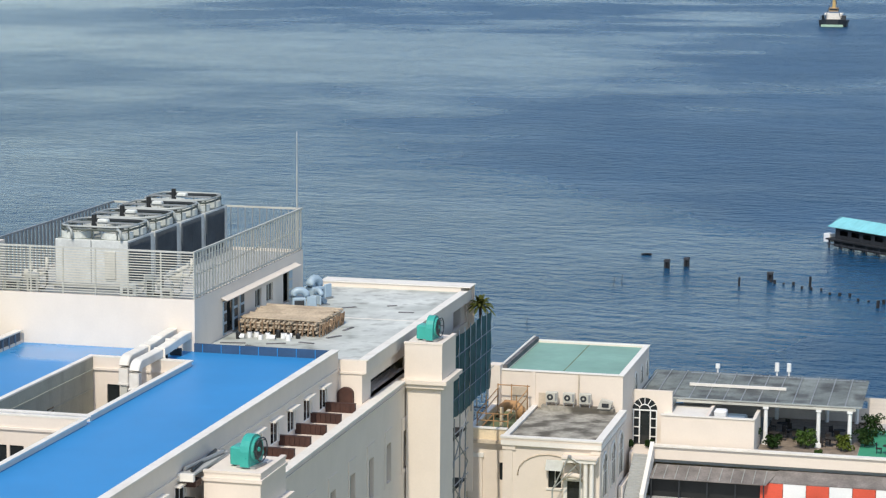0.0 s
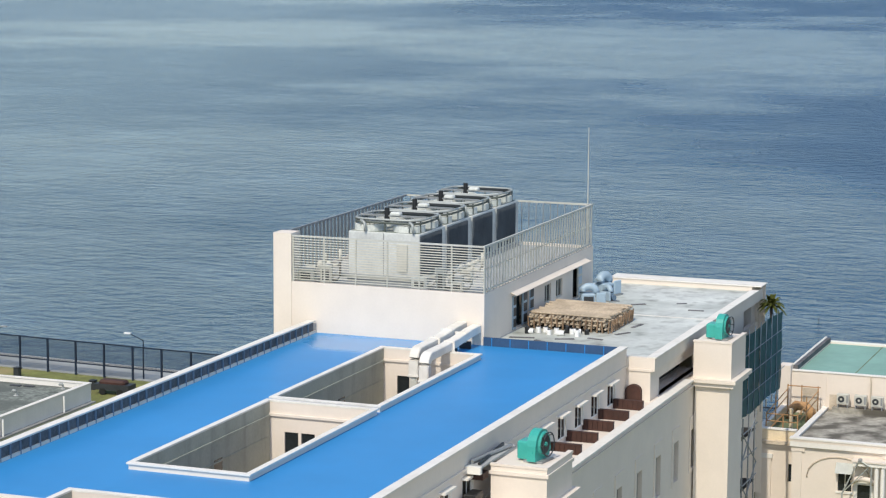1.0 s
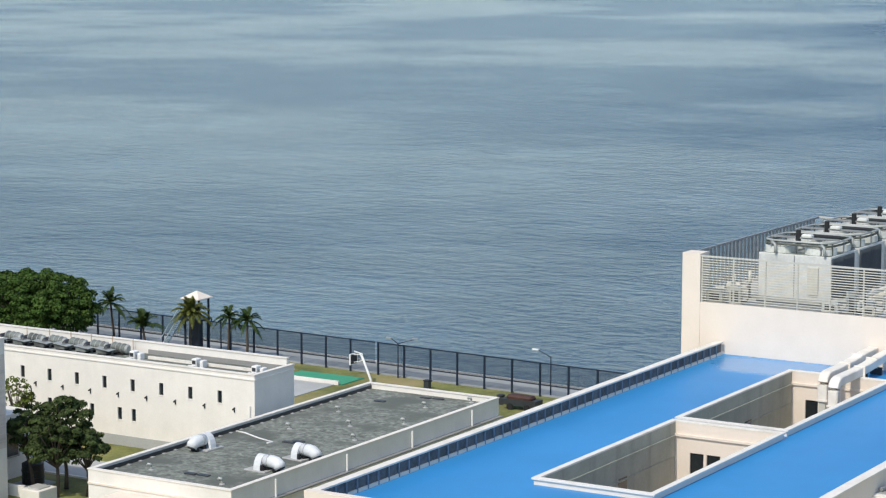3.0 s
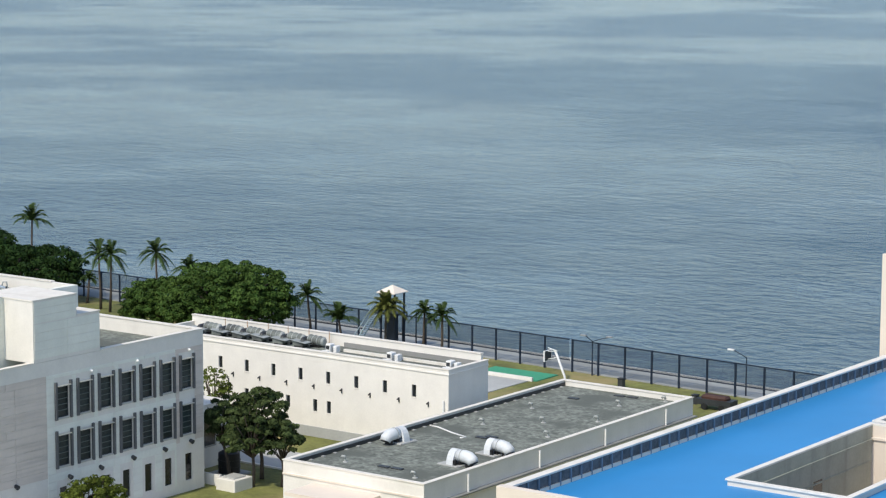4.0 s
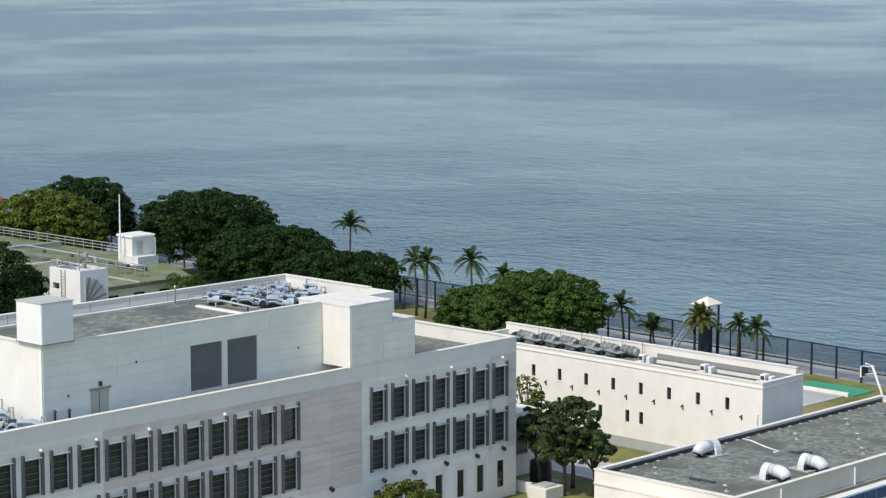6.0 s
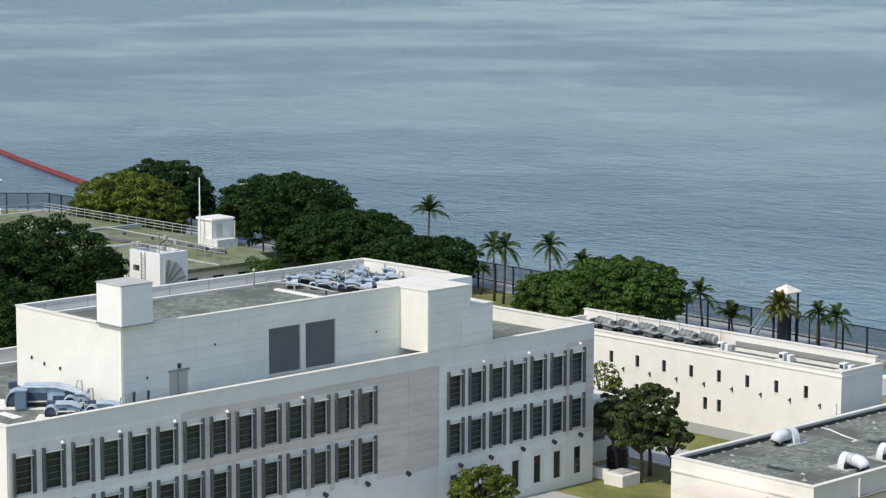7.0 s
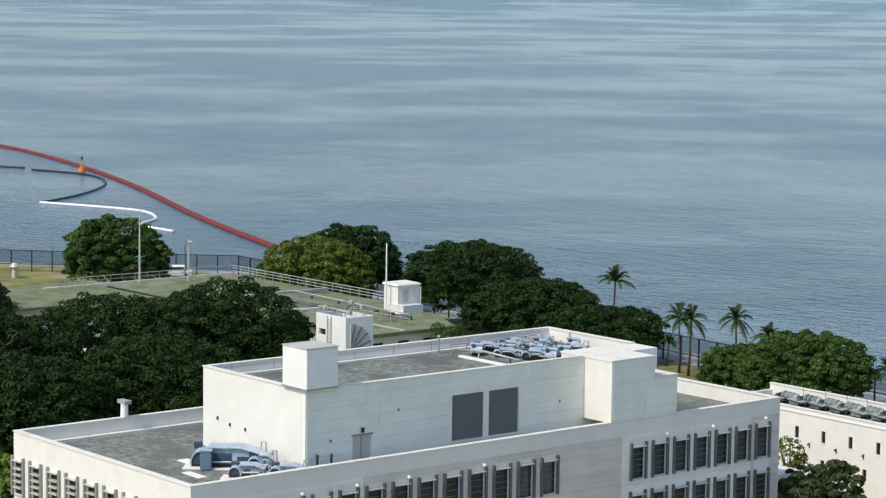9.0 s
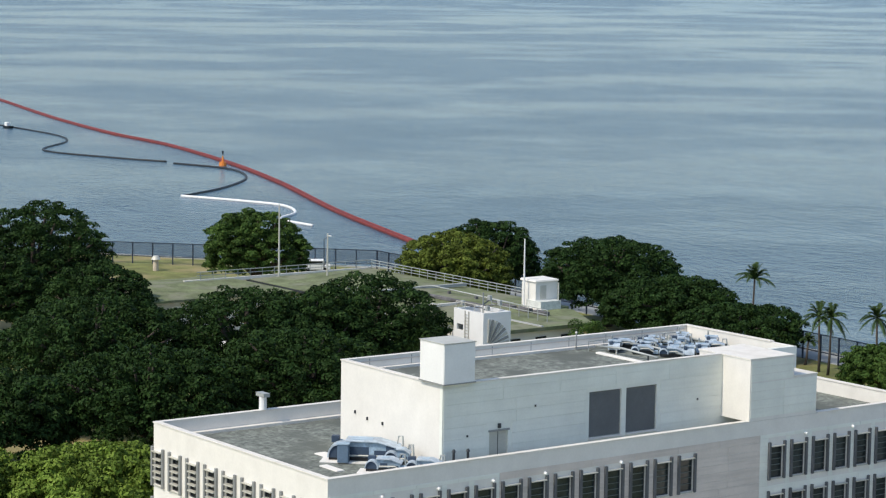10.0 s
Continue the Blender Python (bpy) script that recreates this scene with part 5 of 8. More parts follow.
# tables and chairs under the pergola
def table_set():
    t = thing("cafe_table", 0, 0, 0, "dark round cafe table on the terrace", "table", "cafe tables")
    for name, geo, m in (("tabletop", Geo().cyl((0, 0, 0.72), (0, 0, 0.76), 0.55, n=14), WOOD), ("stem", Geo().cyl((0, 0, 0.03), (0, 0, 0.72), 0.05, n=8), DARKMETAL), ("foot", Geo().cyl((0, 0, 0), (0, 0, 0.04), 0.3, n=10), DARKMETAL)):
        part(name, geo, m, t)
    c = thing("cafe_chair", 0, 0, 0, "dark wicker cafe chair on the terrace", "chair", "cafe chairs")
    part("seat", Geo().box(-0.24, -0.24, 0.42, 0.24, 0.24, 0.48), WOOD, c)
    part("backrest", Geo().box(-0.24, 0.2, 0.48, 0.24, 0.25, 0.95), WOOD, c)
    for sx in (-0.21, 0.17):
        for sy in (-0.21, 0.17):
            part("leg", Geo().box(sx, sy, 0, sx + 0.04, sy + 0.04, 0.42), DARKMETAL, c)
    return t, c


table0, chair0 = table_set()
spots = [(-18.6, 202.6), (-16.9, 204.0), (-18.2, 206.6), (-13.6, 201.6), (-13.0, 205.0), (-8.4, 199.6), (-6.0, 202.0), (-8.0, 204.6)]
for k, (x, y) in enumerate(spots):
    z = 5.96 if x > -11 else 5.9
    m = pose(x, y, z)
    (copy_thing(table0, m) if k else table0).matrix_basis = m
    for j in range(3):
        a = 120 * j + 35 * k
        cm = pose(x + 0.85 * math.cos(radians(a)), y + 0.85 * math.sin(radians(a)), z, 0, 0, a - 90)
        (copy_thing(chair0, cm) if k or j else chair0).matrix_basis = cm

# awning and coloured panels under the terrace
aw = part("lean_to_awning", Geo().poly([(-28.0, 195.0, 4.9), (-17.4, 195.0, 4.9), (-18.2, 192.2, 4.3), (-28.2, 192.2, 4.3), (-28.0, 195.0, 4.96), (-17.4, 195.0, 4.96), (-18.2, 192.2, 4.36), (-28.2, 192.2, 4.36)],
          (3, 2, 1, 0), (4, 5, 6, 7), (0, 1, 5, 4), (1, 2, 6, 5), (2, 3, 7, 6), (3, 0, 4, 7)), AWNING, terr, "dull brown lean-to awning with battens")
for k in range(11):
    x = -27.9 + k * 0.95
    part("batten", Geo().poly([(x, 194.8, 4.92), (x + 0.06, 194.8, 4.92), (x + 0.06, 192.25, 4.38), (x, 192.25, 4.38), (x, 194.8, 4.99), (x + 0.06, 194.8, 4.99), (x + 0.06, 192.25, 4.45), (x, 192.25, 4.45)],
         (3, 2, 1, 0), (4, 5, 6, 7), (0, 1, 5, 4), (1, 2, 6, 5), (2, 3, 7, 6), (3, 0, 4, 7)), GALV, aw)
part("flat_canopy", Geo().poly([(-18.1, 193.12, 4.33), (4.0, 193.12, 4.33), (4.0, 195.08, 4.95), (-17.38, 195.08, 4.95), (-18.1, 193.12, 4.4), (4.0, 193.12, 4.4), (4.0, 195.08, 5.02), (-17.38, 195.08, 5.02)],
     (3, 2, 1, 0), (4, 5, 6, 7), (0, 1, 5, 4), (1, 2, 6, 5), (2, 3, 7, 6), (3, 0, 4, 7)), AWNING, terr, "dull brown sloping canopy")
part("awning_backing", Geo().box(-28.4, 193.3, GZ, -17.3, 193.5, 4.3), PLASTIC_BLACK, terr)
part("yard_paving", Geo().box(-30.0, 178.0, GZ + 0.004, -8.0, 193.28, GZ + 0.03), PAVING, terr)
for k in range(5):
    part("awning_post", Geo().cyl((-28.0 + k * 2.4, 192.4, GZ), (-28.0 + k * 2.4, 192.4, 4.29), 0.06, n=6), DARKMETAL, terr)
for k in range(9):
    x = -18.75 + k * 1.94
    part("fascia_panel", Geo().box(x, 193.0, 2.6, x + 1.9, 193.1, 4.32), RED if k % 2 == 0 else WHITEPAINT, terr)
part("green_hedge_panel", Geo().box(-15.5, 192.2, GZ, -2.0, 192.6, 3.1), NETTING, terr)

# steps up to the arched gate
steps = thing("outdoor_steps", -29, 192, GZ, "cream concrete steps up to the arched gate", "steps")
for k in range(14):
    y = 189.6 + k * 0.36
    part("step", Geo().box(-29.9, y, GZ, -28.55, y + 0.358, 3.35 + k * 0.19), PAVING, steps)
part("landing", Geo().box(-30.3, 194.65, GZ, -28.42, 197.98, 5.9), CREAM, steps)
part("balustrade", Geo().poly([(-28.5, 189.2, 3.6), (-28.5, 194.9, 6.9), (-28.5, 194.9, 5.2), (-28.5, 189.2, 2.5), (-28.15, 189.2, 3.6), (-28.15, 194.9, 6.9), (-28.15, 194.9, 5.2), (-28.15, 189.2, 2.5)],
     (0, 1, 2, 3), (7, 6, 5, 4), (0, 4, 5, 1), (1, 5, 6, 2), (2, 6, 7, 3), (3, 7, 4, 0)), WHITE, steps)
part("side_wall", Geo().box(-30.3, 189.2, GZ, -29.95, 194.6, 4.2), CREAM, steps)

# arched gate: glazing bars
gate = part("arch_frame", Geo().tube([(-29.5 + 1.1 * math.cos(math.pi * k / 12), 198.1, 9.0 + 1.1 * math.sin(math.pi * k / 12)) for k in range(13)], 0.09, 6), WHITEPAINT, club, smooth=True)
part("arch_glass", Geo().poly([(-29.5 + 1.1 * math.cos(math.pi * k / 12), 197.99, 9.0 + 1.1 * math.sin(math.pi * k / 12)) for k in range(13)], tuple(range(13))), GLASS, gate)
part("arch_bar", Geo().tube([(-29.5 + 0.5 * math.cos(math.pi * k / 8), 197.95, 9.0 + 0.5 * math.sin(math.pi * k / 8)) for k in range(9)], 0.05, 6), WHITEPAINT, gate, smooth=True)
for k in (1, 2, 3, 4, 5):
    a = math.pi * k / 6
    part("arch_bar", Geo().cyl((-29.5 + 0.5 * math.cos(a), 197.95, 9.0 + 0.5 * math.sin(a)), (-29.5 + 1.1 * math.cos(a), 197.95, 9.0 + 1.1 * math.sin(a)), 0.04, n=5), WHITEPAINT, gate)
part("transom", Geo().box(-30.6, 197.94, 8.92, -28.4, 198.06, 9.04), WHITEPAINT, gate)
part("gate_side_glass", Geo().box(-30.6, 198.2, 5.95, -28.4, 198.24, 8.92), GLASS, gate)
for x in (-30.55, -30.0, -29.05, -28.5):
    part("gate_bar", Geo().box(x, 197.96, 5.95, x + 0.1, 198.06, 8.92), WHITEPAINT, gate)
for z in (6.6, 7.4, 8.2):
    for x0, x1 in ((-30.448, -30.002), (-28.948, -28.502)):
        part("gate_bar", Geo().box(x0, 197.97, z, x1, 198.05, z + 0.08), WHITEPAINT, gate)

# wall-side air conditioners on the stained roof
for x in (-36.6, -35.1, -33.7):
    u = thing("condenser_unit", x, 191.6, 10.3, "off-white split air-conditioner condenser on a stand", "air conditioner", "condensers on the stained roof")
    part("casing", Geo().cbox(x - 0.52, 191.4, 10.62, x + 0.52, 191.85, 11.5, 0.04), PALE, u)
    part("stand", Geo().box(x - 0.45, 191.42, 10.303, x - 0.37, 191.8, 10.62), GREYMETAL, u)
    part("stand", Geo().box(x + 0.37, 191.42, 10.303, x + 0.45, 191.8, 10.62), GREYMETAL, u)
    fan = part("fan_ring", Geo().cyl((x - 0.12, 191.398, 11.06), (x - 0.12, 191.36, 11.06), 0.36, 0.36, 16), PALE, u)
    part("fan_mouth", Geo().cyl((x - 0.12, 191.358, 11.06), (x - 0.12, 191.35, 11.06), 0.28, 0.28, 16), DARKMETAL, fan)
    part("fan_hub", Geo().cyl((x - 0.12, 191.349, 11.06), (x - 0.12, 191.33, 11.06), 0.1, 0.1, 10), PALE, fan)
    part("side_grille", Geo().box(x + 0.3, 191.385, 10.75, x + 0.46, 191.399, 11.4), GREYMETAL, u)
u = thing("fallen_cabinet", -31.9, 191.6, 10.3, "tilted off-white cabinet on the stained roof", "cabinet")
part("body", Geo().poly([(-32.6, 191.25, 10.305), (-31.5, 191.25, 10.305), (-31.3, 191.25, 10.9), (-32.3, 191.25, 11.1), (-32.6, 192.0, 10.305), (-31.5, 192.0, 10.305), (-31.3, 192.0, 10.9), (-32.3, 192.0, 11.1)],
     (0, 1, 2, 3), (7, 6, 5, 4), (0, 4, 5, 1), (1, 5, 6, 2), (2, 6, 7, 3), (3, 7, 4, 0)), PALE, u)
part("vent", Geo().box(-32.2, 191.22, 10.45, -31.6, 191.248, 10.8), DARKMETAL, u)
part("hall_door", Geo().box(-40.2, 192.32, 9.3, -38.9, 192.398, 11.6), CREAM_DIRTY, club)
part("hall_window", Geo().box(-37.9, 192.32, 9.9, -36.8, 192.398, 11.2), CREAM_DIRTY, club)
part("hall_pilaster", Geo().box(-38.5, 192.3, 9.65, -38.2, 192.398, 13.0), CREAM, club)
part("downpipe", Geo().cyl((-34.4, 192.3, 9.6), (-34.4, 192.3, 13.0), 0.07, n=6), CREAM_DIRTY, club)

# wing front: portico, window hood and corner quoins
port = part("door_canopy", Geo().box(-33.2, 178.7, 8.5, -30.5, 179.998, 8.8), WHITE, club, "white flat canopy on corner columns")
part("canopy_edge", Geo().box(-33.3, 178.6, 8.803, -30.4, 179.998, 8.92), CREAM, port)
for x in (-31.35, -30.85):
    part("canopy_column", Geo().cyl((x, 178.95, GZ), (x, 178.95, 8.49), 0.19, 0.17, 12), WHITE, port)
part("door", Geo().box(-33.0, 179.9, 3.0, -31.9, 179.985, 6.7), GLASS, port)
part("door_frame", Geo().wall("y", 179.86, 0.13, -33.3, -31.6, GZ, 7.05, [(-33.0, -31.9, 3.0, 6.7)]), WHITE, port)
part("door_hood", Geo().tube([(-33.3, 179.4, 7.0), (-33.0, 179.2, 7.3), (-32.45, 179.1, 7.42), (-31.9, 179.2, 7.3), (-31.6, 179.4, 7.0)], 0.22, 8), CREAM, port, smooth=True)
for a, b, r1 in (((-34.0, 178.8, 6.2), (-32.7, 178.6, 9.0), 0.06), ((-34.0, 178.8, 6.2), (-32.0, 178.7, 8.4), 0.05), ((-32.7, 178.6, 9.0), (-31.7, 178.6, 8.5), 0.07), ((-31.7, 178.6, 8.5), (-31.75, 178.6, GZ), 0.06), ((-34.0, 178.8, 6.2), (-34.05, 178.9, GZ), 0.07)):
    part("service_pipe", Geo().cyl(a, b, r1, n=6), GALV, port)
part("pipe_valve", Geo().cbox(-32.75, 178.5, 8.92, -32.45, 178.75, 9.15, 0.05), GREYMETAL, port)
part("window_hood", Geo().poly([(-34.75, 179.98, 8.35), (-33.35, 179.98, 8.35), (-33.35, 179.3, 7.6), (-34.75, 179.3, 7.6), (-34.75, 179.98, 7.6), (-33.35, 179.98, 7.6)], (0, 1, 2, 3), (3, 2, 5, 4), (0, 3, 4), (1, 5, 2)), GALV, club, "grey metal window hood")
for x0, x1 in ((-38.35, -37.55), (-31.0, -30.35)):
    part("pilaster", Geo().box(x0, 179.9, GZ, x1, 179.998, 8.99), CREAM, club)
# rusty frame on the west bay
rust = thing("rusty_pipe_frame", -40.3, 185, 9.2, "rusty pipe frame and curved tank on a weathered roof", "pipe frame")
for x, y in ((-41.3, 183.4), (-39.9, 183.4), (-38.7, 183.4), (-41.3, 186.8), (-38.7, 186.8), (-41.3, 191.4), (-40.1, 191.4), (-38.7, 191.4)):
    part("upright", Geo().cyl((x, y, 9.4), (x, y, 12.0 if y > 184 else 11.2), 0.055, n=6), RUST, rust)
for z in (10.5, 11.1):
    part("rail", Geo().cyl((-41.3, 183.4, z), (-38.7, 183.4, z), 0.05, n=6), RUST, rust)
    part("rail", Geo().cyl((-41.3, 183.4, z), (-41.3, 191.4, z + 0.5), 0.05, n=6), RUST, rust)
    part("rail", Geo().cyl((-38.7, 183.4, z), (-38.7, 191.4, z + 0.5), 0.05, n=6), RUST, rust)
part("rail", Geo().cyl((-41.3, 191.4, 11.9), (-38.5, 191.4, 11.9), 0.05, n=6), RUST, rust)
part("brace", Geo().cyl((-41.3, 183.4, 9.5), (-39.9, 183.4, 11.1), 0.05, n=6), RUST, rust)
part("tank", Geo().tube([(-40.7, 189.9, 9.4), (-40.65, 189.9, 10.1), (-40.2, 189.9, 10.55), (-39.4, 189.9, 10.5), (-38.95, 189.9, 10.1), (-38.9, 189.9, 9.4)], 0.42, 12), RUST, rust, smooth=True)
part("valve_post", Geo().cyl((-39.5, 184.6, 9.4), (-39.5, 184.6, 11.4), 0.16, n=10), BAYCREAM, rust)


# ---- trees ----
def leaf_material(name, a, b):
    m = bpy.data.materials.new(name)
    m.use_nodes = True
    t = m.node_tree
    p = t.nodes["Principled BSDF"]
    ge = t.nodes.new("ShaderNodeNewGeometry")
    mix = t.nodes.new("ShaderNodeMix")
    mix.data_type = "RGBA"
    mix.inputs[6].default_value, mix.inputs[7].default_value = (*a, 1), (*b, 1)
    t.links.new(ge.outputs["Random Per Island"], mix.inputs[0])
    no = t.nodes.new("ShaderNodeTexNoise")
    no.inputs["Scale"].default_value = 0.35
    t.links.new(ge.outputs["Position"], no.inputs["Vector"])
    mul = t.nodes.new("ShaderNodeMix")
    mul.data_type, mul.blend_type = "RGBA", "MULTIPLY"
    mul.inputs[0].default_value = 1.0
    t.links.new(mix.outputs[2], mul.inputs[6])
    bw = t.nodes.new("ShaderNodeMapRange")
    for k, v in (("From Min", 0.3), ("From Max", 0.7), ("To Min", 0.55), ("To Max", 1.1)):
        bw.inputs[k].default_value = v
    t.links.new(no.outputs["Fac"], bw.inputs["Value"])
    t.links.new(bw.outputs[0], mul.inputs[7])
    t.links.new(mul.outputs[2], p.inputs["Base Color"])
    p.inputs["Roughness"].default_value = 0.55
    p.inputs["Specular IOR Level"].default_value = 0.06
    return m


LEAF_DARK = leaf_material("dark_foliage", (0.013, 0.034, 0.009), (0.038, 0.074, 0.019))
LEAF_MID = leaf_material("green_foliage", (0.028, 0.066, 0.014), (0.088, 0.145, 0.034))
LEAF_YELLOW = leaf_material("olive_foliage", (0.075, 0.105, 0.016), (0.150, 0.190, 0.038))
LEAF_BRIGHT = leaf_material("sunlit_foliage", (0.085, 0.145, 0.02), (0.20, 0.28, 0.05))
LEAF_YARD = leaf_material("dull_yard_foliage", (0.026, 0.045, 0.016), (0.090, 0.122, 0.044))
LEAF_OLIVE = leaf_material("olive_palm_foliage", (0.045, 0.062, 0.014), (0.16, 0.17, 0.045))
LEAF_PALM = leaf_material("palm_foliage", (0.020, 0.046, 0.013), (0.070, 0.105, 0.032))


def leaf_mesh(name, lobes, count, size, seed, flat=0.5):
    """Many small folded leaves on the shells of the lobes (centre, radii)."""
    r = np.random.RandomState(seed)
    w = np.array([a[3] * a[4] for a in lobes])
    pick = r.choice(len(lobes), count, p=w / w.sum())
    lob = np.array(lobes)[pick]
    d = r.normal(size=(count, 3))
    d[:, 2] = np.abs(d[:, 2]) * 1.3 - 0.3
    d /= np.linalg.norm(d, axis=1, keepdims=True)
    shell = 1.0 - np.abs(r.normal(size=(count, 1))) * 0.2
    c = lob[:, :3] + d * lob[:, 3:6] * shell
    nrm = d + r.normal(size=(count, 3)) * flat * 0.8 + np.array([0, 0, 0.12])
    nrm /= np.linalg.norm(nrm, axis=1, keepdims=True)
    u = np.cross(nrm, r.normal(size=(count, 3)))
    u /= np.linalg.norm(u, axis=1, keepdims=True)
    v = np.cross(nrm, u)
    s = size * r.uniform(0.55, 1.3, (count, 1))
    a, b = c - u * s, c + u * s
    e, f = c + v * s * 0.55 + nrm * s * 0.2, c - v * s * 0.55 + nrm * s * 0.2
    pts = np.stack([a, f, b, e], 1).reshape(-1, 3)
    n = count
    me = bpy.data.meshes.new(name)
    me.vertices.add(4 * n)
    me.vertices.foreach_set("co", pts.astype(np.float32).ravel())
    tri = np.array([[0, 1, 2], [0, 2, 3]])
    idx = (np.arange(n)[:, None, None] * 4 + tri).ravel()
    me.loops.add(6 * n)
    me.loops.foreach_set("vertex_index", idx.astype(np.int32))
    me.polygons.add(2 * n)
    me.polygons.foreach_set("loop_start", (np.arange(2 * n) * 3).astype(np.int32))
    me.update(calc_edges=True)
    return me


def tree(x, y, radius, top, mat, seed, leaves=9000, squash=0.85, label="", clump=1.0, leaf=0.22, cover=1.0):
    """A broad tree: trunk, limbs and an uneven domed crown of separate leaf clumps. top is the crown's height above the sea;
    clump: the clumps' radius in metres; cover: how closely they stand."""
    r = random.Random(seed)
    h = top - GZ
    t = thing("broadleaf_tree", x, y, GZ, label, "tree", "trees of the compound")
    depth = min(h * 0.93, radius * squash * 2)
    base = top - depth
    mid = Vector((x + r.uniform(-0.5, 0.5), y + r.uniform(-0.5, 0.5), GZ + max(1.5, (base - GZ) + depth * 0.2)))
    bulges = [(r.uniform(0, 6.28), r.uniform(0.25, 0.95), r.uniform(0.6, 1.0)) for k in range(9)]
    lobes = []
    count = int(cover * 2.7 * (radius / clump) ** 2)
    for k in range(count):
        up = 1 - 1.35 * (k + 0.5) / count
        a = 2.39996 * k + r.uniform(-0.25, 0.25)
        flat = math.sqrt(max(0.0, 1 - up * up))
        swell = 0.84
        for b, lean, size in bulges:
            near = math.cos(a - b) * flat * lean + up * math.sqrt(1 - lean * lean)
            swell = max(swell, 0.84 + 0.24 * size * max(0.0, (near - 0.72) / 0.28))
        reach = swell * r.uniform(0.86, 1.0)
        rad = clump * r.uniform(0.65, 1.25)
        lobes.append((x + math.cos(a) * flat * radius * reach, y + math.sin(a) * flat * radius * reach, base + depth * 0.42 + depth * 0.56 * up * reach, rad, rad, rad * 0.55))
    lift = top - max(q[2] + q[5] for q in lobes)
    lobes = [(*q[:2], q[2] + lift, *q[3:]) for q in lobes]
    inner = []
    for k in range(max(8, count // 4)):
        q = lobes[(k * 4) % count]
        f = r.uniform(0.55, 0.8)
        cz = base + depth * 0.42 + lift
        inner.append((x + (q[0] - x) * f, y + (q[1] - y) * f, cz + (q[2] - cz) * f, q[3] * 1.7, q[4] * 1.7, q[5] * 1.9))
    trunk = Geo()
    trunk.tube([(x, y, GZ - 0.3), (x * 0.5 + mid.x * 0.5 + 0.15, y * 0.5 + mid.y * 0.5, (GZ + mid.z) / 2), mid], [radius * 0.075, radius * 0.055, radius * 0.05], 8)
    part("trunk", trunk, BARK, t, smooth=True)
    for k in range(0, count, max(1, count // 26)):
        c = Vector(lobes[k][:3])
        m = mid.lerp(c, 0.55) + Vector((0, 0, radius * 0.06))
        part("limb", Geo().tube([mid - Vector((0, 0, 0.3)), m, c], [radius * 0.035, radius * 0.02, radius * 0.008], 5), BARK, t, smooth=True)
    me = leaf_mesh("crown", lobes + inner, int(leaves * 1.7), leaf, seed)
    part("crown", me, mat, t)
    return t


BIG = "large dark-green broadleaf tree with a dense domed crown"
tree(-221, 151, 11.5, 18.0, LEAF_DARK, 11, 26000, label=BIG)
tree(-221, 134, 11.5, 17.0, LEAF_DARK, 12, 26000, label=BIG)
tree(-218.5, 142, 8.0, 17.3, LEAF_DARK, 41, 16000, label=BIG)
tree(-224, 117, 12.0, 17.0, LEAF_DARK, 13, 24000, label=BIG)
tree(-204, 131, 11.0, 15.0, LEAF_DARK, 24, 24000, label=BIG)
tree(-203, 112, 11.5, 15.0, LEAF_DARK, 14, 26000, label=BIG)
tree(-206, 96, 10.0, 14.0, LEAF_DARK, 25, 22000, label=BIG)
tree(-184, 96, 9.0, 9.8, LEAF_BRIGHT, 15, 24000, label="bright green broadleaf tree beside the office building")
tree(-252, 214, 11.5, 15.4, LEAF_DARK, 16, 30000, label="wide dark-green broadleaf tree beside the shore")
tree(-236, 212, 11.0, 12.0, LEAF_DARK, 17, 26000, label="wide dark-green broadleaf tree beside the shore")
tree(-222, 211, 9.5, 10.0, LEAF_DARK, 26, 20000, label="low spreading green tree beside the shore fence")
tree(-188.6, 203, 5.6, 9.6, LEAF_MID, 36, 15000, squash=0.7, clump=0.7, leaf=0.2, label="low bright green tree behind the long white building")
tree(-178.6, 203, 8.8, 12.3, LEAF_MID, 18, 30000, squash=0.7, clump=0.75, leaf=0.2, label="wide bright green tree behind the long white building")
tree(-269, 199, 10.0, 15.6, LEAF_YELLOW, 19, 26000, label="olive-green broadleaf tree behind the mossy roof")
tree(-275.6, 211, 8.5, 16.0, LEAF_DARK, 20, 20000, label="dark broadleaf tree behind the mossy roof")
tree(-303, 186, 9.0, 16.2, LEAF_MID, 21, 26000, squash=0.75, label="rounded green tree near the shore fence")
tree(-290, 142, 12.0, 20.5, LEAF_DARK, 22, 30000, squash=0.85, label="tall dark-green tree among other trees")
tree(-266, 140, 8.5, 15.0, LEAF_DARK, 27, 20000, squash=0.85, label="dark green tree beside the mossy roof")
tree(-250, 128, 9.0, 13.0, LEAF_DARK, 28, 18000, label=BIG)
tree(-279, 130, 9.5, 15.5, LEAF_DARK, 35, 22000, label=BIG)
tree(-192, 84, 9.0, 10.5, LEAF_BRIGHT, 34, 20000, label="bright green broadleaf tree beside the office building")
for k, (x, y, rr, top) in enumerate(((-133.9, 152.6, 2.5, 10.2), (-130.6, 151.8, 2.7, 10.0), (-131.9, 154.6, 2.9, 10.9), (-128.6, 153.4, 2.0, 8.6))):
    tree(x, y, rr, top, LEAF_YARD, 31 + 7 * k, 2700, squash=1.05, clump=0.55, leaf=0.2, cover=0.45, label="slender open-crowned tree in the yard")
tree(-130.0, 131.5, 2.9, 7.6, LEAF_YELLOW, 32, 5200, squash=0.9, clump=0.45, leaf=0.14, cover=0.8, label="small yellow-green tree in front of the office building")
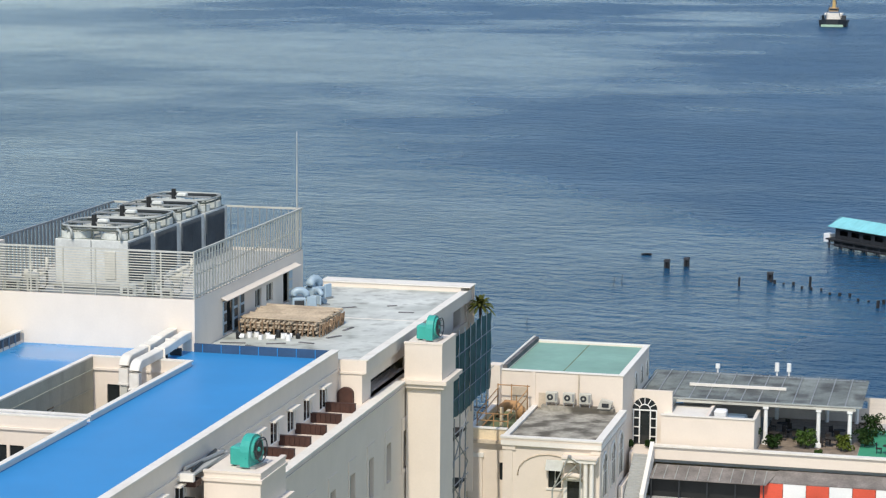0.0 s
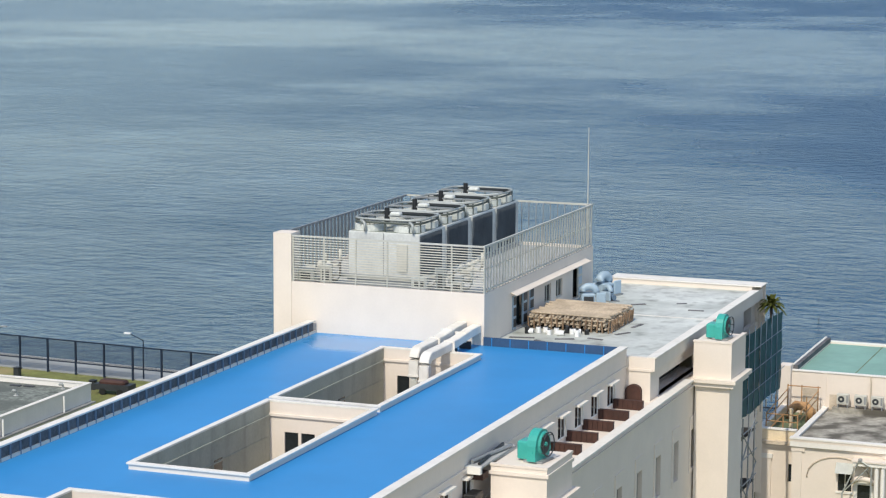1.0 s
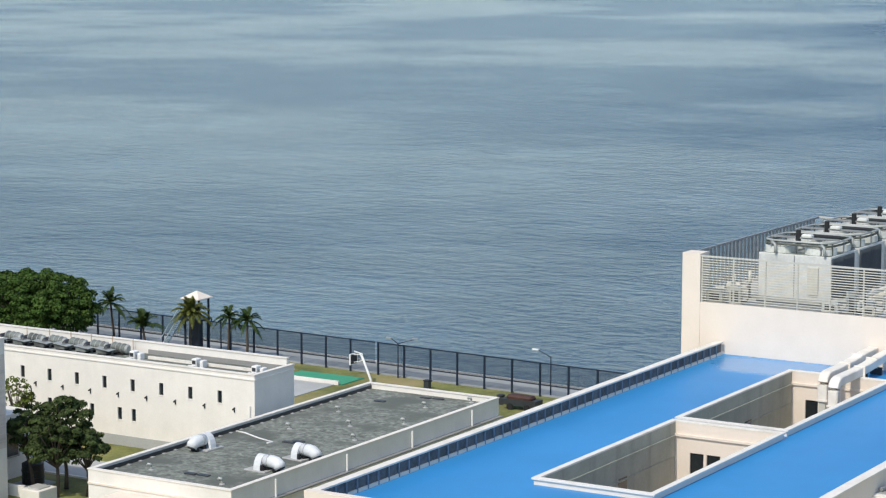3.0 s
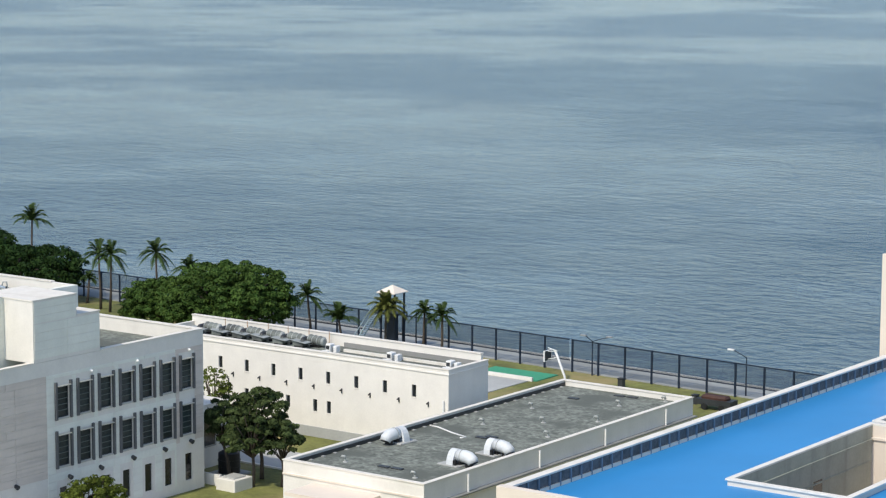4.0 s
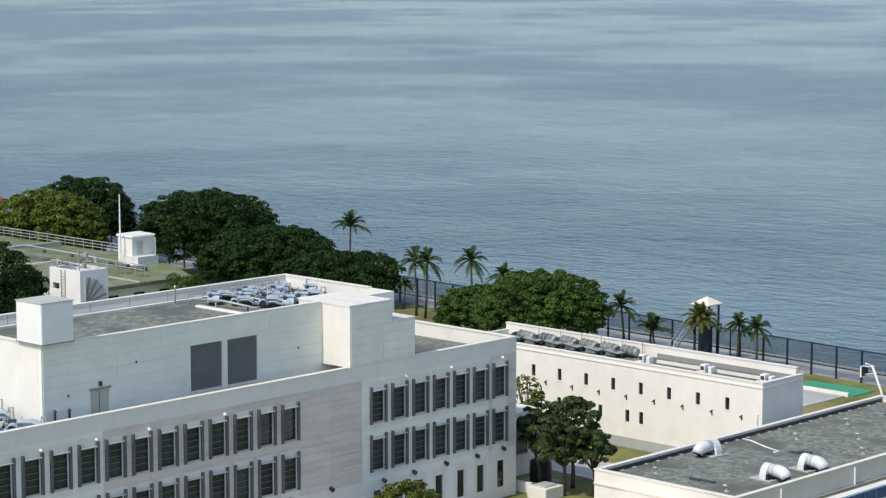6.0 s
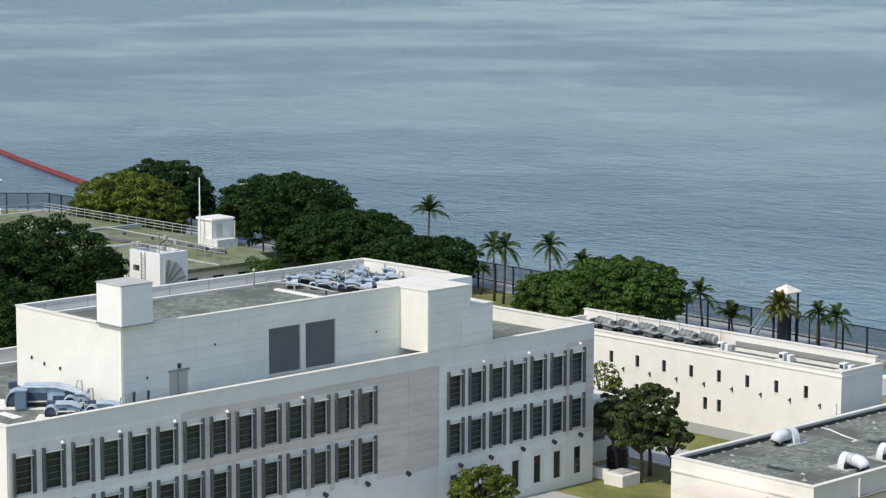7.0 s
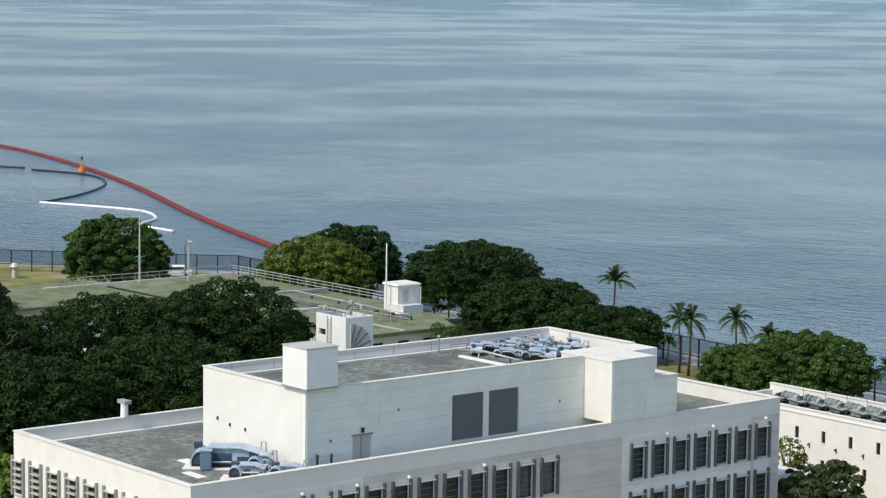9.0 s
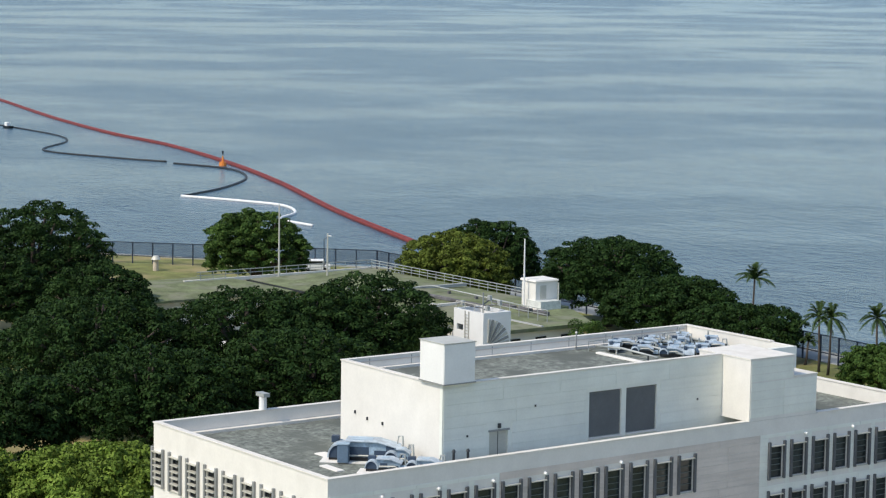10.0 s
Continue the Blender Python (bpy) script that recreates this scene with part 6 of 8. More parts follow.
tree(-147.0, 165.0, 2.6, 9.4, LEAF_YELLOW, 33, 1500, squash=1.2, clump=0.4, leaf=0.14, cover=0.5, label="thin yellowing tree against the long white building")


def palm(x, y, top, size, seed, lean=0.4, mat=None, low=-0.25, foot=GZ, fronds=22, name="coconut_palm", label="coconut palm with arching feathered fronds beside the shore", group="shore palms"):
    """A palm: leaning ringed trunk and arching feathered fronds; low is the lowest frond's rise in radians."""
    r = random.Random(seed)
    t = thing(name, x, y, foot, label, "palm", group)
    a = r.uniform(0, 6.28)
    hub = Vector((x, y, top - size * 0.72))
    base = Vector((x + math.cos(a) * lean, y + math.sin(a) * lean, foot - 0.2))
    part("trunk", Geo().tube([base, base.lerp(hub, 0.35) + Vector((0.08, 0, 0)), base.lerp(hub, 0.7), hub], [0.2, 0.15, 0.13, 0.12], 8), BARK, t, smooth=True)
    for k in range(fronds):
        az = 2.39996 * k + r.uniform(-0.3, 0.3)
        long_f = size * r.uniform(0.95, 1.2)
        up = low + (1.4 - low) * ((k * 7) % fronds) / (fronds - 1) + r.uniform(-0.12, 0.12)
        out = Vector((math.cos(az), math.sin(az), 0))
        f = Geo()
        spine = []
        for j in range(15):
            q = j / 14
            spine.append(hub + out * (long_f * q * math.cos(up)) + Vector((0, 0, long_f * (math.sin(up) * q - (0.22 + 0.4 * abs(math.cos(up))) * q ** 2.8))))
        f.tube(spine, [0.035 - 0.002 * j for j in range(15)], 4)
        for j in range(1, 14):
            p0, p1 = spine[j], spine[j + 1]
            d = (p1 - p0).normalized()
            w = d.cross(Vector((0, 0, 1))).normalized()
            for m in (0.0, 0.34, 0.67):
                c = p0.lerp(p1, m)
                long = size * 0.3 * math.sin(math.pi * min(0.95, (j + m + 1.5) / 16))
                for s in (-1, 1):
                    tip = c + w * s * long * 0.6 + d * long * 0.6 - Vector((0, 0, long * r.uniform(0.1, 0.5)))
                    f.poly([c - d * 0.02, c + d * 0.1, tip], (0, 1, 2))
        part("frond", f, mat or LEAF_PALM, t, weld=False)
    return t


for k, (x, y, top, size, low) in enumerate(((-207.6, 211.6, 11.6, 2.5, -0.4), (-205.0, 211.2, 11.8, 2.5, -0.4), (-200.2, 214.3, 12.1, 2.5, -0.4), (-193.9, 213.6, 10.5, 2.4, 0.0), (-156.1, 212.0, 8.9, 2.0, -0.3), (-153.7, 212.2, 8.8, 2.1, -0.3),
                                             (-173.5, 212.0, 9.3, 2.3, -0.2), (-167.6, 210.6, 7.4, 2.7, 0.5), (-223.3, 215.2, 14.6, 3.0, 0.25), (-212.5, 214.8, 6.8, 1.6, 0.2), (-249.0, 139.0, 11.0, 2.6, -0.3), (-256.0, 131.0, 9.5, 2.6, -0.3))):
    palm(x, y, top, size, 60 + k, low=low)
palm(-159.3, 208.9, 9.9, 2.5, 68, mat=LEAF_OLIVE, low=-0.1, fronds=40, label="bushy olive-green palm beside the lookout hut")
palm(-40.4, 180.2, 21.5, 1.15, 120, lean=0.05, mat=LEAF_OLIVE, low=0.0, foot=19.4, fronds=34, name="potted_palm", label="yellow-green potted palm at the edge of the roof", group="")


def shrub(x, y, z, r0, mat, seed, label, n=500):
    r = random.Random(seed)
    lobes = []
    for k in range(14):
        q = r0 * r.uniform(0.15, 0.62)
        lobes.append((x + math.cos(2.4 * k) * q, y + math.sin(2.4 * k) * q, z + r0 * (0.25 + 0.95 * k / 14), r0 * 0.34, r0 * 0.34, r0 * 0.3))
    t = thing("shrub", x, y, z, label, "shrub")
    part("stem", Geo().cyl((x, y, z), (x, y, z + r0 * 0.7), 0.06, 0.03, 6), BARK, t)
    part("foliage", leaf_mesh("foliage", lobes, int(n * 1.6), 0.13, seed), mat, t)


for k, (x, y, z, r0) in enumerate(((-20.6, 199.9, 5.9, 1.9), (-18.4, 199.3, 5.9, 1.2), (-15.6, 200.2, 5.9, 1.6), (-12.3, 200.0, 5.9, 1.4), (-10.6, 202.0, 5.9, 1.7), (-10.2, 206.5, 5.9, 2.0), (-7.0, 197.2, 5.96, 0.8), (-4.6, 197.4, 5.96, 0.8),
                                   (-30.6, 196.6, 5.9, 0.6), (-28.75, 196.6, 5.9, 0.7), (-14.2, 197.2, 5.9, 0.6), (-8.2, 208.2, 5.96, 1.2))):
    shrub(x, y, z, r0 * 0.78, (LEAF_DARK, LEAF_DARK, LEAF_MID, LEAF_YELLOW)[k % 4], 90 + k, "potted green shrub on the terrace")
shrub(-191.0, 211.5, GZ, 1.4, LEAF_DARK, 121, "low dark shrub near the shore fence", 900)
shrub(-216.0, 180.5, GZ + 4, 3.0, LEAF_MID, 122, "green shrub against the mossy-roofed building", 2500)


# ---- plant on the cream building ----
for i in range(4):
    y0 = 151.9 + 5.45 * i
    y1 = y0 + 5.3
    ch = thing("roof_chiller", -62.3, y0 + 2.6, 25.3, "large pale grey air-cooled chiller with fan cowls", "chiller", "roof chillers")
    part("base_frame", Geo().box(-65.2, y0, 25.302, -59.4, y1, 25.6), GREYMETAL, ch)
    part("cabinet", Geo().cbox(-65.1, y0 + 0.05, 25.6, -59.6, y1 - 0.05, 28.95, 0.05), CHILLER, ch)
    for a, b in ((y0 + 0.08, y0 + 2.2), (y0 + 2.24, y1 - 1.0)):
        coil = part("coil_panel", Geo().box(-59.598, a, 25.75, -59.52, b, 28.8), COIL, ch, "dark finned coil panel")
        fins = Geo()
        for k in range(10):
            q = a + 0.06 + k * (b - a - 0.12) / 9
            fins.box(-59.518, q - 0.015, 25.78, -59.48, q + 0.015, 28.77)
        part("coil_fin_pack", fins, COIL, coil, kind="stuff")
    part("fan_plate", Geo().box(-65.0, y0 + 0.15, 28.952, -59.75, y1 - 0.15, 28.97), FANPLATE, ch, "dark greenish fan plate")
    part("panel_seam", Geo().box(-62.4, y0 + 0.02, 25.7, -62.33, y0 + 0.048, 28.9), GREYMETAL, ch)
    part("control_box", Geo().cbox(-61.3, y0 - 0.12, 26.2, -60.5, y0 + 0.045, 28.2, 0.03), PALE, ch)
    for fx in (-63.9, -60.9):
        for fy in (y0 + 1.35, y0 + 3.95):
            cowl = part("fan_cowl", Geo().ring((fx, fy), 1.02, 1.15, 28.972, 29.42, 20), VENTWHITE, ch, "round metal fan cowl")
            gd = Geo()
            for k in range(6):
                a = math.pi * k / 6
                gd.box(fx - 0.02, fy - 0.02, 29.24, fx + 0.02, fy + 0.02, 29.28)
                gd.cyl((fx - math.cos(a) * 1.05, fy - math.sin(a) * 1.05, 29.26), (fx + math.cos(a) * 1.05, fy + math.sin(a) * 1.05, 29.26), 0.018, n=5)
            part("fan_guard", gd, PLANTDARK, cowl, kind="stuff")
            part("fan_hub", Geo().cyl((fx, fy, 28.975), (fx, fy, 29.2), 0.3, n=10), DARKMETAL, cowl)
    loop = []
    for k in range(25):
        a = 2 * math.pi * k / 24
        cx, cy = math.cos(a), math.sin(a)
        loop.append((-62.35 + math.copysign(abs(cx) ** 0.45, cx) * 2.65, (y0 + y1) / 2 + math.copysign(abs(cy) ** 0.45, cy) * 2.4, 29.85))
    rail = part("header_pipe", Geo().tube(loop, 0.08, 8), GALV, ch, "pipe loop over the fans", smooth=True)
    part("lower_header_pipe", Geo().tube([(p[0], p[1], 29.62) for p in loop], 0.08, 8), PLANTDARK, rail, smooth=True)
    for k in range(0, 24, 2):
        part("pipe_stand", Geo().cyl((loop[k][0], loop[k][1], 28.95), (loop[k][0], loop[k][1], 29.85), 0.06, n=6), PLANTDARK if k % 4 else GALV, rail)
    m = part("fan_motor", Geo().cyl((-62.9, y0 + 2.0, 29.3), (-62.9, y0 + 2.0, 30.5), 0.2, 0.18, 10), PLASTIC_BLACK, ch)
    part("motor_box", Geo().cbox(-62.6, y0 + 1.75, 29.98, -61.8, y0 + 2.3, 30.2, 0.08), VENTWHITE, m, "white motor box")
    part("motor_bridge", Geo().box(-64.9, y0 + 1.9, 29.86, -59.8, y0 + 2.1, 29.98), GREYMETAL, m)
    for q in (0.5, 4.8):
        part("motor_bridge", Geo().box(-64.6, y0 + q, 29.7, -60.1, y0 + q + 0.12, 29.84), DARKMETAL, m)
    for q in (-64.2, -60.5):
        part("upright_pipe", Geo().tube([(q, y0 + 0.35, 28.98), (q, y0 + 0.3, 29.5), (q + 0.15, y0 + 0.1, 29.75), (q + 0.4, y0 - 0.05, 29.6), (q + 0.45, y0 - 0.08, 29.0)], 0.1, 8), GALV, rail, smooth=True)

for x, dy in ((-68.0, 151.6), (-67.9, 154.2), (-56.6, 151.4), (-57.6, 156.3)):
    u = thing("plant_pump", x, dy, 25.3, "small pale pump set on the plant deck", "pump")
    part("skid", Geo().box(x - 0.7, dy - 0.5, 25.302, x + 0.7, dy + 0.5, 25.45), PAVING, u)
    part("casing", Geo().cyl((x - 0.5, dy, 25.95), (x + 0.5, dy, 25.95), 0.35, n=12), PALE, u)
    part("pipe", Geo().tube([(x + 0.5, dy, 25.95), (x + 1.0, dy, 25.95), (x + 1.2, dy, 26.3), (x + 1.2, dy, 27.2)], 0.13, 8), PALE, u, smooth=True)
single("plant_pipe", Geo().tube([(-68.6, 150.6, 25.9), (-60.0, 150.6, 25.9), (-57.0, 150.6, 26.4), (-54.6, 150.7, 27.6)], 0.16, 8), PALE, "long pale pipe on the plant deck", "pipe", smooth=True)
for k, (x, y, w, d, h) in enumerate(((-67.6, 150.2, 1.3, 0.5, 0.9), (-66.0, 150.1, 0.9, 0.4, 1.3), (-58.9, 150.3, 1.2, 0.5, 0.8), (-57.2, 150.0, 0.6, 0.4, 1.6), (-56.0, 150.1, 0.9, 0.4, 0.7))):
    u = thing("pump_cabinet", x, y, 25.3, "pale pump cabinet with pipes on the plant deck", "cabinet", "plant deck cabinets")
    part("cabinet", Geo().cbox(x - w / 2, y - d / 2, 25.4, x + w / 2, y + d / 2, 25.4 + h, 0.05), (GALV, PALE, VENTWHITE)[k % 3], u)
    part("plinth", Geo().box(x - w / 2 - 0.1, y - d / 2 - 0.05, 25.302, x + w / 2 + 0.1, y + d / 2 + 0.05, 25.4), PAVING, u)
    part("pipe", Geo().tube([(x + w / 2, y, 25.6), (x + w / 2 + 0.4, y, 25.65), (x + w / 2 + 0.6, y, 25.9), (x + w / 2 + 0.6, y, 26.9)], 0.09, 8), DARKMETAL if k % 2 else GALV, u, smooth=True)
    part("panel", Geo().box(x - w * 0.3, y - d / 2 - 0.012, 25.5, x + w * 0.3, y - d / 2 - 0.002, 25.3 + h * 0.8), DARKMETAL, u)
ant = thing("antenna_mast", -54.0, 174.1, 25.5, "thin white antenna mast", "antenna")
part("mast", Geo().cyl((-54.0, 174.1, 25.51), (-54.0, 174.1, 32.2), 0.045, 0.035, 8), PALE, ant)
part("whip", Geo().cyl((-54.0, 174.1, 32.2), (-54.0, 174.1, 34.9), 0.03, 0.02, 6), PALE, ant)

# white boxed ducts that bend down into the light well
def trunking(path, half, deep):
    """A boxed duct along a path in an upright plane; half: half its width, deep: half its depth."""
    g1 = Geo()
    pts = [Vector(p) for p in path]
    out, n = [], len(pts)
    for k, c in enumerate(pts):
        d = (pts[min(k + 1, n - 1)] - pts[max(k - 1, 0)]).normalized()
        side = Vector((d.y, -d.x, 0)).normalized() if abs(d.z) < 0.98 else Vector((1, 0, 0))
        up = side.cross(d).normalized()
        for a, b in ((-1, -0.8), (-0.8, -1), (0.8, -1), (1, -0.8), (1, 0.8), (0.8, 1), (-0.8, 1), (-1, 0.8)):
            out.append(c + side * half * a + up * deep * b)
    faces = [(8 * k + i, 8 * k + (i + 1) % 8, 8 * k + 8 + (i + 1) % 8, 8 * k + 8 + i) for k in range(n - 1) for i in range(8)]
    return g1.poly(out, *faces, tuple(range(7, -1, -1)), tuple(range(8 * n - 8, 8 * n)))


for x, y, z in ((-55.55, 140.9, 22.75), (-54.5, 140.1, 22.6)):
    d = thing("air_duct", x, y, 22.0, "white painted air duct bending down into the light well", "duct", "white air ducts")
    bend = [(x, y + 0.55 - 0.62 * math.sin(math.pi * k / 12), z - 0.55 + 0.55 * math.cos(math.pi * k / 12)) for k in range(7)]
    path = [(x + 0.35, 148.95, z + 0.45), (x + 0.3, 147.4, z + 0.4), (x + 0.1, 145.4, z + 0.12), (x, 143.4, z)] + bend + [(x, y - 0.07, z - 1.15), (x, y - 0.07, z - 1.6)]
    part("duct", trunking(path, 0.34, 0.3), CAP, d)
    part("duct_stub", Geo().box(x - 0.24, y - 0.3, 18.0, x + 0.24, y + 0.16, z - 1.602), PALE, d)
    part("duct_collar", Geo().box(x - 0.38, y - 0.42, z - 1.64, x + 0.38, y + 0.28, z - 1.52), CAP, d)
    for q, dz in ((146.4, 0.28), (144.2, 0.05)):
        part("flange", Geo().box(x - 0.28, q, z + dz - 0.36, x + 0.52, q + 0.08, z + dz + 0.36), CAP, d)
    for q in (144.6, 147.3):
        part("support", Geo().box(x - 0.3, q, BR + 0.003, x + 0.5, q + 0.25, z - 0.2), DARKMETAL, d)


def blower(x, y, z, s, mat, label, turn=0.0):
    """A centrifugal blower: snail housing, outlet, motor and skid."""
    b = thing("centrifugal_blower", x, y, z, label, "blower")
    g1 = Geo().box(-0.75, -0.6, 0.0, 0.75, 0.6, 0.12)
    prof = [(1.0 * math.cos(a) * (0.82 + 0.05 * k / 3), 1.0 * math.sin(a) * (0.82 + 0.05 * k / 3)) for k, a in enumerate([math.pi * 2 * j / 18 for j in range(18)])]
    n = len(prof)
    g2 = Geo().poly([(p, -0.28, 1.0 + q) for p, q in prof] + [(p, 0.28, 1.0 + q) for p, q in prof], tuple(range(n)), tuple(range(2 * n - 1, n - 1, -1)), *[(i, n + i, n + (i + 1) % n, (i + 1) % n) for i in range(n)])
    g3 = Geo().box(-0.98, -0.27, 0.12, -0.2, 0.27, 1.0)
    g4 = Geo().cyl((0.05, -0.28, 1.0), (0.05, -0.4, 1.0), 0.74, 0.66, 18)
    g4b = Geo().cyl((0.05, -0.402, 1.0), (0.05, -0.41, 1.0), 0.56, 0.56, 18)
    g5 = Geo().cbox(-0.55, 0.285, 0.12, 0.6, 1.15, 1.15, 0.1)
    g6 = Geo().tube([(0.05 + 0.7 * math.cos(2 * math.pi * j / 20), -0.62, 1.0 + 0.7 * math.sin(2 * math.pi * j / 20)) for j in range(21)], 0.04, 6)
    for j in range(8):
        a = math.pi * j / 4
        g6.cyl((0.05 + 0.62 * math.cos(a), -0.4, 1.0 + 0.62 * math.sin(a)), (0.05 + 0.7 * math.cos(a), -0.62, 1.0 + 0.7 * math.sin(a)), 0.03, n=5)
    g7 = Geo().cyl((0.05, -0.41, 1.0), (0.05, -0.5, 1.0), 0.14, 0.12, 10)
    for name, geo, m in (("skid", g1, GREYMETAL), ("housing", g2, mat), ("outlet", g3, mat), ("inlet_cone", g4, mat), ("inlet_mouth", g4b, DARKMETAL), ("motor_housing", g5, mat), ("inlet_guard", g6, DARKMETAL), ("shaft_cap", g7, mat)):
        o = part(name, geo, m, b)
        o.matrix_parent_inverse = Matrix()
    b.matrix_basis = pose(x, y, z, 0, 0, turn) @ Matrix.Scale(s, 4)
    return b


blower(-40.2, 121.0, 21.21, 0.98, TEAL, "teal painted centrifugal blower on a rooftop pier", 82)
blower(-39.1, 158.9, 21.71, 0.95, TEAL, "teal painted centrifugal blower on a rooftop pier", 86)


def supply_fan(x, y, z, s, turn):
    """A boxed fan with a bent hood over it."""
    b = thing("terrace_supply_fan", x, y, z, "pale blue boxed fan with a bent hood on the terrace", "fan unit", "terrace fan units")
    hoop = [(-0.3 + 0.6 * math.cos(a), 0, 1.0 + 0.55 * math.sin(a)) for a in [math.pi * j / 8 for j in range(9)]]
    for name, geo, m in (("skid", Geo().box(-1.1, -0.65, 0.0, 1.1, 0.65, 0.14), GREYMETAL), ("cabinet", Geo().cbox(-0.95, -0.55, 0.14, 0.15, 0.55, 1.0, 0.06), LIGHTBLUE),
                         ("hood", Geo().tube(hoop, [0.28, 0.29, 0.3, 0.3, 0.3, 0.3, 0.3, 0.29, 0.28], 10), LIGHTBLUE), ("motor", Geo().cyl((0.3, 0, 0.5), (1.05, 0, 0.5), 0.3, 0.28, 12), BLUEGREY),
                         ("belt_guard", Geo().cbox(0.2, -0.6, 0.16, 1.0, -0.42, 1.1, 0.05), LIGHTBLUE), ("grille", Geo().box(-0.8, -0.57, 0.3, 0.0, -0.552, 0.8), DARKMETAL), ("hood_mouth", Geo().cyl((0.3, 0, 1.0), (0.3, 0, 0.96), 0.24, 0.24, 12), DARKMETAL)):
        o = part(name, geo, m, b, smooth=name == "hood")
        o.matrix_parent_inverse = Matrix()
    b.matrix_basis = pose(x, y, z, 0, 0, turn) @ Matrix.Scale(s, 4)


supply_fan(-51.6, 168.0, 21.85, 0.95, 25)
supply_fan(-51.9, 172.6, 21.85, 1.1, 70)
supply_fan(-51.0, 170.4, 21.85, 0.7, -40)

# brown boards standing across the ledge
for k in range(6):
    y = 145.9 - 3.42 * k
    b = thing("brown_ledge_screen", -42, y, 18.9, "dark brown boarded screen standing on the ledge", "screen", "ledge screens")
    x0 = -43.28
    for j in range(6):
        part("board", Geo().box(x0 + j * 0.345, y, 18.902, x0 + j * 0.345 + 0.325, y + 0.3, 19.5), BROWN, b)
    part("top_board", Geo().box(x0 - 0.01, y - 0.01, 19.502, x0 + 2.06, y + 0.32, 19.55), BROWN, b)
arch_g = Geo()
ap = [(-43.25, 18.95), (-42.15, 18.95)] + [(-42.7 + 0.55 * math.cos(math.pi * k / 10), 19.6 + 0.45 * math.sin(math.pi * k / 10)) for k in range(11)]
n = len(ap)
arch_g.poly([(x, 148.6, z) for x, z in ap] + [(x, 148.98, z) for x, z in ap], tuple(range(n)), tuple(range(2 * n - 1, n - 1, -1)), *[(i, (i + 1) % n, n + (i + 1) % n, n + i) for i in range(n)])
part("brown_arched_hatch", arch_g, BROWN, bluehouse, "dark brown arched hatch")

# stacked bamboo on the terrace
pile = thing("bamboo_stack", -50, 160, 21.85, "heap of dry bamboo poles stacked on the terrace", "bamboo")
rng = random.Random(8)
BROWNBAMBOO = material("aged_bamboo", (0.24, 0.16, 0.10), 0.85, spread=0.35)
pole_me = Geo().cyl((0, -3.1, 0), (0, 3.1, 0), 0.085, 0.07, 7).mesh("pole")
pole_me.materials.append(BAMBOO)
short_me = Geo().cyl((-2.9, 0, 0), (2.9, 0, 0), 0.08, 0.07, 7).mesh("pole")
short_me.materials.append(BAMBOO)
for k in range(12):
    part("bearer", Geo().box(-53.0 + k * 0.5, 157.0, 21.853, -52.85 + k * 0.5, 163.0, 22.03), WOOD, pile)
for layer in range(6):
    for k in range(21):
        o = new("pole", pole_me if layer % 2 == 0 else short_me)
        o.parent = pile
        o.matrix_parent_inverse = world_place(pile).inverted()
        off = -2.9 + k * 0.285 + rng.uniform(-0.07, 0.07)
        o.matrix_basis = pose(-50.0 + (off if layer % 2 == 0 else rng.uniform(-0.3, 0.3)), 160.0 + (rng.uniform(-0.3, 0.3) if layer % 2 == 0 else off), 22.15 + layer * 0.165, 0, rng.uniform(-1, 1), rng.uniform(-3, 3))
for k in range(15):
    x = -53.0 + k * 0.43
    part("side_stake", Geo().cyl((x, 156.86 + rng.uniform(-0.05, 0.05), 21.86), (x + rng.uniform(-0.1, 0.1), 156.8, 22.75 + rng.uniform(-0.1, 0.15)), 0.07, 0.06, 6), BROWNBAMBOO, pile)
for k in range(12):
    y = 157.2 + k * 0.5
    part("side_stake", Geo().cyl((-46.86 + rng.uniform(-0.05, 0.05), y, 21.86), (-46.8, y + rng.uniform(-0.1, 0.1), 22.75 + rng.uniform(-0.1, 0.15)), 0.07, 0.06, 6), BROWNBAMBOO, pile)
for k in range(13):
    x, y = -52.4 + k * 0.34 + rng.uniform(-0.1, 0.1), 155.4 + rng.uniform(-0.8, 0.7)
    u = thing("white_canister", x, y, 21.85, "white plastic canister on the terrace", "canister", "terrace canisters")
    h = rng.uniform(0.25, 0.5)
    if k % 3 == 1:
        part("drum", Geo().cyl((x - h / 2, y, 22.04), (x + h / 2, y + 0.1, 22.04), 0.18, 0.18, 10), WHITEPAINT, u)
        part("lid", Geo().cyl((x + h / 2, y + 0.1, 22.04), (x + h / 2 + 0.06, y + 0.11, 22.04), 0.12, 0.1, 10), DARKMETAL, u)
    else:
        part("drum", Geo().cyl((x, y, 21.853), (x, y, 21.85 + h), 0.17, 0.17, 10), WHITEPAINT if k % 4 else PLASTIC_BLACK, u)
        part("lid", Geo().cyl((x, y, 21.85 + h), (x, y, 21.92 + h), 0.12, 0.1, 10), DARKMETAL, u)
debris = [(-52.2, 153.0, 0.9, 12), (-50.6, 152.2, 0.5, -30), (-49.2, 153.6, 0.7, 25), (-47.2, 154.4, 0.6, -12), (-46.0, 157.2, 0.7, 60), (-45.9, 160.6, 0.8, 80), (-50.6, 166.9, 0.8, 20), (-49.4, 168.2, 0.9, -25), (-48.4, 169.6, 0.6, 40), (-43.6, 168.6, 0.6, 5), (-45.4, 171.2, 0.4, 30)]
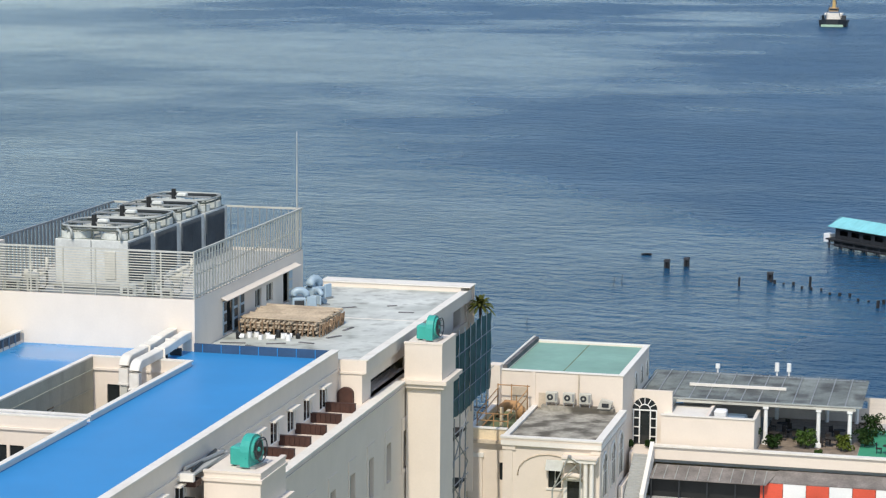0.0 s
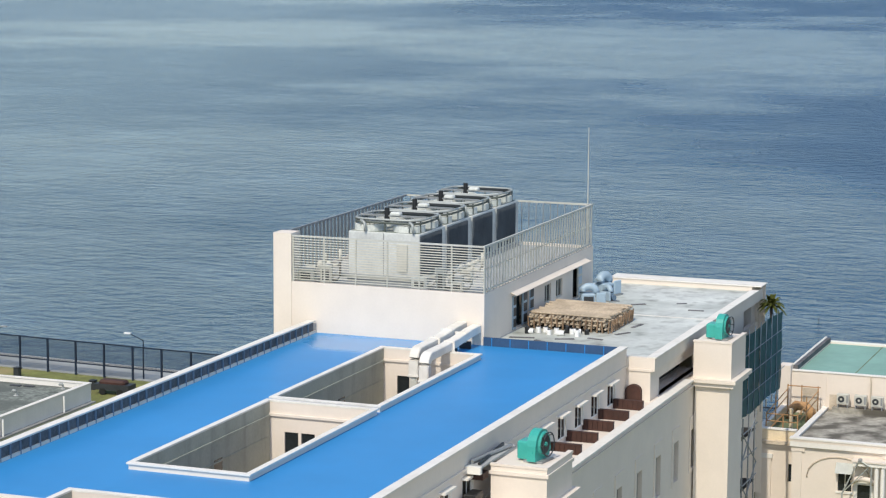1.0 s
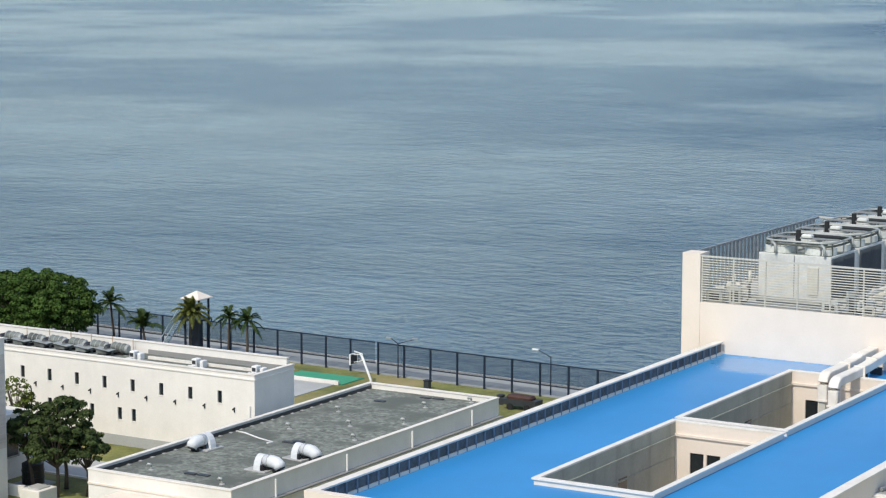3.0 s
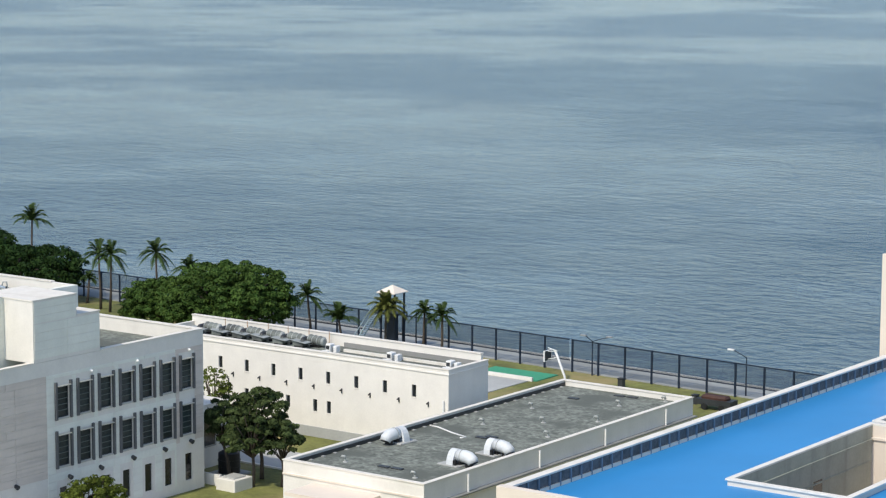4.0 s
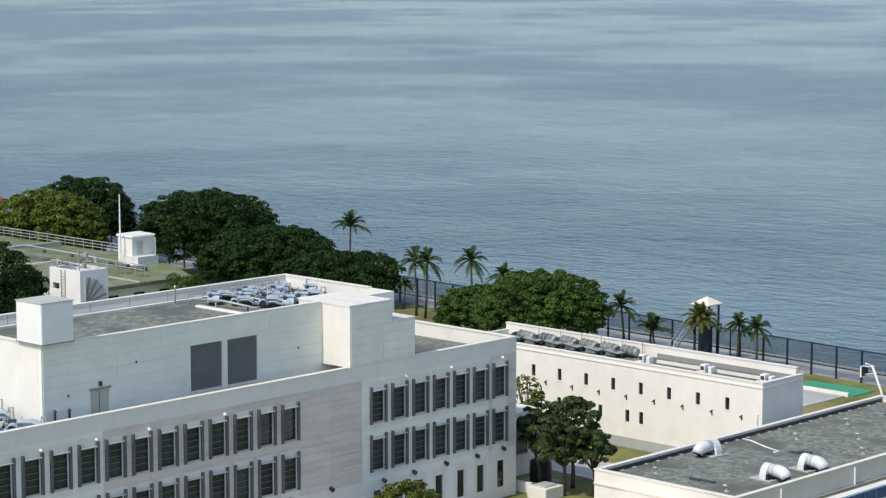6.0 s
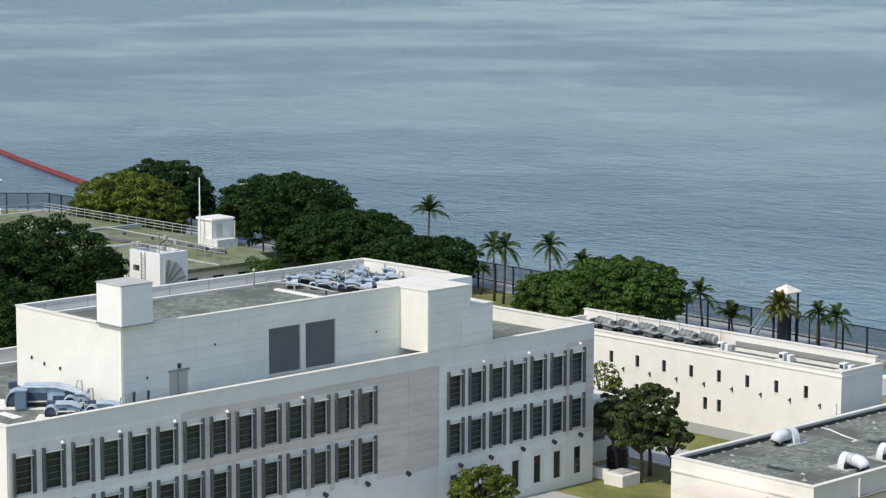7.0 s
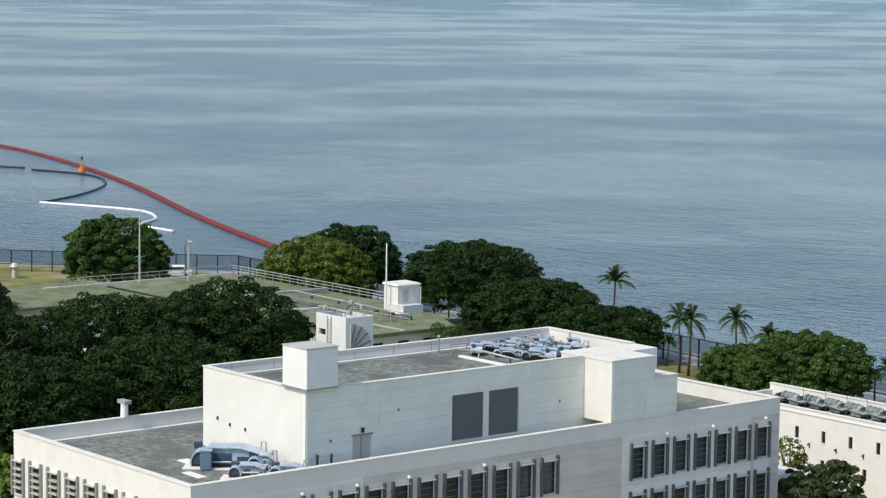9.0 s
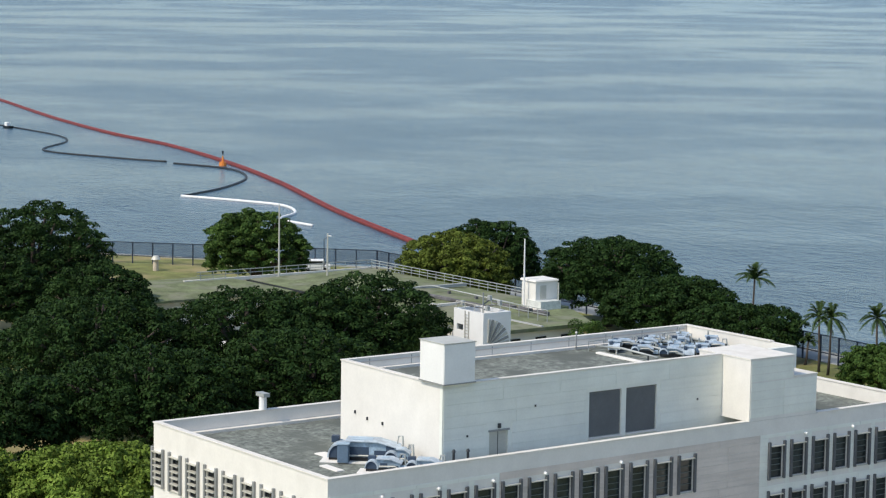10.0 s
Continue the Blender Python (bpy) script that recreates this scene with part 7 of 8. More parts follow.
for x, y, w, turn in debris:
    o = single("loose_board", Geo().cbox(-w, -0.14, 0.003, w, 0.14, 0.05, 0.02), DARKGREY, "dark weathered loose board lying on the terrace", "board", "loose boards")
    o.matrix_basis = pose(x, y, 21.85, 0, 0, turn)

# scaffold netting at the seaward end
net = thing("scaffold_netting", -39.6, 176, GZ, "dark teal scaffold netting on steel tubes", "scaffold")
for k in range(8):
    y = 165.0 + k * 1.9
    part("standard", Geo().cyl((-39.35, y, GZ if y < 171.5 else 13.6), (-39.35, y, 14.2), 0.06, n=6), GREYMETAL, net)
    part("standard_head", Geo().cyl((-39.46, y, 14.2), (-39.46, y, 20.6), 0.035, n=6), BLUEGREY, net)
    sheet = Geo()
    pts = []
    for u in range(6):
        for v in range(13):
            pts.append((-39.52 + 0.035 * math.sin(u * 2.1 + v * 1.3 + k) - 0.012 * (k % 2), y - 0.02 + u * 0.42, 14.05 + v * 0.52 + 0.1 * math.sin(k * 1.3 + u * 0.5) * (v in (0, 12))))
    sheet.poly(pts, *[(u * 13 + v, u * 13 + 13 + v, u * 13 + 14 + v, u * 13 + 1 + v) for u in range(5) for v in range(12)])
    part("net_sheet", sheet, NETTING, net, smooth=True)
for z in (5.0, 7.0, 9.0, 11.0, 13.0):
    part("ledger", Geo().cyl((-39.3, 164.8, z), (-39.3, 171.4, z), 0.05, n=6), GREYMETAL, net)
for z in (15.6, 17.2, 18.8):
    part("ledger", Geo().cyl((-39.44, 164.8, z), (-39.44, 181.2, z), 0.03, n=6), BLUEGREY, net)
for z in (6.0, 10.0):
    part("brace", Geo().cyl((-39.25, 165, z), (-39.25, 171, z + 4), 0.05, n=6), GREYMETAL, net)
    part("brace", Geo().cyl((-39.22, 171, z), (-39.22, 165, z + 4), 0.05, n=6), GREYMETAL, net)
for z in (4.5, 8.5, 12.5):
    part("walk_board", Geo().box(-40.4, 165, z, -39.4, 171.3, z + 0.06), WOOD, net)

# ---- plant on the office building ----
AIRBLUE = material("chalky_blue_paint", (0.27, 0.36, 0.44), 0.6, spread=0.3, scale=1.2, stain=0.4, stain_colour=(0.16, 0.20, 0.25))


def air_unit(x, y, z, turn, long=4.2, wide=1.6, high=1.35, label="weathered pale blue rooftop air unit on a white pad", pad=True, box=True):
    """A rooftop fan unit: round intake hood, long casing with a pale lid, motor box, dark skid and pad; local x runs along it."""
    b = thing("rooftop_air_unit", x, y, z, label, "air unit", "rooftop air units")
    w, r = wide / 2, high * 0.5
    arc = [(math.cos(math.pi * k / 12), math.sin(math.pi * k / 12)) for k in range(13)]
    n = len(arc)
    hx0 = -long / 2 + r
    pts = [(hx0 + c * r * f, v, 0.3 + q * (high * 0.86 - 0.25) * f) for v in (-w, w) for f in (1.0, 0.86) for c, q in arc]
    hood = Geo().poly(pts, *[(i, i + 1, 2 * n + i + 1, 2 * n + i) for i in range(n - 1)], *[(n + i, 3 * n + i, 3 * n + i + 1, n + i + 1) for i in range(n - 1)],
                      *[(i, n + i, n + i + 1, i + 1) for i in range(n - 1)], *[(2 * n + i, 2 * n + i + 1, 3 * n + i + 1, 3 * n + i) for i in range(n - 1)], (0, 2 * n, 3 * n, n), (n - 1, 2 * n - 1, 4 * n - 1, 3 * n - 1))
    disc = Geo().poly([(hx0 + c * r * 0.86, v, 0.3 + q * (high * 0.86 - 0.25) * 0.86) for v in (-w + 0.12, w - 0.12) for c, q in arc], tuple(range(n)), tuple(range(2 * n - 1, n - 1, -1)), *[(i, n + i, n + i + 1, i + 1) for i in range(n - 1)])
    x0, x1 = hx0 + r * 0.75, long / 2
    prof = [(x0, 0.3), (x0, high * 0.98), (x0 + (x1 - x0) * 0.6, high * 0.98), (x1, high * 0.72), (x1, 0.3)]
    m = len(prof)
    cas = Geo().poly([(p, v, q) for v in (-w * 0.92, w * 0.92) for p, q in prof], tuple(range(m)), tuple(range(2 * m - 1, m - 1, -1)), *[(i, (i + 1) % m, m + (i + 1) % m, m + i) for i in range(m)])
    lid = Geo().poly([(p, v, q) for v in (-w * 1.18, w * 1.1) for p, q in ((x0 - 0.05, high), (x0 + (x1 - x0) * 0.62, high), (x1 + 0.08, high * 0.73), (x1 + 0.08, high * 0.73 + 0.07), (x0 + (x1 - x0) * 0.6, high + 0.08), (x0 - 0.05, high + 0.08))],
                     tuple(range(6)), tuple(range(11, 5, -1)), *[(i, (i + 1) % 6, 6 + (i + 1) % 6, 6 + i) for i in range(6)])
    items = [("skid", Geo().box(-long / 2 + 0.1, -w * 0.8, 0.1, long / 2 - 0.1, w * 0.8, 0.298), PLASTIC_BLACK), ("intake_hood", hood, AIRPALE), ("intake", disc, AIRDARK), ("casing", cas, AIRBLUE), ("lid", lid, AIRPALE),
             ("lid_well", Geo().box(x0 + 0.35, -w * 0.6, high + 0.083, x0 + (x1 - x0) * 0.5, w * 0.6, high + 0.11), LIGHTBLUE),
             ("grille", Geo().box(x0 + 0.25, -w * 0.92 - 0.02, 0.45, x0 + (x1 - x0) * 0.45, -w * 0.92 - 0.002, high * 0.75), AIRDARK),
             ("grille", Geo().box(x0 + (x1 - x0) * 0.55, -w * 0.92 - 0.02, 0.4, x1 - 0.15, -w * 0.92 - 0.002, high * 0.6), AIRDARK),
             ("pipe", Geo().tube([(x1 - 0.2, w * 0.5, high * 0.8), (x1 - 0.1, w * 0.5, high + 0.3), (x1 + 0.2, w * 0.5, high + 0.32), (x1 + 0.3, w * 0.5, 0.2)], 0.07, 6), GALV)]
    items += [("top_box", Geo().cbox(-long / 2 + 0.15, w * 0.2, high * 0.8, -long / 2 + 0.75, w * 0.8, high * 1.12, 0.04), AIRDARK), ("side_pipe", Geo().tube([(x0 + 0.2, -w - 0.1, 0.55), (x1 - 0.4, -w - 0.14, 0.6), (x1 + 0.1, -w - 0.1, 0.3)], 0.06, 6), PALE),
              ("end_box", Geo().cbox(x1 + 0.02, -w * 0.7, 0.12, x1 + 0.45, w * 0.3, high * 0.55, 0.04), LIGHTBLUE), ("slot", Geo().box(x0 + 0.1, -w * 0.93 - 0.005, 0.3, x1 - 0.1, -w * 0.93 + 0.01, 0.42), PLASTIC_BLACK)]
    if pad:
        items.append(("pad", Geo().cbox(-long / 2 - 0.5, -w - 0.5, 0.003, long / 2 - 0.2, w + 0.1, 0.1, 0.03), WHITE))
    if box:
        items += [("motor_box", Geo().cbox(hx0 + 0.1, -w - 0.75, 0.1, hx0 + 0.95, -w - 0.05, high * 0.92, 0.04), BLUEGREY), ("motor_box_lid", Geo().box(hx0 + 0.05, -w - 0.8, high * 0.923, hx0 + 1.0, -w - 0.0, high * 0.98), LIGHTBLUE)]
    for name, geo, mat in items:
        o = part(name, geo, mat, b)
        o.matrix_parent_inverse = Matrix()
    b.matrix_basis = pose(x, y, z, 0, 0, turn)


AIRPALE = material("chalky_pale_blue_paint", (0.43, 0.50, 0.56), 0.6, spread=0.2, scale=1.5, stain=0.3, stain_colour=(0.36, 0.42, 0.48))
AIRDARK = material("dark_blue_intake", (0.035, 0.06, 0.10), 0.6, spread=0.2)
air_unit(-143.1, 97.6, ZR, 47, 5.4, 1.7, 1.6)
air_unit(-140.6, 98.9, ZR, 47, 2.0, 1.0, 1.2, "small pale blue rooftop fan unit beside a larger one", False, False)
air_unit(-138.9, 96.5, ZR, 46, 2.7, 1.1, 1.05, "small pale blue rooftop fan unit on a white pad", True, False)
air_unit(-137.0, 98.8, ZR, 46, 2.7, 1.1, 1.05, "small pale blue rooftop fan unit on a white pad", True, False)
rng = random.Random(44)
for x, y in ((-147.3, 125.9), (-144.9, 126.9), (-142.5, 127.9), (-147.2, 129.4), (-144.6, 130.2), (-142.2, 131.2), (-146.3, 132.8), (-143.4, 133.6), (-148.2, 127.6), (-145.9, 128.2), (-143.4, 129.4), (-148.4, 131.2), (-145.6, 131.6), (-141.9, 129.4), (-148.0, 134.2), (-145.2, 135.0)):
    air_unit(x, y, 20.86, 48 + 90 * rng.randrange(2), rng.uniform(1.7, 2.5), 1.0, rng.uniform(0.6, 0.95), "pale blue-grey rooftop air unit among pipes", False, False)
pipes = thing("roof_pipe_rack", -144, 130, 20.75, "rack of pale pipes and frames on a flat roof", "pipes")
rng = random.Random(4)
for k in range(4):
    y = 125.0 + k * 2.9
    part("pipe", Geo().tube([(-148.6, y, 21.2 + 0.05 * k), (-145.0, y + rng.uniform(-0.3, 0.3), 21.5), (-141.0, y + 0.2, 21.25)], 0.1, 6), GALV, pipes, smooth=True)
    part("stand", Geo().box(-146.0, y - 0.05, 20.753, -145.9, y + 0.05, 21.4 + 0.3 * (k % 3)), PALE, pipes)
    part("stand", Geo().box(-142.0, y - 0.05, 20.753, -141.9, y + 0.05, 21.3 + 0.3 * (k % 2)), DARKMETAL, pipes)
for k in range(7):
    y = 124.4 + k * 1.7
    part("frame_post", Geo().cyl((-148.9, y, 20.753), (-148.9, y, 21.6), 0.035, n=5), GALV, pipes)
for x, z in ((-148.9, 21.6),):
    part("frame_rail", Geo().cyl((x, 124.4, z), (x, 134.6, z), 0.04, n=5), GALV, pipes)
part("pad", Geo().box(-149.2, 124.6, 20.753, -140.8, 136.2, 20.85), GRAVEL, pipes)
part("pad_kerb", Geo().cbox(-147.6, 124.1, 20.753, -140.8, 124.58, 20.9, 0.03), WHITE, pipes)
cam_post = thing("roof_camera_post", -159.0, 98.4, ZP + 0.1, "white camera post on the roof parapet", "camera post")
part("post", Geo().cyl((-159.0, 98.4, ZP + 0.105), (-159.0, 98.4, 17.8), 0.32, 0.3, 10), WHITEPAINT, cam_post)
part("head", Geo().box(-159.6, 98.1, 17.8, -158.4, 98.7, 18.1), GALV, cam_post)
for y in (110.5, 113.0, 124.0):
    u = thing("roof_pipe_stub", UB + 1.0, y, 20.75, "thin vent pipe by the roof parapet", "vent pipe")
    part("pipe", Geo().cyl((UB + 1.0, y, 20.753), (UB + 1.0, y, 22.2), 0.07, n=6), GREYMETAL, u)
    part("cap", Geo().cyl((UB + 1.0, y, 22.2), (UB + 1.0, y, 22.35), 0.14, 0.05, 6), GREYMETAL, u)
for x, y, z in ((-136.9, 101.5, ZR), (-136.6, 102.6, ZR)):
    u = thing("roof_cowl", x, y, z, "dark cowl behind the roof parapet", "vent")
    part("stack", Geo().cyl((x, y, z + 0.003), (x, y, z + 1.3), 0.1, n=8), DARKMETAL, u)
    part("hood", Geo().cyl((x, y, z + 1.3), (x, y, z + 1.5), 0.17, 0.08, 8), DARKMETAL, u)
for x, y, a, b in ((-146.2, 96.2, 0.9, 0.5), (-141.9, 93.9, 1.2, 0.35)):
    single("roof_pad", Geo().cbox(x - a, y - b, ZR + 0.003, x + a, y + b, ZR + 0.09, 0.03), WHITE, "white concrete pad on a gravel roof", "pad", "white roof pads")
for y, z in ((103.0, 17.6), (109.5, 19.3), (126.3, 18.2)):
    part("wall_fitting", Geo().cbox(UX + 0.032, y, z, UX + 0.12, y + 0.14, z + 0.16, 0.02), DARKMETAL, office)
for x in (-149.0, -147.3, -145.2):
    part("wall_fitting", Geo().cbox(x, UY - 0.14, 17.6 + 0.2 * math.sin(x), x + 0.12, UY - 0.003, 17.85 + 0.2 * math.sin(x), 0.02), DARKMETAL, office)

# ---- mossy-roofed building among the trees ----
old = thing("mossy_roofed_building", -247, 178, GZ, "low building with a mossy green-grey concrete roof", "building")
part("wall", Geo().box(-275.2, 169.6, GZ, -219.6, 182.6, 9.24), WHITE, old)
rf = Geo()
rx0, rx1, ry0, ry1 = -276.5, -231.0, 168.4, 189.5
outline = [(-230.998, 168.6), (-218.6, 168.6), (-218.6, 183.3), (-228.4, 188.2), (-230.998, 188.2)]
part("roof_extension", Geo().poly([(*p, 9.25) for p in outline] + [(*p, 9.7) for p in outline], (4, 3, 2, 1, 0), (5, 6, 7, 8, 9), *[(i, (i + 1) % 5, 5 + (i + 1) % 5, 5 + i) for i in range(5)]), MOSSROOF, old)
part("extension_kerb", Geo().box(-230.9, 175.2, 9.702, -218.7, 175.5, 9.86), PAVING, old)
rf.poly([(rx0, ry0, 9.3), (rx1, ry0, 9.3), (rx1, ry1, 9.3), (rx0, ry1, 9.3), (rx0, ry0, 9.55), (rx1, ry0, 9.55), (rx1, ry1, 9.75), (rx0, ry1, 9.75), (rx0 + 6, 179, 10.3), (rx1 - 8, 179, 10.3)],
        (3, 2, 1, 0), (0, 1, 5, 4), (1, 2, 6, 5), (2, 3, 7, 6), (3, 0, 4, 7), (4, 5, 9, 8), (6, 7, 8, 9), (5, 6, 9), (7, 4, 8))
part("roof", rf, MOSSROOF, old, "mossy low-pitched concrete roof")
part("eave_board", Geo().box(rx0, ry0 - 0.12, 9.2, rx1, ry0 - 0.004, 9.5), DARKMETAL, old)
for x in range(-272, -221, 5):
    wf = part("window", Geo().box(x, 169.5, 5.6, x + 1.8, 169.598, 7.6), GLASS, old)
    part("sill", Geo().box(x - 0.1, 169.4, 5.45, x + 1.9, 169.597, 5.58), WHITE, wf)
for y in range(171, 180, 4):
    part("side_window", Geo().box(-219.598, y, 6.6, -219.5, y + 1.6, 8.4), GLASS, old)
part("ridge_strip", Geo().box(-252.5, 169.0, 10.0, -252.0, 188.6, 10.4), PAVING, old)
part("ridge_strip", Geo().box(-238.0, 169.0, 10.0, -237.6, 178.0, 10.35), CAP, old)
rail = part("roof_rail", Geo().cyl((-276.0, 189.2, 11.0), (-240.0, 189.2, 11.0), 0.06, n=6), GALV, old, "pale metal guard rail on the roof edge")
for z in (10.2, 10.6):
    part("rail_bar", Geo().cyl((-276.0, 189.2, z), (-240.0, 189.2, z), 0.05, n=6), GALV, rail)
for k in range(19):
    part("rail_post", Geo().cyl((-276.0 + 2 * k, 189.2, 9.7), (-276.0 + 2 * k, 189.2, 11.0), 0.05, n=6), GALV, rail)
rail2 = part("roof_rail", Geo().cyl((-276.0, 160.0, 11.0), (-276.0, 189.2, 11.0), 0.06, n=6), GALV, old)
for k in range(15):
    part("rail_post", Geo().cyl((-276.0, 160.6 + 2 * k, 9.5), (-276.0, 160.6 + 2 * k, 11.0), 0.05, n=6), GALV, rail2)
part("rail_bar", Geo().cyl((-276.0, 160.0, 10.5), (-276.0, 189.2, 10.5), 0.05, n=6), GALV, rail2)
part("edge_kerb", Geo().box(-276.3, 158.0, 9.5, -275.9, 189.0, 9.95), CAP, old)
part("side_wing_wall", Geo().box(-281.0, 148.0, GZ, -266.0, 168.3, 9.0), WHITE, old)
part("side_wing_roof", Geo().poly([(-283, 146, 9.0), (-264, 146, 9.0), (-264, 168.2, 9.0), (-283, 168.2, 9.0), (-283, 146, 9.3), (-264, 146, 9.3), (-264, 168.2, 9.3), (-283, 168.2, 9.3), (-273.5, 150, 10.0), (-273.5, 165, 10.0)],
     (3, 2, 1, 0), (0, 1, 5, 4), (1, 2, 6, 5), (2, 3, 7, 6), (3, 0, 4, 7), (4, 5, 8), (6, 7, 9), (5, 6, 9, 8), (7, 4, 8, 9)), MOSSROOF, old)
hut = part("roof_hut", Geo().box(-234.3, 184.3, 9.6, -231.4, 187.9, 13.2), WHITE, old, "white box hut on the mossy roof")
part("hut_roof", Geo().poly([(-234.5, 184.1, 13.203), (-231.2, 184.1, 13.203), (-231.2, 188.0, 13.203), (-234.5, 188.0, 13.203), (-234.4, 184.2, 13.45), (-231.3, 184.2, 13.4), (-231.3, 187.9, 13.4), (-234.4, 187.9, 13.45)],
     (3, 2, 1, 0), (4, 5, 6, 7), (0, 1, 5, 4), (1, 2, 6, 5), (2, 3, 7, 6), (3, 0, 4, 7)), WHITE, hut)
part("hut_door", Geo().box(-231.398, 185.0, 10.95, -231.35, 186.0, 12.7), PALE, hut)
part("hut_base", Geo().box(-232.9, 184.0, 9.6, -229.9, 184.298, 10.8), VENTWHITE, hut)
part("hut_base", Geo().box(-231.397, 184.3, 9.6, -229.9, 187.3, 10.8), VENTWHITE, hut)
part("hut_base_slab", Geo().box(-233.1, 183.4, 9.6, -229.5, 183.998, 9.85), CAP, hut)
part("hut_pole", Geo().cyl((-230.1, 187.0, 10.8), (-230.1, 187.0, 13.1), 0.09, n=6), PALE, hut)
mast = thing("roof_mast", -232.9, 183.55, 9.85, "white pole mast on the mossy roof", "mast")
part("pole", Geo().cyl((-232.9, 183.55, 9.9), (-232.9, 183.55, 18.7), 0.13, 0.08, 8), WHITEPAINT, mast)
part("foot", Geo().box(-233.1, 183.42, 9.852, -232.7, 183.7, 10.0), PALE, mast)
for x, y, z0, z1 in ((-274.8, 172.6, 9.6, 20.0), (-269.7, 177.4, 9.9, 16.1)):
    u = thing("flag_pole", x, y, z0, "tall white pole standing on the mossy roof", "pole", "white poles")
    part("pole", Geo().cyl((x, y, z0), (x, y, z1), 0.15, 0.09, 8), PALE, u)
    part("foot", Geo().box(x - 0.3, y - 0.3, z0 - 0.05, x + 0.3, y + 0.3, z0 + 0.15), PALE, u)
# stair tower with the fan-shaped grille
tower = thing("white_stair_tower", -208, 158, GZ, "white stair tower with a fan-shaped grille", "tower")
part("shaft", Geo().wall("y", 156.0, 0.3, -210.8, -205.2, GZ, 14.5, [(-210.2, -209.0, 12.1, 12.8)]), WHITEPAINT, tower)
part("shaft", Geo().box(-210.8, 156.302, GZ, -210.5, 159.9, 14.5), WHITEPAINT, tower)
part("shaft", Geo().box(-205.5, 156.302, GZ, -205.2, 159.9, 14.5), WHITEPAINT, tower)
part("shaft", Geo().box(-210.498, 159.6, GZ, -205.502, 159.9, 14.5), WHITEPAINT, tower)
part("top_slab", Geo().box(-210.498, 156.302, 13.2, -205.502, 159.598, 13.5), DARKMETAL, tower)
fan = part("fan_grille", Geo().box(-205.198, 156.4, 10.6, -205.1, 159.7, 10.75), GREYMETAL, tower, "fan of grey radial slats")
for k in range(9):
    a0, a1 = radians(4 + 10.0 * k), radians(9.5 + 10.0 * k)
    pts = []
    for x in (-205.195, -205.06):
        for r0, a in ((0.4, a0), (3.05, a0), (3.05, a1), (0.4, a1)):
            pts.append((x, 156.6 + r0 * math.cos(a), 10.75 + r0 * math.sin(a)))
    part("fan_slat", Geo().poly(pts, (0, 1, 2, 3), (7, 6, 5, 4), (0, 4, 5, 1), (1, 5, 6, 2), (2, 6, 7, 3), (3, 7, 4, 0)), (PALE, GREYMETAL)[k % 2], fan)
lad = part("ladder", Geo().box(-208.6, 155.86, 9.0, -208.52, 155.94, 14.4), PALE, tower)
part("ladder_rail", Geo().box(-207.9, 155.86, 9.0, -207.82, 155.94, 14.4), PALE, lad)
for k in range(14):
    part("rung", Geo().box(-208.52, 155.88, 9.3 + k * 0.36, -207.9, 155.92, 9.36 + k * 0.36), PALE, lad)
ante = part("antenna_pole", Geo().cyl((-208.2, 158.2, 13.5), (-208.2, 158.2, 16.4), 0.09, n=6), GREYMETAL, tower, "pole with small antennas")
for x, y, z in ((-210.2, 156.8, 14.6), (-206.4, 159.2, 14.9), (-205.8, 157.0, 14.5), (-209.6, 160.2, 15.0)):
    part("antenna_arm", Geo().cyl((-208.2, 158.2, z), (x, y, z + 0.25), 0.07, n=6), DARKMETAL, ante)
    part("antenna_head", Geo().cbox(x - 0.25, y - 0.2, z + 0.2, x + 0.25, y + 0.2, z + 0.75, 0.05), (GALV, DARKMETAL)[round(x) % 2], ante)
for x in (-210.6, -208.9, -207.1, -205.4):
    part("top_rail_post", Geo().cyl((x, 156.15, 14.5), (x, 156.15, 15.3), 0.05, n=6), PALE, ante)
part("top_rail", Geo().cyl((-210.6, 156.15, 15.3), (-205.4, 156.15, 15.3), 0.05, n=6), PALE, ante)
# pipes, grey troughs and racks over the mossy roof
clut = thing("roof_pipe_run", -240, 180, 9.7, "run of pale pipes and troughs over a mossy roof", "pipes")
for k in (0, 3):
    y = 171.5 + k * 3.1
    part("pipe", Geo().tube([(-262.0 + 3 * k, y, 10.3), (-250.0, y + 0.6, 10.75), (-236.0 + k, y + 1.2, 10.4)], 0.1, 6), GALV, clut, smooth=True)
    for q in (-256.0, -246.0, -240.0):
        part("pipe_foot", Geo().box(q, y + 0.1, 9.8, q + 0.3, y + 0.5, 10.55), DARKGREY, clut)
for k in range(4):
    part("trough", Geo().cbox(-238.5 + 3.4 * k, 181.4, 9.75, -236.0 + 3.4 * k, 182.2, 10.2, 0.06), DARKGREY, clut)
part("long_trough", Geo().cbox(-249.0, 176.8, 10.2, -232.0, 177.3, 10.6, 0.08), DARKGREY, clut)
for k in range(7):
    part("rack_post", Geo().cyl((-233.0 + 1.9 * k, 178.4, 9.7), (-233.0 + 1.9 * k, 178.4, 11.2), 0.06, n=6), GALV, clut)
part("rack_rail", Geo().cyl((-233.0, 178.4, 11.2), (-221.6, 178.4, 11.2), 0.06, n=6), GALV, clut)
part("rack_rail", Geo().cyl((-233.0, 178.4, 10.6), (-221.6, 178.4, 10.6), 0.05, n=6), GALV, clut)
part("side_box", Geo().box(-212.4, 157.0, GZ, -210.802, 159.4, 11.6), WHITEPAINT, tower)
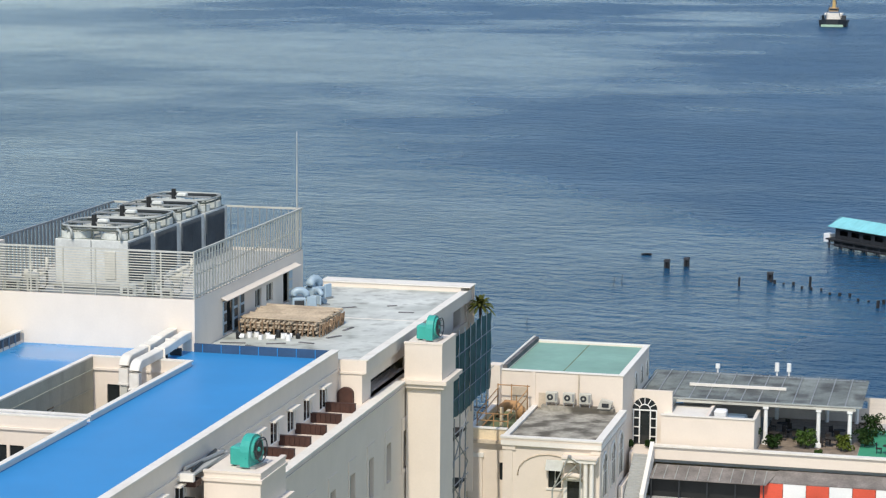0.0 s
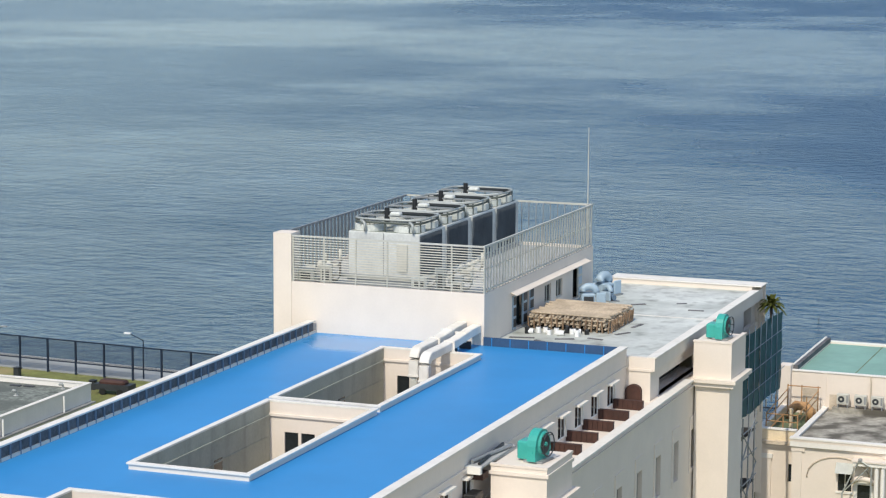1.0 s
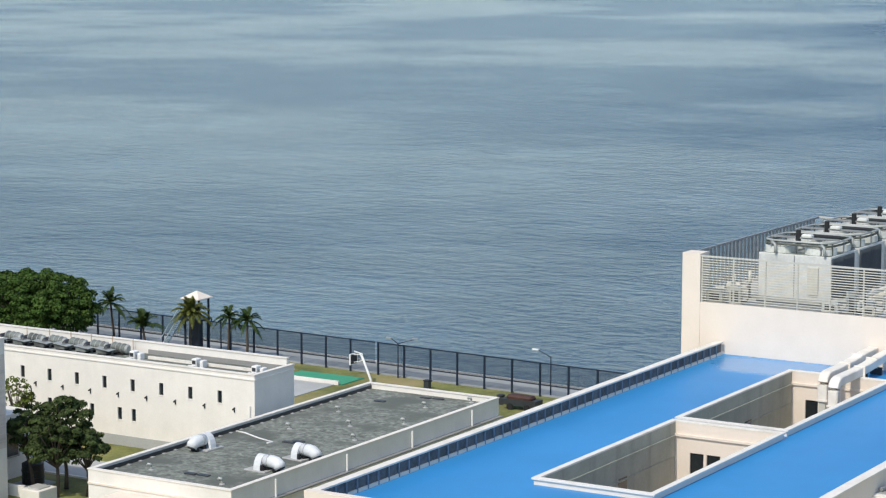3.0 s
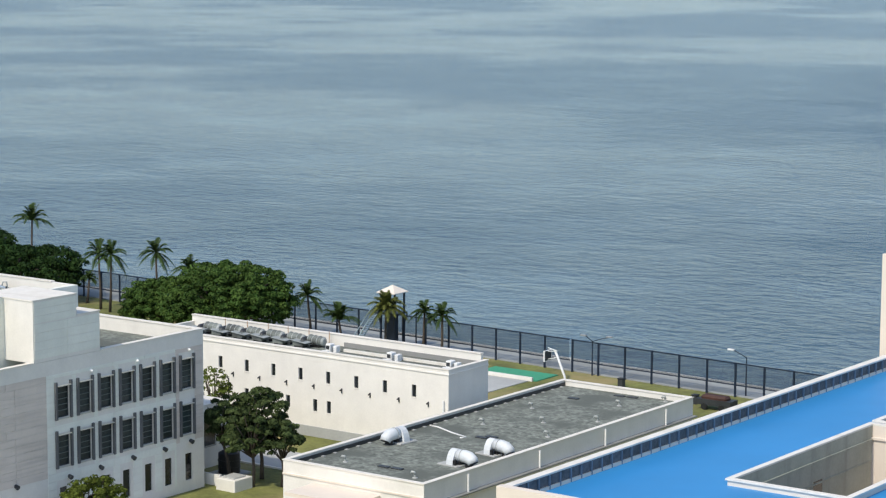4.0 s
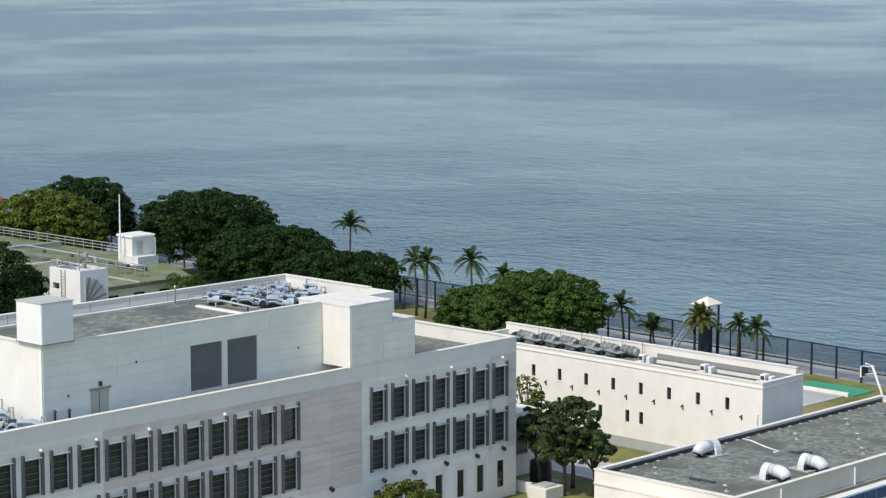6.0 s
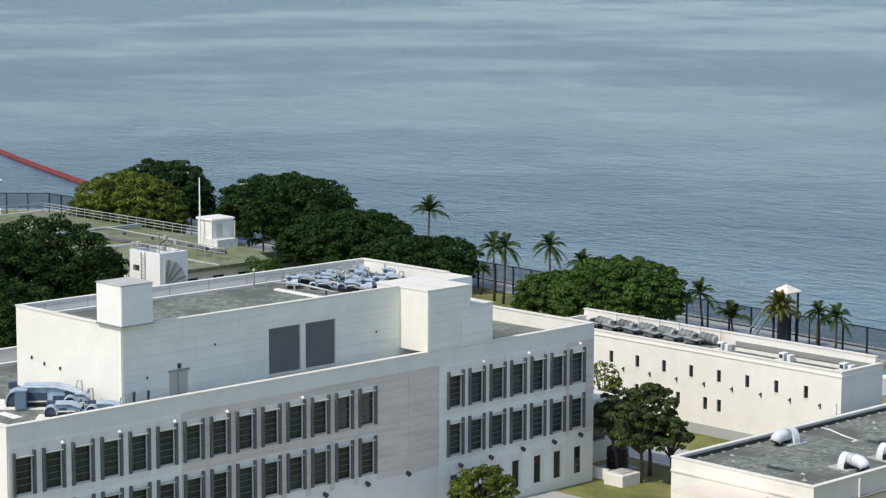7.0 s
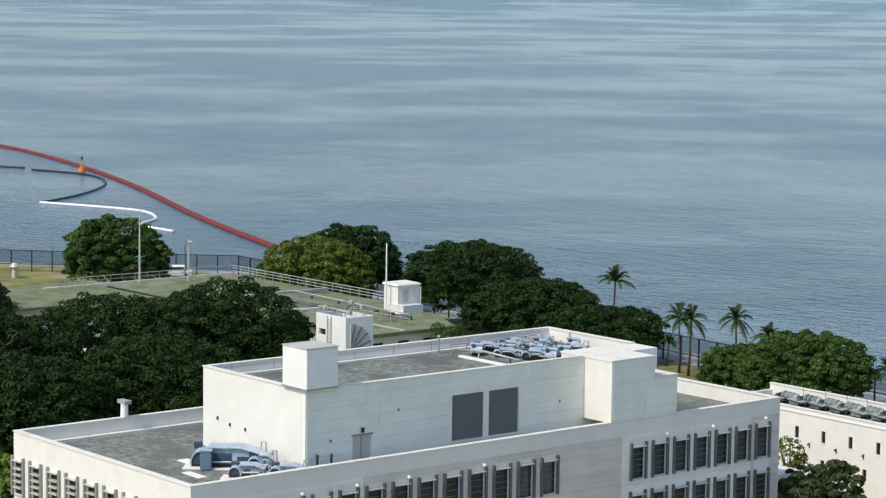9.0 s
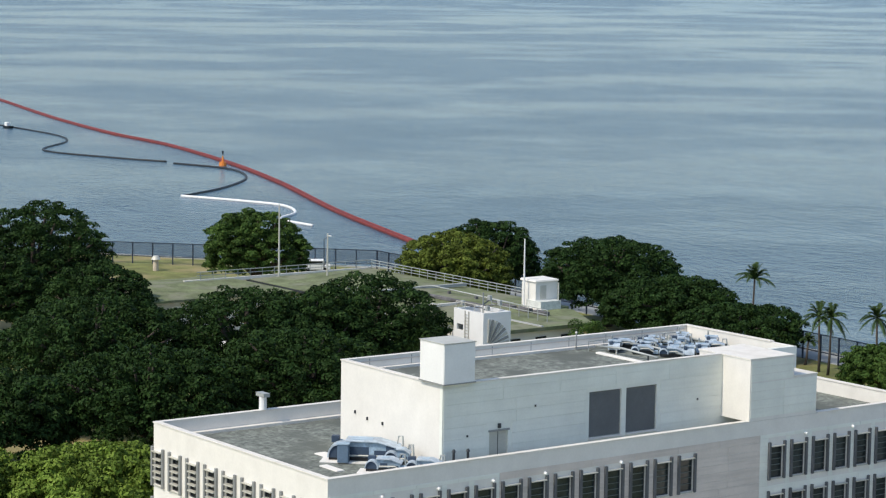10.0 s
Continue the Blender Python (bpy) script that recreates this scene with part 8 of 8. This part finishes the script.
# low white roofs half hidden by the trees
for x, y, z, w in ((-252.0, 143.0, 6.0, 3.0), (-246.0, 147.5, 6.2, 2.0)):
    u = thing("garden_shed", x, y, GZ, "small white-roofed shed under the trees", "shed")
    part("walls", Geo().box(x - w, y - 2, GZ, x + w, y + 2, z), CREAM, u)
    part("roof", Geo().box(x - w - 0.3, y - 2.3, z, x + w + 0.3, y + 2.3, z + 0.15), CAP, u)
# reddish paving seen between the trunks
single("brick_path", Geo().box(-193, 70, GZ, -178, 150, GZ + 0.05), material("reddish_paving", (0.30, 0.17, 0.13), 0.9, spread=0.25, scale=0.4), "reddish paved path under the trees", "path", kind="structure")


# ---- yard between the buildings ----
# Mostly unseen; enlarged beyond the path to bounce sun onto the office front.
single("yard_path", Geo().box(-133.8, 60.0, GZ, -121.2, 144.0, GZ + 0.05), PAVING, "pale concrete yard path, enlarged to bounce light", "path", kind="structure")
single("yard_drive", Geo().box(-160.0, 158.6, GZ, -121.2, 164.4, GZ + 0.05), PAVING, "pale concrete drive behind the office building", "drive", kind="structure")
single("drive_kerb", Geo().box(-160.0, 158.2, GZ, -121.2, 158.5, GZ + 0.16), CAP, "white kerb along the drive", "kerb", kind="structure")
annexe = thing("service_block", -143, 153, GZ, "low white service block at the end of the office building", "building")
part("wall", Geo().box(-147.0, 149.42, GZ, -138.6, 157.6, 8.3), WHITE, annexe)
part("coping", Geo().box(-147.1, 149.42, 8.303, -138.5, 157.7, 8.42), CAP, annexe)
for y in (150.6, 153.6):
    sw = part("dark_opening", Geo().box(-138.598, y, 4.6, -138.5, y + 2.2, 6.9), GLASS, annexe)
    part("opening_frame", Geo().wall("x", -138.48, -0.1, y - 0.15, y + 2.35, 4.45, 7.05, [(y, y + 2.2, 4.6, 6.9)]), GREYMETAL, sw)
tank = thing("black_water_tank", -135.4, 154.2, GZ, "black plastic water tank on a slab in the yard", "water tank")
part("slab", Geo().box(-136.8, 152.8, GZ, -134.0, 155.6, GZ + 0.2), PAVING, tank)
part("shell", Geo().cyl((-135.4, 154.2, GZ + 0.2), (-135.4, 154.2, GZ + 2.0), 1.0, 0.98, 24), PLASTIC_BLACK, tank)
part("shoulder", Geo().cyl((-135.4, 154.2, GZ + 2.0), (-135.4, 154.2, GZ + 2.25), 0.98, 0.5, 24), PLASTIC_BLACK, tank)
for z in (0.7, 1.3):
    part("rib", Geo().ring((-135.4, 154.2), 0.99, 1.04, GZ + z, GZ + z + 0.1, 24), PLASTIC_BLACK, tank)
box = thing("concrete_chamber", -131.4, 150.4, GZ, "pale concrete chamber beside the water tank", "chamber")
part("body", Geo().cbox(-132.6, 149.2, GZ, -130.4, 151.6, GZ + 1.05, 0.05), WHITE, box)
part("lid", Geo().cbox(-132.2, 149.6, GZ + 1.052, -130.8, 151.2, GZ + 1.18, 0.04), PAVING, box)
single("yard_wall", Geo().box(-138.0, 150.2, GZ, -133.0, 150.5, GZ + 1.0), WHITE, "low white wall in the yard", "wall", kind="structure")


def street_lamp(x, y, h, arms, label, mat=None):
    u = thing("street_lamp", x, y, GZ, label, "lamp", "shore lamps")
    part("pole", Geo().cyl((x, y, GZ), (x, y, GZ + h), 0.09, 0.06, 8), mat or FENCE, u)
    for ax, ay in arms:
        tip = (x + ax, y + ay, GZ + h + 0.5)
        arm = part("arm", Geo().tube([(x, y, GZ + h - 0.1), (x + ax * 0.5, y + ay * 0.5, GZ + h + 0.25), tip], 0.05, 6), mat or FENCE, u, smooth=True)
        part("lamp_head", Geo().cbox(tip[0] - 0.5, tip[1] - 0.16, tip[2] - 0.06, tip[0] + 0.25, tip[1] + 0.16, tip[2] + 0.08, 0.03), WHITEPAINT if len(arms) == 1 else GREYMETAL, arm)


street_lamp(-114.7, 212.9, 4.3, [(-1.9, 0.3)], "shore lamp with one white arm and head")
street_lamp(-133.9, 213.0, 3.9, [(-0.9, -0.2), (2.0, 0.6)], "double-armed dark shore lamp post")
street_lamp(-160.0, 215.6, 4.4, [(1.8, -0.4)], "single-armed dark shore lamp post")
street_lamp(-318.5, 208.8, 6.3, [(0.9, 0.6)], "dark lamp post near the shore fence")
street_lamp(-147.5, 168.0, 5.2, [(-1.0, 0.0)], "dark yard lamp in front of the long white building")

hoop = thing("basketball_hoop", -135.6, 208.4, GZ, "white basketball hoop stand with a backboard", "basketball hoop")
part("pole", Geo().tube([(-134.2, 208.0, GZ), (-134.3, 208.05, GZ + 0.6), (-135.5, 208.5, GZ + 2.5), (-136.0, 208.7, GZ + 3.2)], 0.13, 8), WHITEPAINT, hoop, smooth=True)
for z0, z1 in ((2.5, 2.1), (3.2, 2.95), (3.2, 3.35)):
    part("brace", Geo().cyl((-135.6, 208.5, GZ + z0), (-137.0, 208.9, GZ + z1), 0.055, n=6), WHITEPAINT, hoop)
bb = part("backboard", Geo().box(-137.15, 208.3, GZ + 1.95, -137.06, 209.6, GZ + 3.0), DARKMETAL, hoop)
part("backboard_rim", Geo().wall("x", -137.04, -0.15, 208.22, 209.68, GZ + 1.87, GZ + 3.08, [(208.3, 209.6, GZ + 1.95, GZ + 3.0)]), WHITEPAINT, bb)
part("rim", Geo().ring((-137.45, 208.95), 0.21, 0.24, GZ + 2.2, GZ + 2.24, 14), RED, bb)
part("foot", Geo().box(-134.6, 207.6, GZ, -133.8, 208.4, GZ + 0.2), GREYMETAL, hoop)

# lookout hut on stilts with its stair
look_hut = thing("lookout_hut", -160.3, 211.4, GZ, "lookout hut on stilts with a white pyramid roof", "lookout")
hx, hy = -160.3, 211.4
part("roof", Geo().poly([(hx - 1.3, hy - 1.35, 9.5), (hx + 1.3, hy - 1.35, 9.5), (hx + 1.3, hy + 1.35, 9.5), (hx - 1.3, hy + 1.35, 9.5), (hx, hy, 10.3), (hx - 1.3, hy - 1.35, 9.4), (hx + 1.3, hy - 1.35, 9.4), (hx + 1.3, hy + 1.35, 9.4), (hx - 1.3, hy + 1.35, 9.4)],
     (0, 1, 4), (1, 2, 4), (2, 3, 4), (3, 0, 4), (8, 7, 6, 5), (0, 5, 6, 1), (1, 6, 7, 2), (2, 7, 8, 3), (3, 8, 5, 0)), CREAM, look_hut)
part("platform", Geo().box(hx - 1.8, hy - 1.3, 6.9, hx + 1.2, hy + 1.3, 7.1), FENCE, look_hut)
for sx in (-1, 1):
    for sy in (-1, 1):
        part("stilt", Geo().box(hx + sx * 1.0 - 0.09, hy + sy * 0.9 - 0.09, GZ, hx + sx * 1.0 + 0.09, hy + sy * 0.9 + 0.09, 9.4), FENCE, look_hut)
        part("brace", Geo().cyl((hx + sx * 1.0, hy + sy * 0.9, 5.6), (hx + sx * 1.2, hy + sy * 1.25, 6.9), 0.08, n=6), FENCE, look_hut)
part("deck_rail", Geo().wall("y", hy - 1.3, 0.08, hx - 1.2, hx + 1.2, 7.1, 8.0, [(hx - 1.12, hx - 0.05, 7.2, 7.9), (hx + 0.05, hx + 1.12, 7.2, 7.9)]), FENCE, look_hut)
part("core", Geo().box(hx - 0.5, hy - 0.45, GZ, hx + 0.5, hy + 0.45, 6.9), FENCE, look_hut)
st = part("stair", Geo().cyl((hx - 5.0, hy - 1.3, GZ), (hx - 1.8, hy - 1.3, 7.0), 0.09, n=6), LIGHTBLUE, look_hut, "pale blue open stair")
part("stair_stringer", Geo().cyl((hx - 5.0, hy - 0.3, GZ), (hx - 1.8, hy - 0.3, 7.0), 0.09, n=6), LIGHTBLUE, st)
part("stair_rail", Geo().cyl((hx - 5.0, hy - 1.3, GZ + 1.0), (hx - 1.8, hy - 1.3, 8.0), 0.05, n=6), LIGHTBLUE, st)
for k in range(15):
    q = k / 15
    part("tread", Geo().box(hx - 5.0 + 3.2 * q, hy - 1.3, GZ + 4.5 * q + 0.1, hx - 4.72 + 3.2 * q, hy - 0.3, GZ + 4.5 * q + 0.15), LIGHTBLUE, st)

# parked van, bins and small things on the promenade
van = thing("parked_van", -326, 208.6, GZ, "white van parked beside the shore fence", "van")
d = pose(-325.2, 211.6, GZ, 0, 0, 60)
for name, geo, m in (("body", Geo().cbox(-2.2, -0.9, 0.35, 1.4, 0.9, 1.95, 0.12), WHITEPAINT), ("bonnet", Geo().cbox(1.3, -0.85, 0.35, 2.4, 0.85, 1.15, 0.12), WHITEPAINT), ("windscreen", Geo().poly([(1.402, -0.75, 1.85), (1.402, 0.75, 1.85), (1.75, 0.78, 1.17), (1.75, -0.78, 1.17)], (0, 1, 2, 3)), GLASS),
                     ("side_window", Geo().box(-1.9, -0.915, 1.2, 1.1, -0.902, 1.75), GLASS), ("side_window", Geo().box(-1.9, 0.902, 1.2, 1.1, 0.915, 1.75), GLASS),
                     *[("wheel", Geo().cyl((x, y - 0.1, 0.33), (x, y + 0.1, 0.33), 0.33, n=14), PLASTIC_BLACK) for x in (-1.4, 1.5) for y in (-0.8, 0.8)]):
    o = part(name, geo, m, van)
    o.matrix_parent_inverse = Matrix()
van.matrix_basis = d
kiosk = thing("guard_kiosk", -338.6, 188.4, GZ, "small white-domed guard kiosk near the fence", "kiosk")
part("post", Geo().cyl((-338.6, 188.4, GZ), (-338.6, 188.4, GZ + 1.9), 0.5, 0.45, 10), CREAM_DIRTY, kiosk)
part("dome", Geo().cyl((-338.6, 188.4, GZ + 1.9), (-338.6, 188.4, GZ + 2.5), 0.8, 0.45, 14), PALE, kiosk)
for x, y in ((-127.9, 209.4), (-117.2, 206.6), (-145.2, 168.6)):
    u = thing("dark_bin", x, y, GZ, "dark litter bin on the grass", "bin")
    part("body", Geo().cbox(x - 0.32, y - 0.32, GZ, x + 0.32, y + 0.32, GZ + 0.9, 0.05), DARKMETAL, u)
    part("lid", Geo().cbox(x - 0.36, y - 0.36, GZ + 0.902, x + 0.36, y + 0.36, GZ + 1.0, 0.04), PLASTIC_BLACK, u)
cart = thing("garden_trailer", -113.6, 205.4, GZ, "dark loaded garden trailer near the shore", "trailer")
part("bed", Geo().box(-116.0, 204.6, GZ + 0.5, -112.0, 206.2, GZ + 1.1), DARKMETAL, cart)
part("load", Geo().cbox(-115.6, 204.8, GZ + 1.1, -112.6, 206.0, GZ + 1.5, 0.2), BROWN, cart)
for x in (-115.0, -113.0):
    part("wheel", Geo().cyl((x, 204.5, GZ + 0.35), (x, 204.7, GZ + 0.35), 0.35, n=12), PLASTIC_BLACK, cart)


# ---- on the water ----
def glide(points, n):
    """Evenly spaced places along a smooth line through the points."""
    p = [Vector(q) for q in points]
    p = [2 * p[0] - p[1]] + p + [2 * p[-1] - p[-2]]
    out = []
    for k in range(1, len(p) - 2):
        a, b, c, e = p[k - 1:k + 3]
        for j in range(n):
            t = j / n
            out.append(0.5 * (2 * b + (c - a) * t + (2 * a - 5 * b + 4 * c - e) * t * t + (3 * b - a - 3 * c + e) * t ** 3))
    return out + [p[-2]]


boom = thing("floating_boom", -550, 330, 0, "long dark red floating boom on the bay", "boom")
line = glide([(-366, 262, 0.1), (-426, 283, 0.1), (-491, 309, 0.1), (-549, 329, 0.1), (-615, 347, 0.1), (-669, 356, 0.1), (-747, 375, 0.1), (-864, 409, 0.1)], 14)
float_me = Geo().cyl((-0.5, 0, 0), (0.5, 0, 0), 0.38, 0.38, 8).mesh("float")
float_me.materials.append(ORANGE)
for a, b in zip(line, line[1:]):
    o = new("float", float_me)
    o.parent = boom
    o.matrix_parent_inverse = world_place(boom).inverted()
    dd = b - a
    o.matrix_basis = Matrix.Translation((a + b) / 2 + Vector((0, 0, 0.2))) @ dd.to_track_quat("X", "Z").to_matrix().to_4x4() @ Matrix.Diagonal((dd.length * 0.97, 1, 1, 1))
part("skirt", Geo().tube([p + Vector((0.4, -0.9, 0.05)) for p in line], 0.45, 6), material("dark_red_skirt", (0.17, 0.022, 0.016), 0.7, spread=0.2), boom, smooth=True)
hose = thing("floating_hose", -540, 300, 0, "thin dark floating hose curling on the bay", "hose")
l1 = glide([(-721, 341, 0.1), (-669, 336, 0.1), (-642, 326, 0.1), (-613, 304, 0.1), (-581, 309, 0.1), (-562, 316, 0.1)], 8)
part("hose", Geo().tube(l1, 0.32, 6), PLASTIC_BLACK, hose, smooth=True)
l2 = glide([(-556, 315, 0.1), (-533, 319, 0.1), (-508, 309, 0.1), (-487, 290, 0.1), (-473, 271, 0.1)], 8)
part("hose", Geo().tube(l2, 0.32, 6), PLASTIC_BLACK, hose, smooth=True)
l3 = glide([(-473, 270, 0.1), (-456, 276.4, 0.1), (-442.6, 279, 0.1), (-428, 273, 0.1), (-420, 264, 0.1)], 8)
part("pale_hose", Geo().tube(l3, 0.34, 6), WHITEPAINT, hose, "pale stretch of hose", smooth=True)
part("pale_hose", Geo().tube(glide([(-417, 262, 0.1), (-411, 262, 0.1), (-404, 262, 0.1)], 4), 0.3, 6), WHITEPAINT, hose, smooth=True)
BUOY = material("orange_buoy_paint", (0.70, 0.22, 0.03), 0.5, spread=0.1)
buoy = thing("marker_buoy", -545, 324, 0, "orange marker buoy beside the boom", "buoy")
part("float", Geo().cyl((-545, 324, -0.2), (-545, 324, 1.0), 1.1, 0.9, 14), BUOY, buoy)
part("mast", Geo().cyl((-545, 324, 1.0), (-545, 324, 2.6), 0.35, 0.2, 8), BUOY, buoy)
part("top_mark", Geo().cyl((-545, 324, 3.0), (-545, 324, 4.0), 0.15, 0.35, 8), DARKMETAL, buoy)
skiff = thing("small_skiff", -708, 338, 0, "small dark skiff on the bay", "skiff")
part("hull", Geo().poly([(-710.5, 337, 0.7), (-705.5, 337, 0.7), (-704.5, 338, 0.8), (-705.5, 339, 0.7), (-710.5, 339, 0.7), (-710, 337.4, -0.1), (-706, 337.4, -0.1), (-705.4, 338, -0.1), (-706, 338.6, -0.1), (-710, 338.6, -0.1)], (0, 1, 6, 5), (1, 2, 7, 6), (2, 3, 8, 7), (3, 4, 9, 8), (4, 0, 5, 9), (5, 6, 7, 8, 9), (0, 1, 2, 3, 4)), DARKMETAL, skiff)
part("cabin", Geo().cbox(-709.6, 337.4, 0.7, -707.6, 338.6, 1.8, 0.1), WHITEPAINT, skiff)

# dredger-like workboat, bows on
bx, by = -80.6, 1124.0
ship = thing("work_boat", bx, by, 0, "dark-hulled workboat with a green waterline and a derrick", "boat")
hullp = [(-6.6, 1.6), (-5.0, 2.0), (0.0, 2.3), (5.0, 2.0), (6.6, 1.6)]
hg = Geo()
top = [(bx - 6.8, by + 10, 3.0), (bx - 6.8, by - 4, 3.2), (bx - 3.0, by - 9, 3.8), (bx + 3.0, by - 9, 3.8), (bx + 6.8, by - 4, 3.2), (bx + 6.8, by + 10, 3.0)]
bot = [(x * 0.9 + bx * 0.1, y * 0.95 + by * 0.05, -0.3) for x, y, z in top]
hg.poly(top + bot, (0, 1, 2, 3, 4, 5), (11, 10, 9, 8, 7, 6), *[(i, (i + 1) % 6, 6 + (i + 1) % 6, 6 + i) for i in range(6)])
part("hull", hg, material("dark_hull", (0.03, 0.035, 0.04), 0.5, spread=0.2), ship)
part("hull_stripe", Geo().box(bx - 5.2, by - 9.3, 0.2, bx + 5.2, by - 8.9, 1.3), material("pale_green_stripe", (0.35, 0.5, 0.38), 0.6), ship)
part("deckhouse", Geo().cbox(bx - 4.2, by - 3, 3.5, bx + 4.2, by + 6, 6.4, 0.2), CAP, ship)
part("wheelhouse", Geo().cbox(bx - 2.2, by - 2, 7.2, bx + 2.2, by + 3, 9.0, 0.2), material("tan_deckhouse", (0.45, 0.30, 0.16), 0.6), ship)
part("wheelhouse_window", Geo().box(bx - 1.9, by - 2.05, 7.7, bx + 1.9, by - 2.003, 8.6), GLASS, ship)
der = part("derrick", Geo().cyl((bx, by, 7.2), (bx + 0.2, by, 24.0), 1.0, 0.4, 8), material("yellow_derrick", (0.55, 0.38, 0.16), 0.6, spread=0.15), ship)
part("derrick_stay", Geo().cyl((bx - 4, by - 6, 3.4), (bx, by, 15.0), 0.14, n=6), DARKMETAL, der)
part("derrick_stay", Geo().cyl((bx + 4, by - 6, 3.4), (bx, by, 15.0), 0.14, n=6), DARKMETAL, der)
for sx in (-5.0, 5.0, -4.2):
    part("deck_gear", Geo().cbox(bx + sx - 1.1, by - 5, 3.2, bx + sx + 1.1, by - 2, 5.6, 0.2), DARKMETAL if sx > 0 else BLUEGREY, ship)

# fish house on stilts
CAPDARK = material("stained_pile_cap", (0.034, 0.038, 0.046), 0.95, spread=0.4, scale=2.0)
WETPILE = material("wet_dark_timber", (0.014, 0.016, 0.020), 0.8, spread=0.4, scale=2.0)
fh = thing("stilt_house", -16, 362, 0, "dark stilt house on the water with a turquoise tin roof", "house")
part("deck", Geo().box(-25.6, 356.0, 1.6, 4.0, 368.0, 1.9), WETPILE, fh)
part("wall", Geo().wall("y", 357.4, 0.2, -24.0, 3.0, 1.9, 4.1, [(-23.0 + 2.6 * k, -21.2 + 2.6 * k, 2.7, 3.7) for k in range(10)]), WETPILE, fh)
part("wall", Geo().box(-24.0, 357.6, 1.9, -23.8, 367.0, 4.1), WETPILE, fh)
part("rear_wall", Geo().box(-23.798, 366.8, 1.9, 3.0, 367.0, 4.1), WETPILE, fh)
rf = part("roof", Geo().poly([(-25.3, 356.2, 4.2), (4.5, 356.2, 4.2), (4.5, 362.2, 5.9), (-24.6, 362.2, 5.9), (-25.3, 368.0, 4.2), (4.5, 368.0, 4.2), (-25.3, 356.2, 4.3), (4.5, 356.2, 4.3), (4.5, 362.2, 6.0), (-24.6, 362.2, 6.0), (-25.3, 368.0, 4.3), (4.5, 368.0, 4.3)],
     (6, 7, 8, 9), (9, 8, 11, 10), (0, 1, 7, 6), (0, 6, 9, 3), (3, 9, 10, 4), (0, 3, 2, 1), (3, 4, 5, 2)), TURQ, fh, "turquoise corrugated tin roof")
for k in range(14):
    x = -25.0 + 2.15 * k
    part("roof_batten", Geo().poly([(x, 356.2, 4.31), (x + 0.1, 356.2, 4.31), (x + 0.1, 362.2, 6.01), (x, 362.2, 6.01), (x, 356.2, 4.37), (x + 0.1, 356.2, 4.37), (x + 0.1, 362.2, 6.07), (x, 362.2, 6.07)],
         (4, 5, 6, 7), (0, 1, 5, 4), (1, 2, 6, 5), (3, 0, 4, 7)), TURQ, rf)
for k in range(11):
    for y in (356.6, 362.0, 367.4):
        x = -25.0 + 2.8 * k
        part("stilt", Geo().cyl((x, y, -2), (x, y, 1.6), 0.2, n=7), WETPILE, fh)
part("brace_beam", Geo().box(-25.4, 356.3, 0.7, 4.0, 356.5, 0.95), CAPDARK, fh)
# Added dark sheet that stands for the shaded void between the stilts.
part("dark_skirt", Geo().box(-25.0, 359.0, 0.2, 3.6, 359.2, 1.6), WETPILE, fh)
part("porch", Geo().cbox(-27.0, 358.0, 0.9, -25.62, 361.0, 2.6, 0.1), WHITEPAINT, fh)
fh.matrix_basis = pose(-26.3, 368.3, 0, 0, 0, -43) @ Matrix.Diagonal((1, 0.42, 0.8, 1)) @ Matrix.Translation((25.3, -356.2, 0)) @ fh.matrix_basis
# old mooring piles
rng = random.Random(2)
pile_me = Geo().cyl((0, 0, -2), (0, 0, 1.0), 0.3, 0.26, 9).mesh("mooring_pile")
pile_me.materials.append(WETPILE)
spots = [(-35.4, 325.3, 1.3, 0.7)] + [(-30.8 + 1.4 * k, 329.5 - 1.35 * k + (k % 3) * 0.9, rng.uniform(0.2, 0.5), rng.uniform(0.7, 1.0)) for k in range(12)] + [(-25.6, 327.5, 1.5, 0.8), (-15.3, 312.4, 1.0, 1.0), (-14.7, 315.5, 0.6, 1.0), (-31.4, 330.6, 0.4, 1.0)]
for x, y, h, w in spots:
    o = tagged(new("mooring_pile", pile_me), "dark weathered mooring pile standing in the water", "pile", "mooring piles")
    o.matrix_basis = pose(x, y, h - 1.0, rng.uniform(-3, 3), rng.uniform(-3, 3)) @ Matrix.Diagonal((w * 0.85, w * 0.85, 1, 1))
for x, y, s in ((-47.7, 339.2, 1.0), (-45.1, 341.8, 1.0), (-31.7, 332.0, 0.9)):
    u = thing("pile_cluster", x, y, 0, "cluster of dark piles with a concrete cap in the water", "piles", "pile clusters")
    for sx, sy in ((-0.3, 0), (0.3, 0.1), (0, 0.4)):
        part("pile", Geo().cyl((x + sx, y + sy, -2), (x + sx * 0.7, y + sy, 1.0 * s), 0.24, 0.2, 8), WETPILE, u)
    part("cap", Geo().cbox(x - 0.45, y - 0.3, 0.95 * s, x + 0.45, y + 0.55, 1.35 * s, 0.08), CAPDARK, u)
for x, y, h in ((-52.6, 320.5, 1.3), (-51.6, 321.4, 1.7), (-58.6, 288.5, 0.9)):
    single("stake", Geo().cyl((x, y, -1), (x + 0.1, y, h), 0.07, 0.05, 6), WETPILE, "thin stake standing in the water", "stake", "water stakes")
raft = thing("drifting_raft", -52.5, 352.0, 0, "dark low raft adrift on the water", "raft")
part("log", Geo().cyl((-53.5, 352.0, 0.06), (-51.9, 352.25, 0.08), 0.16, n=8), WETPILE, raft)
part("plank", Geo().box(-53.1, 351.8, 0.2, -52.2, 352.4, 0.25), WETPILE, raft)
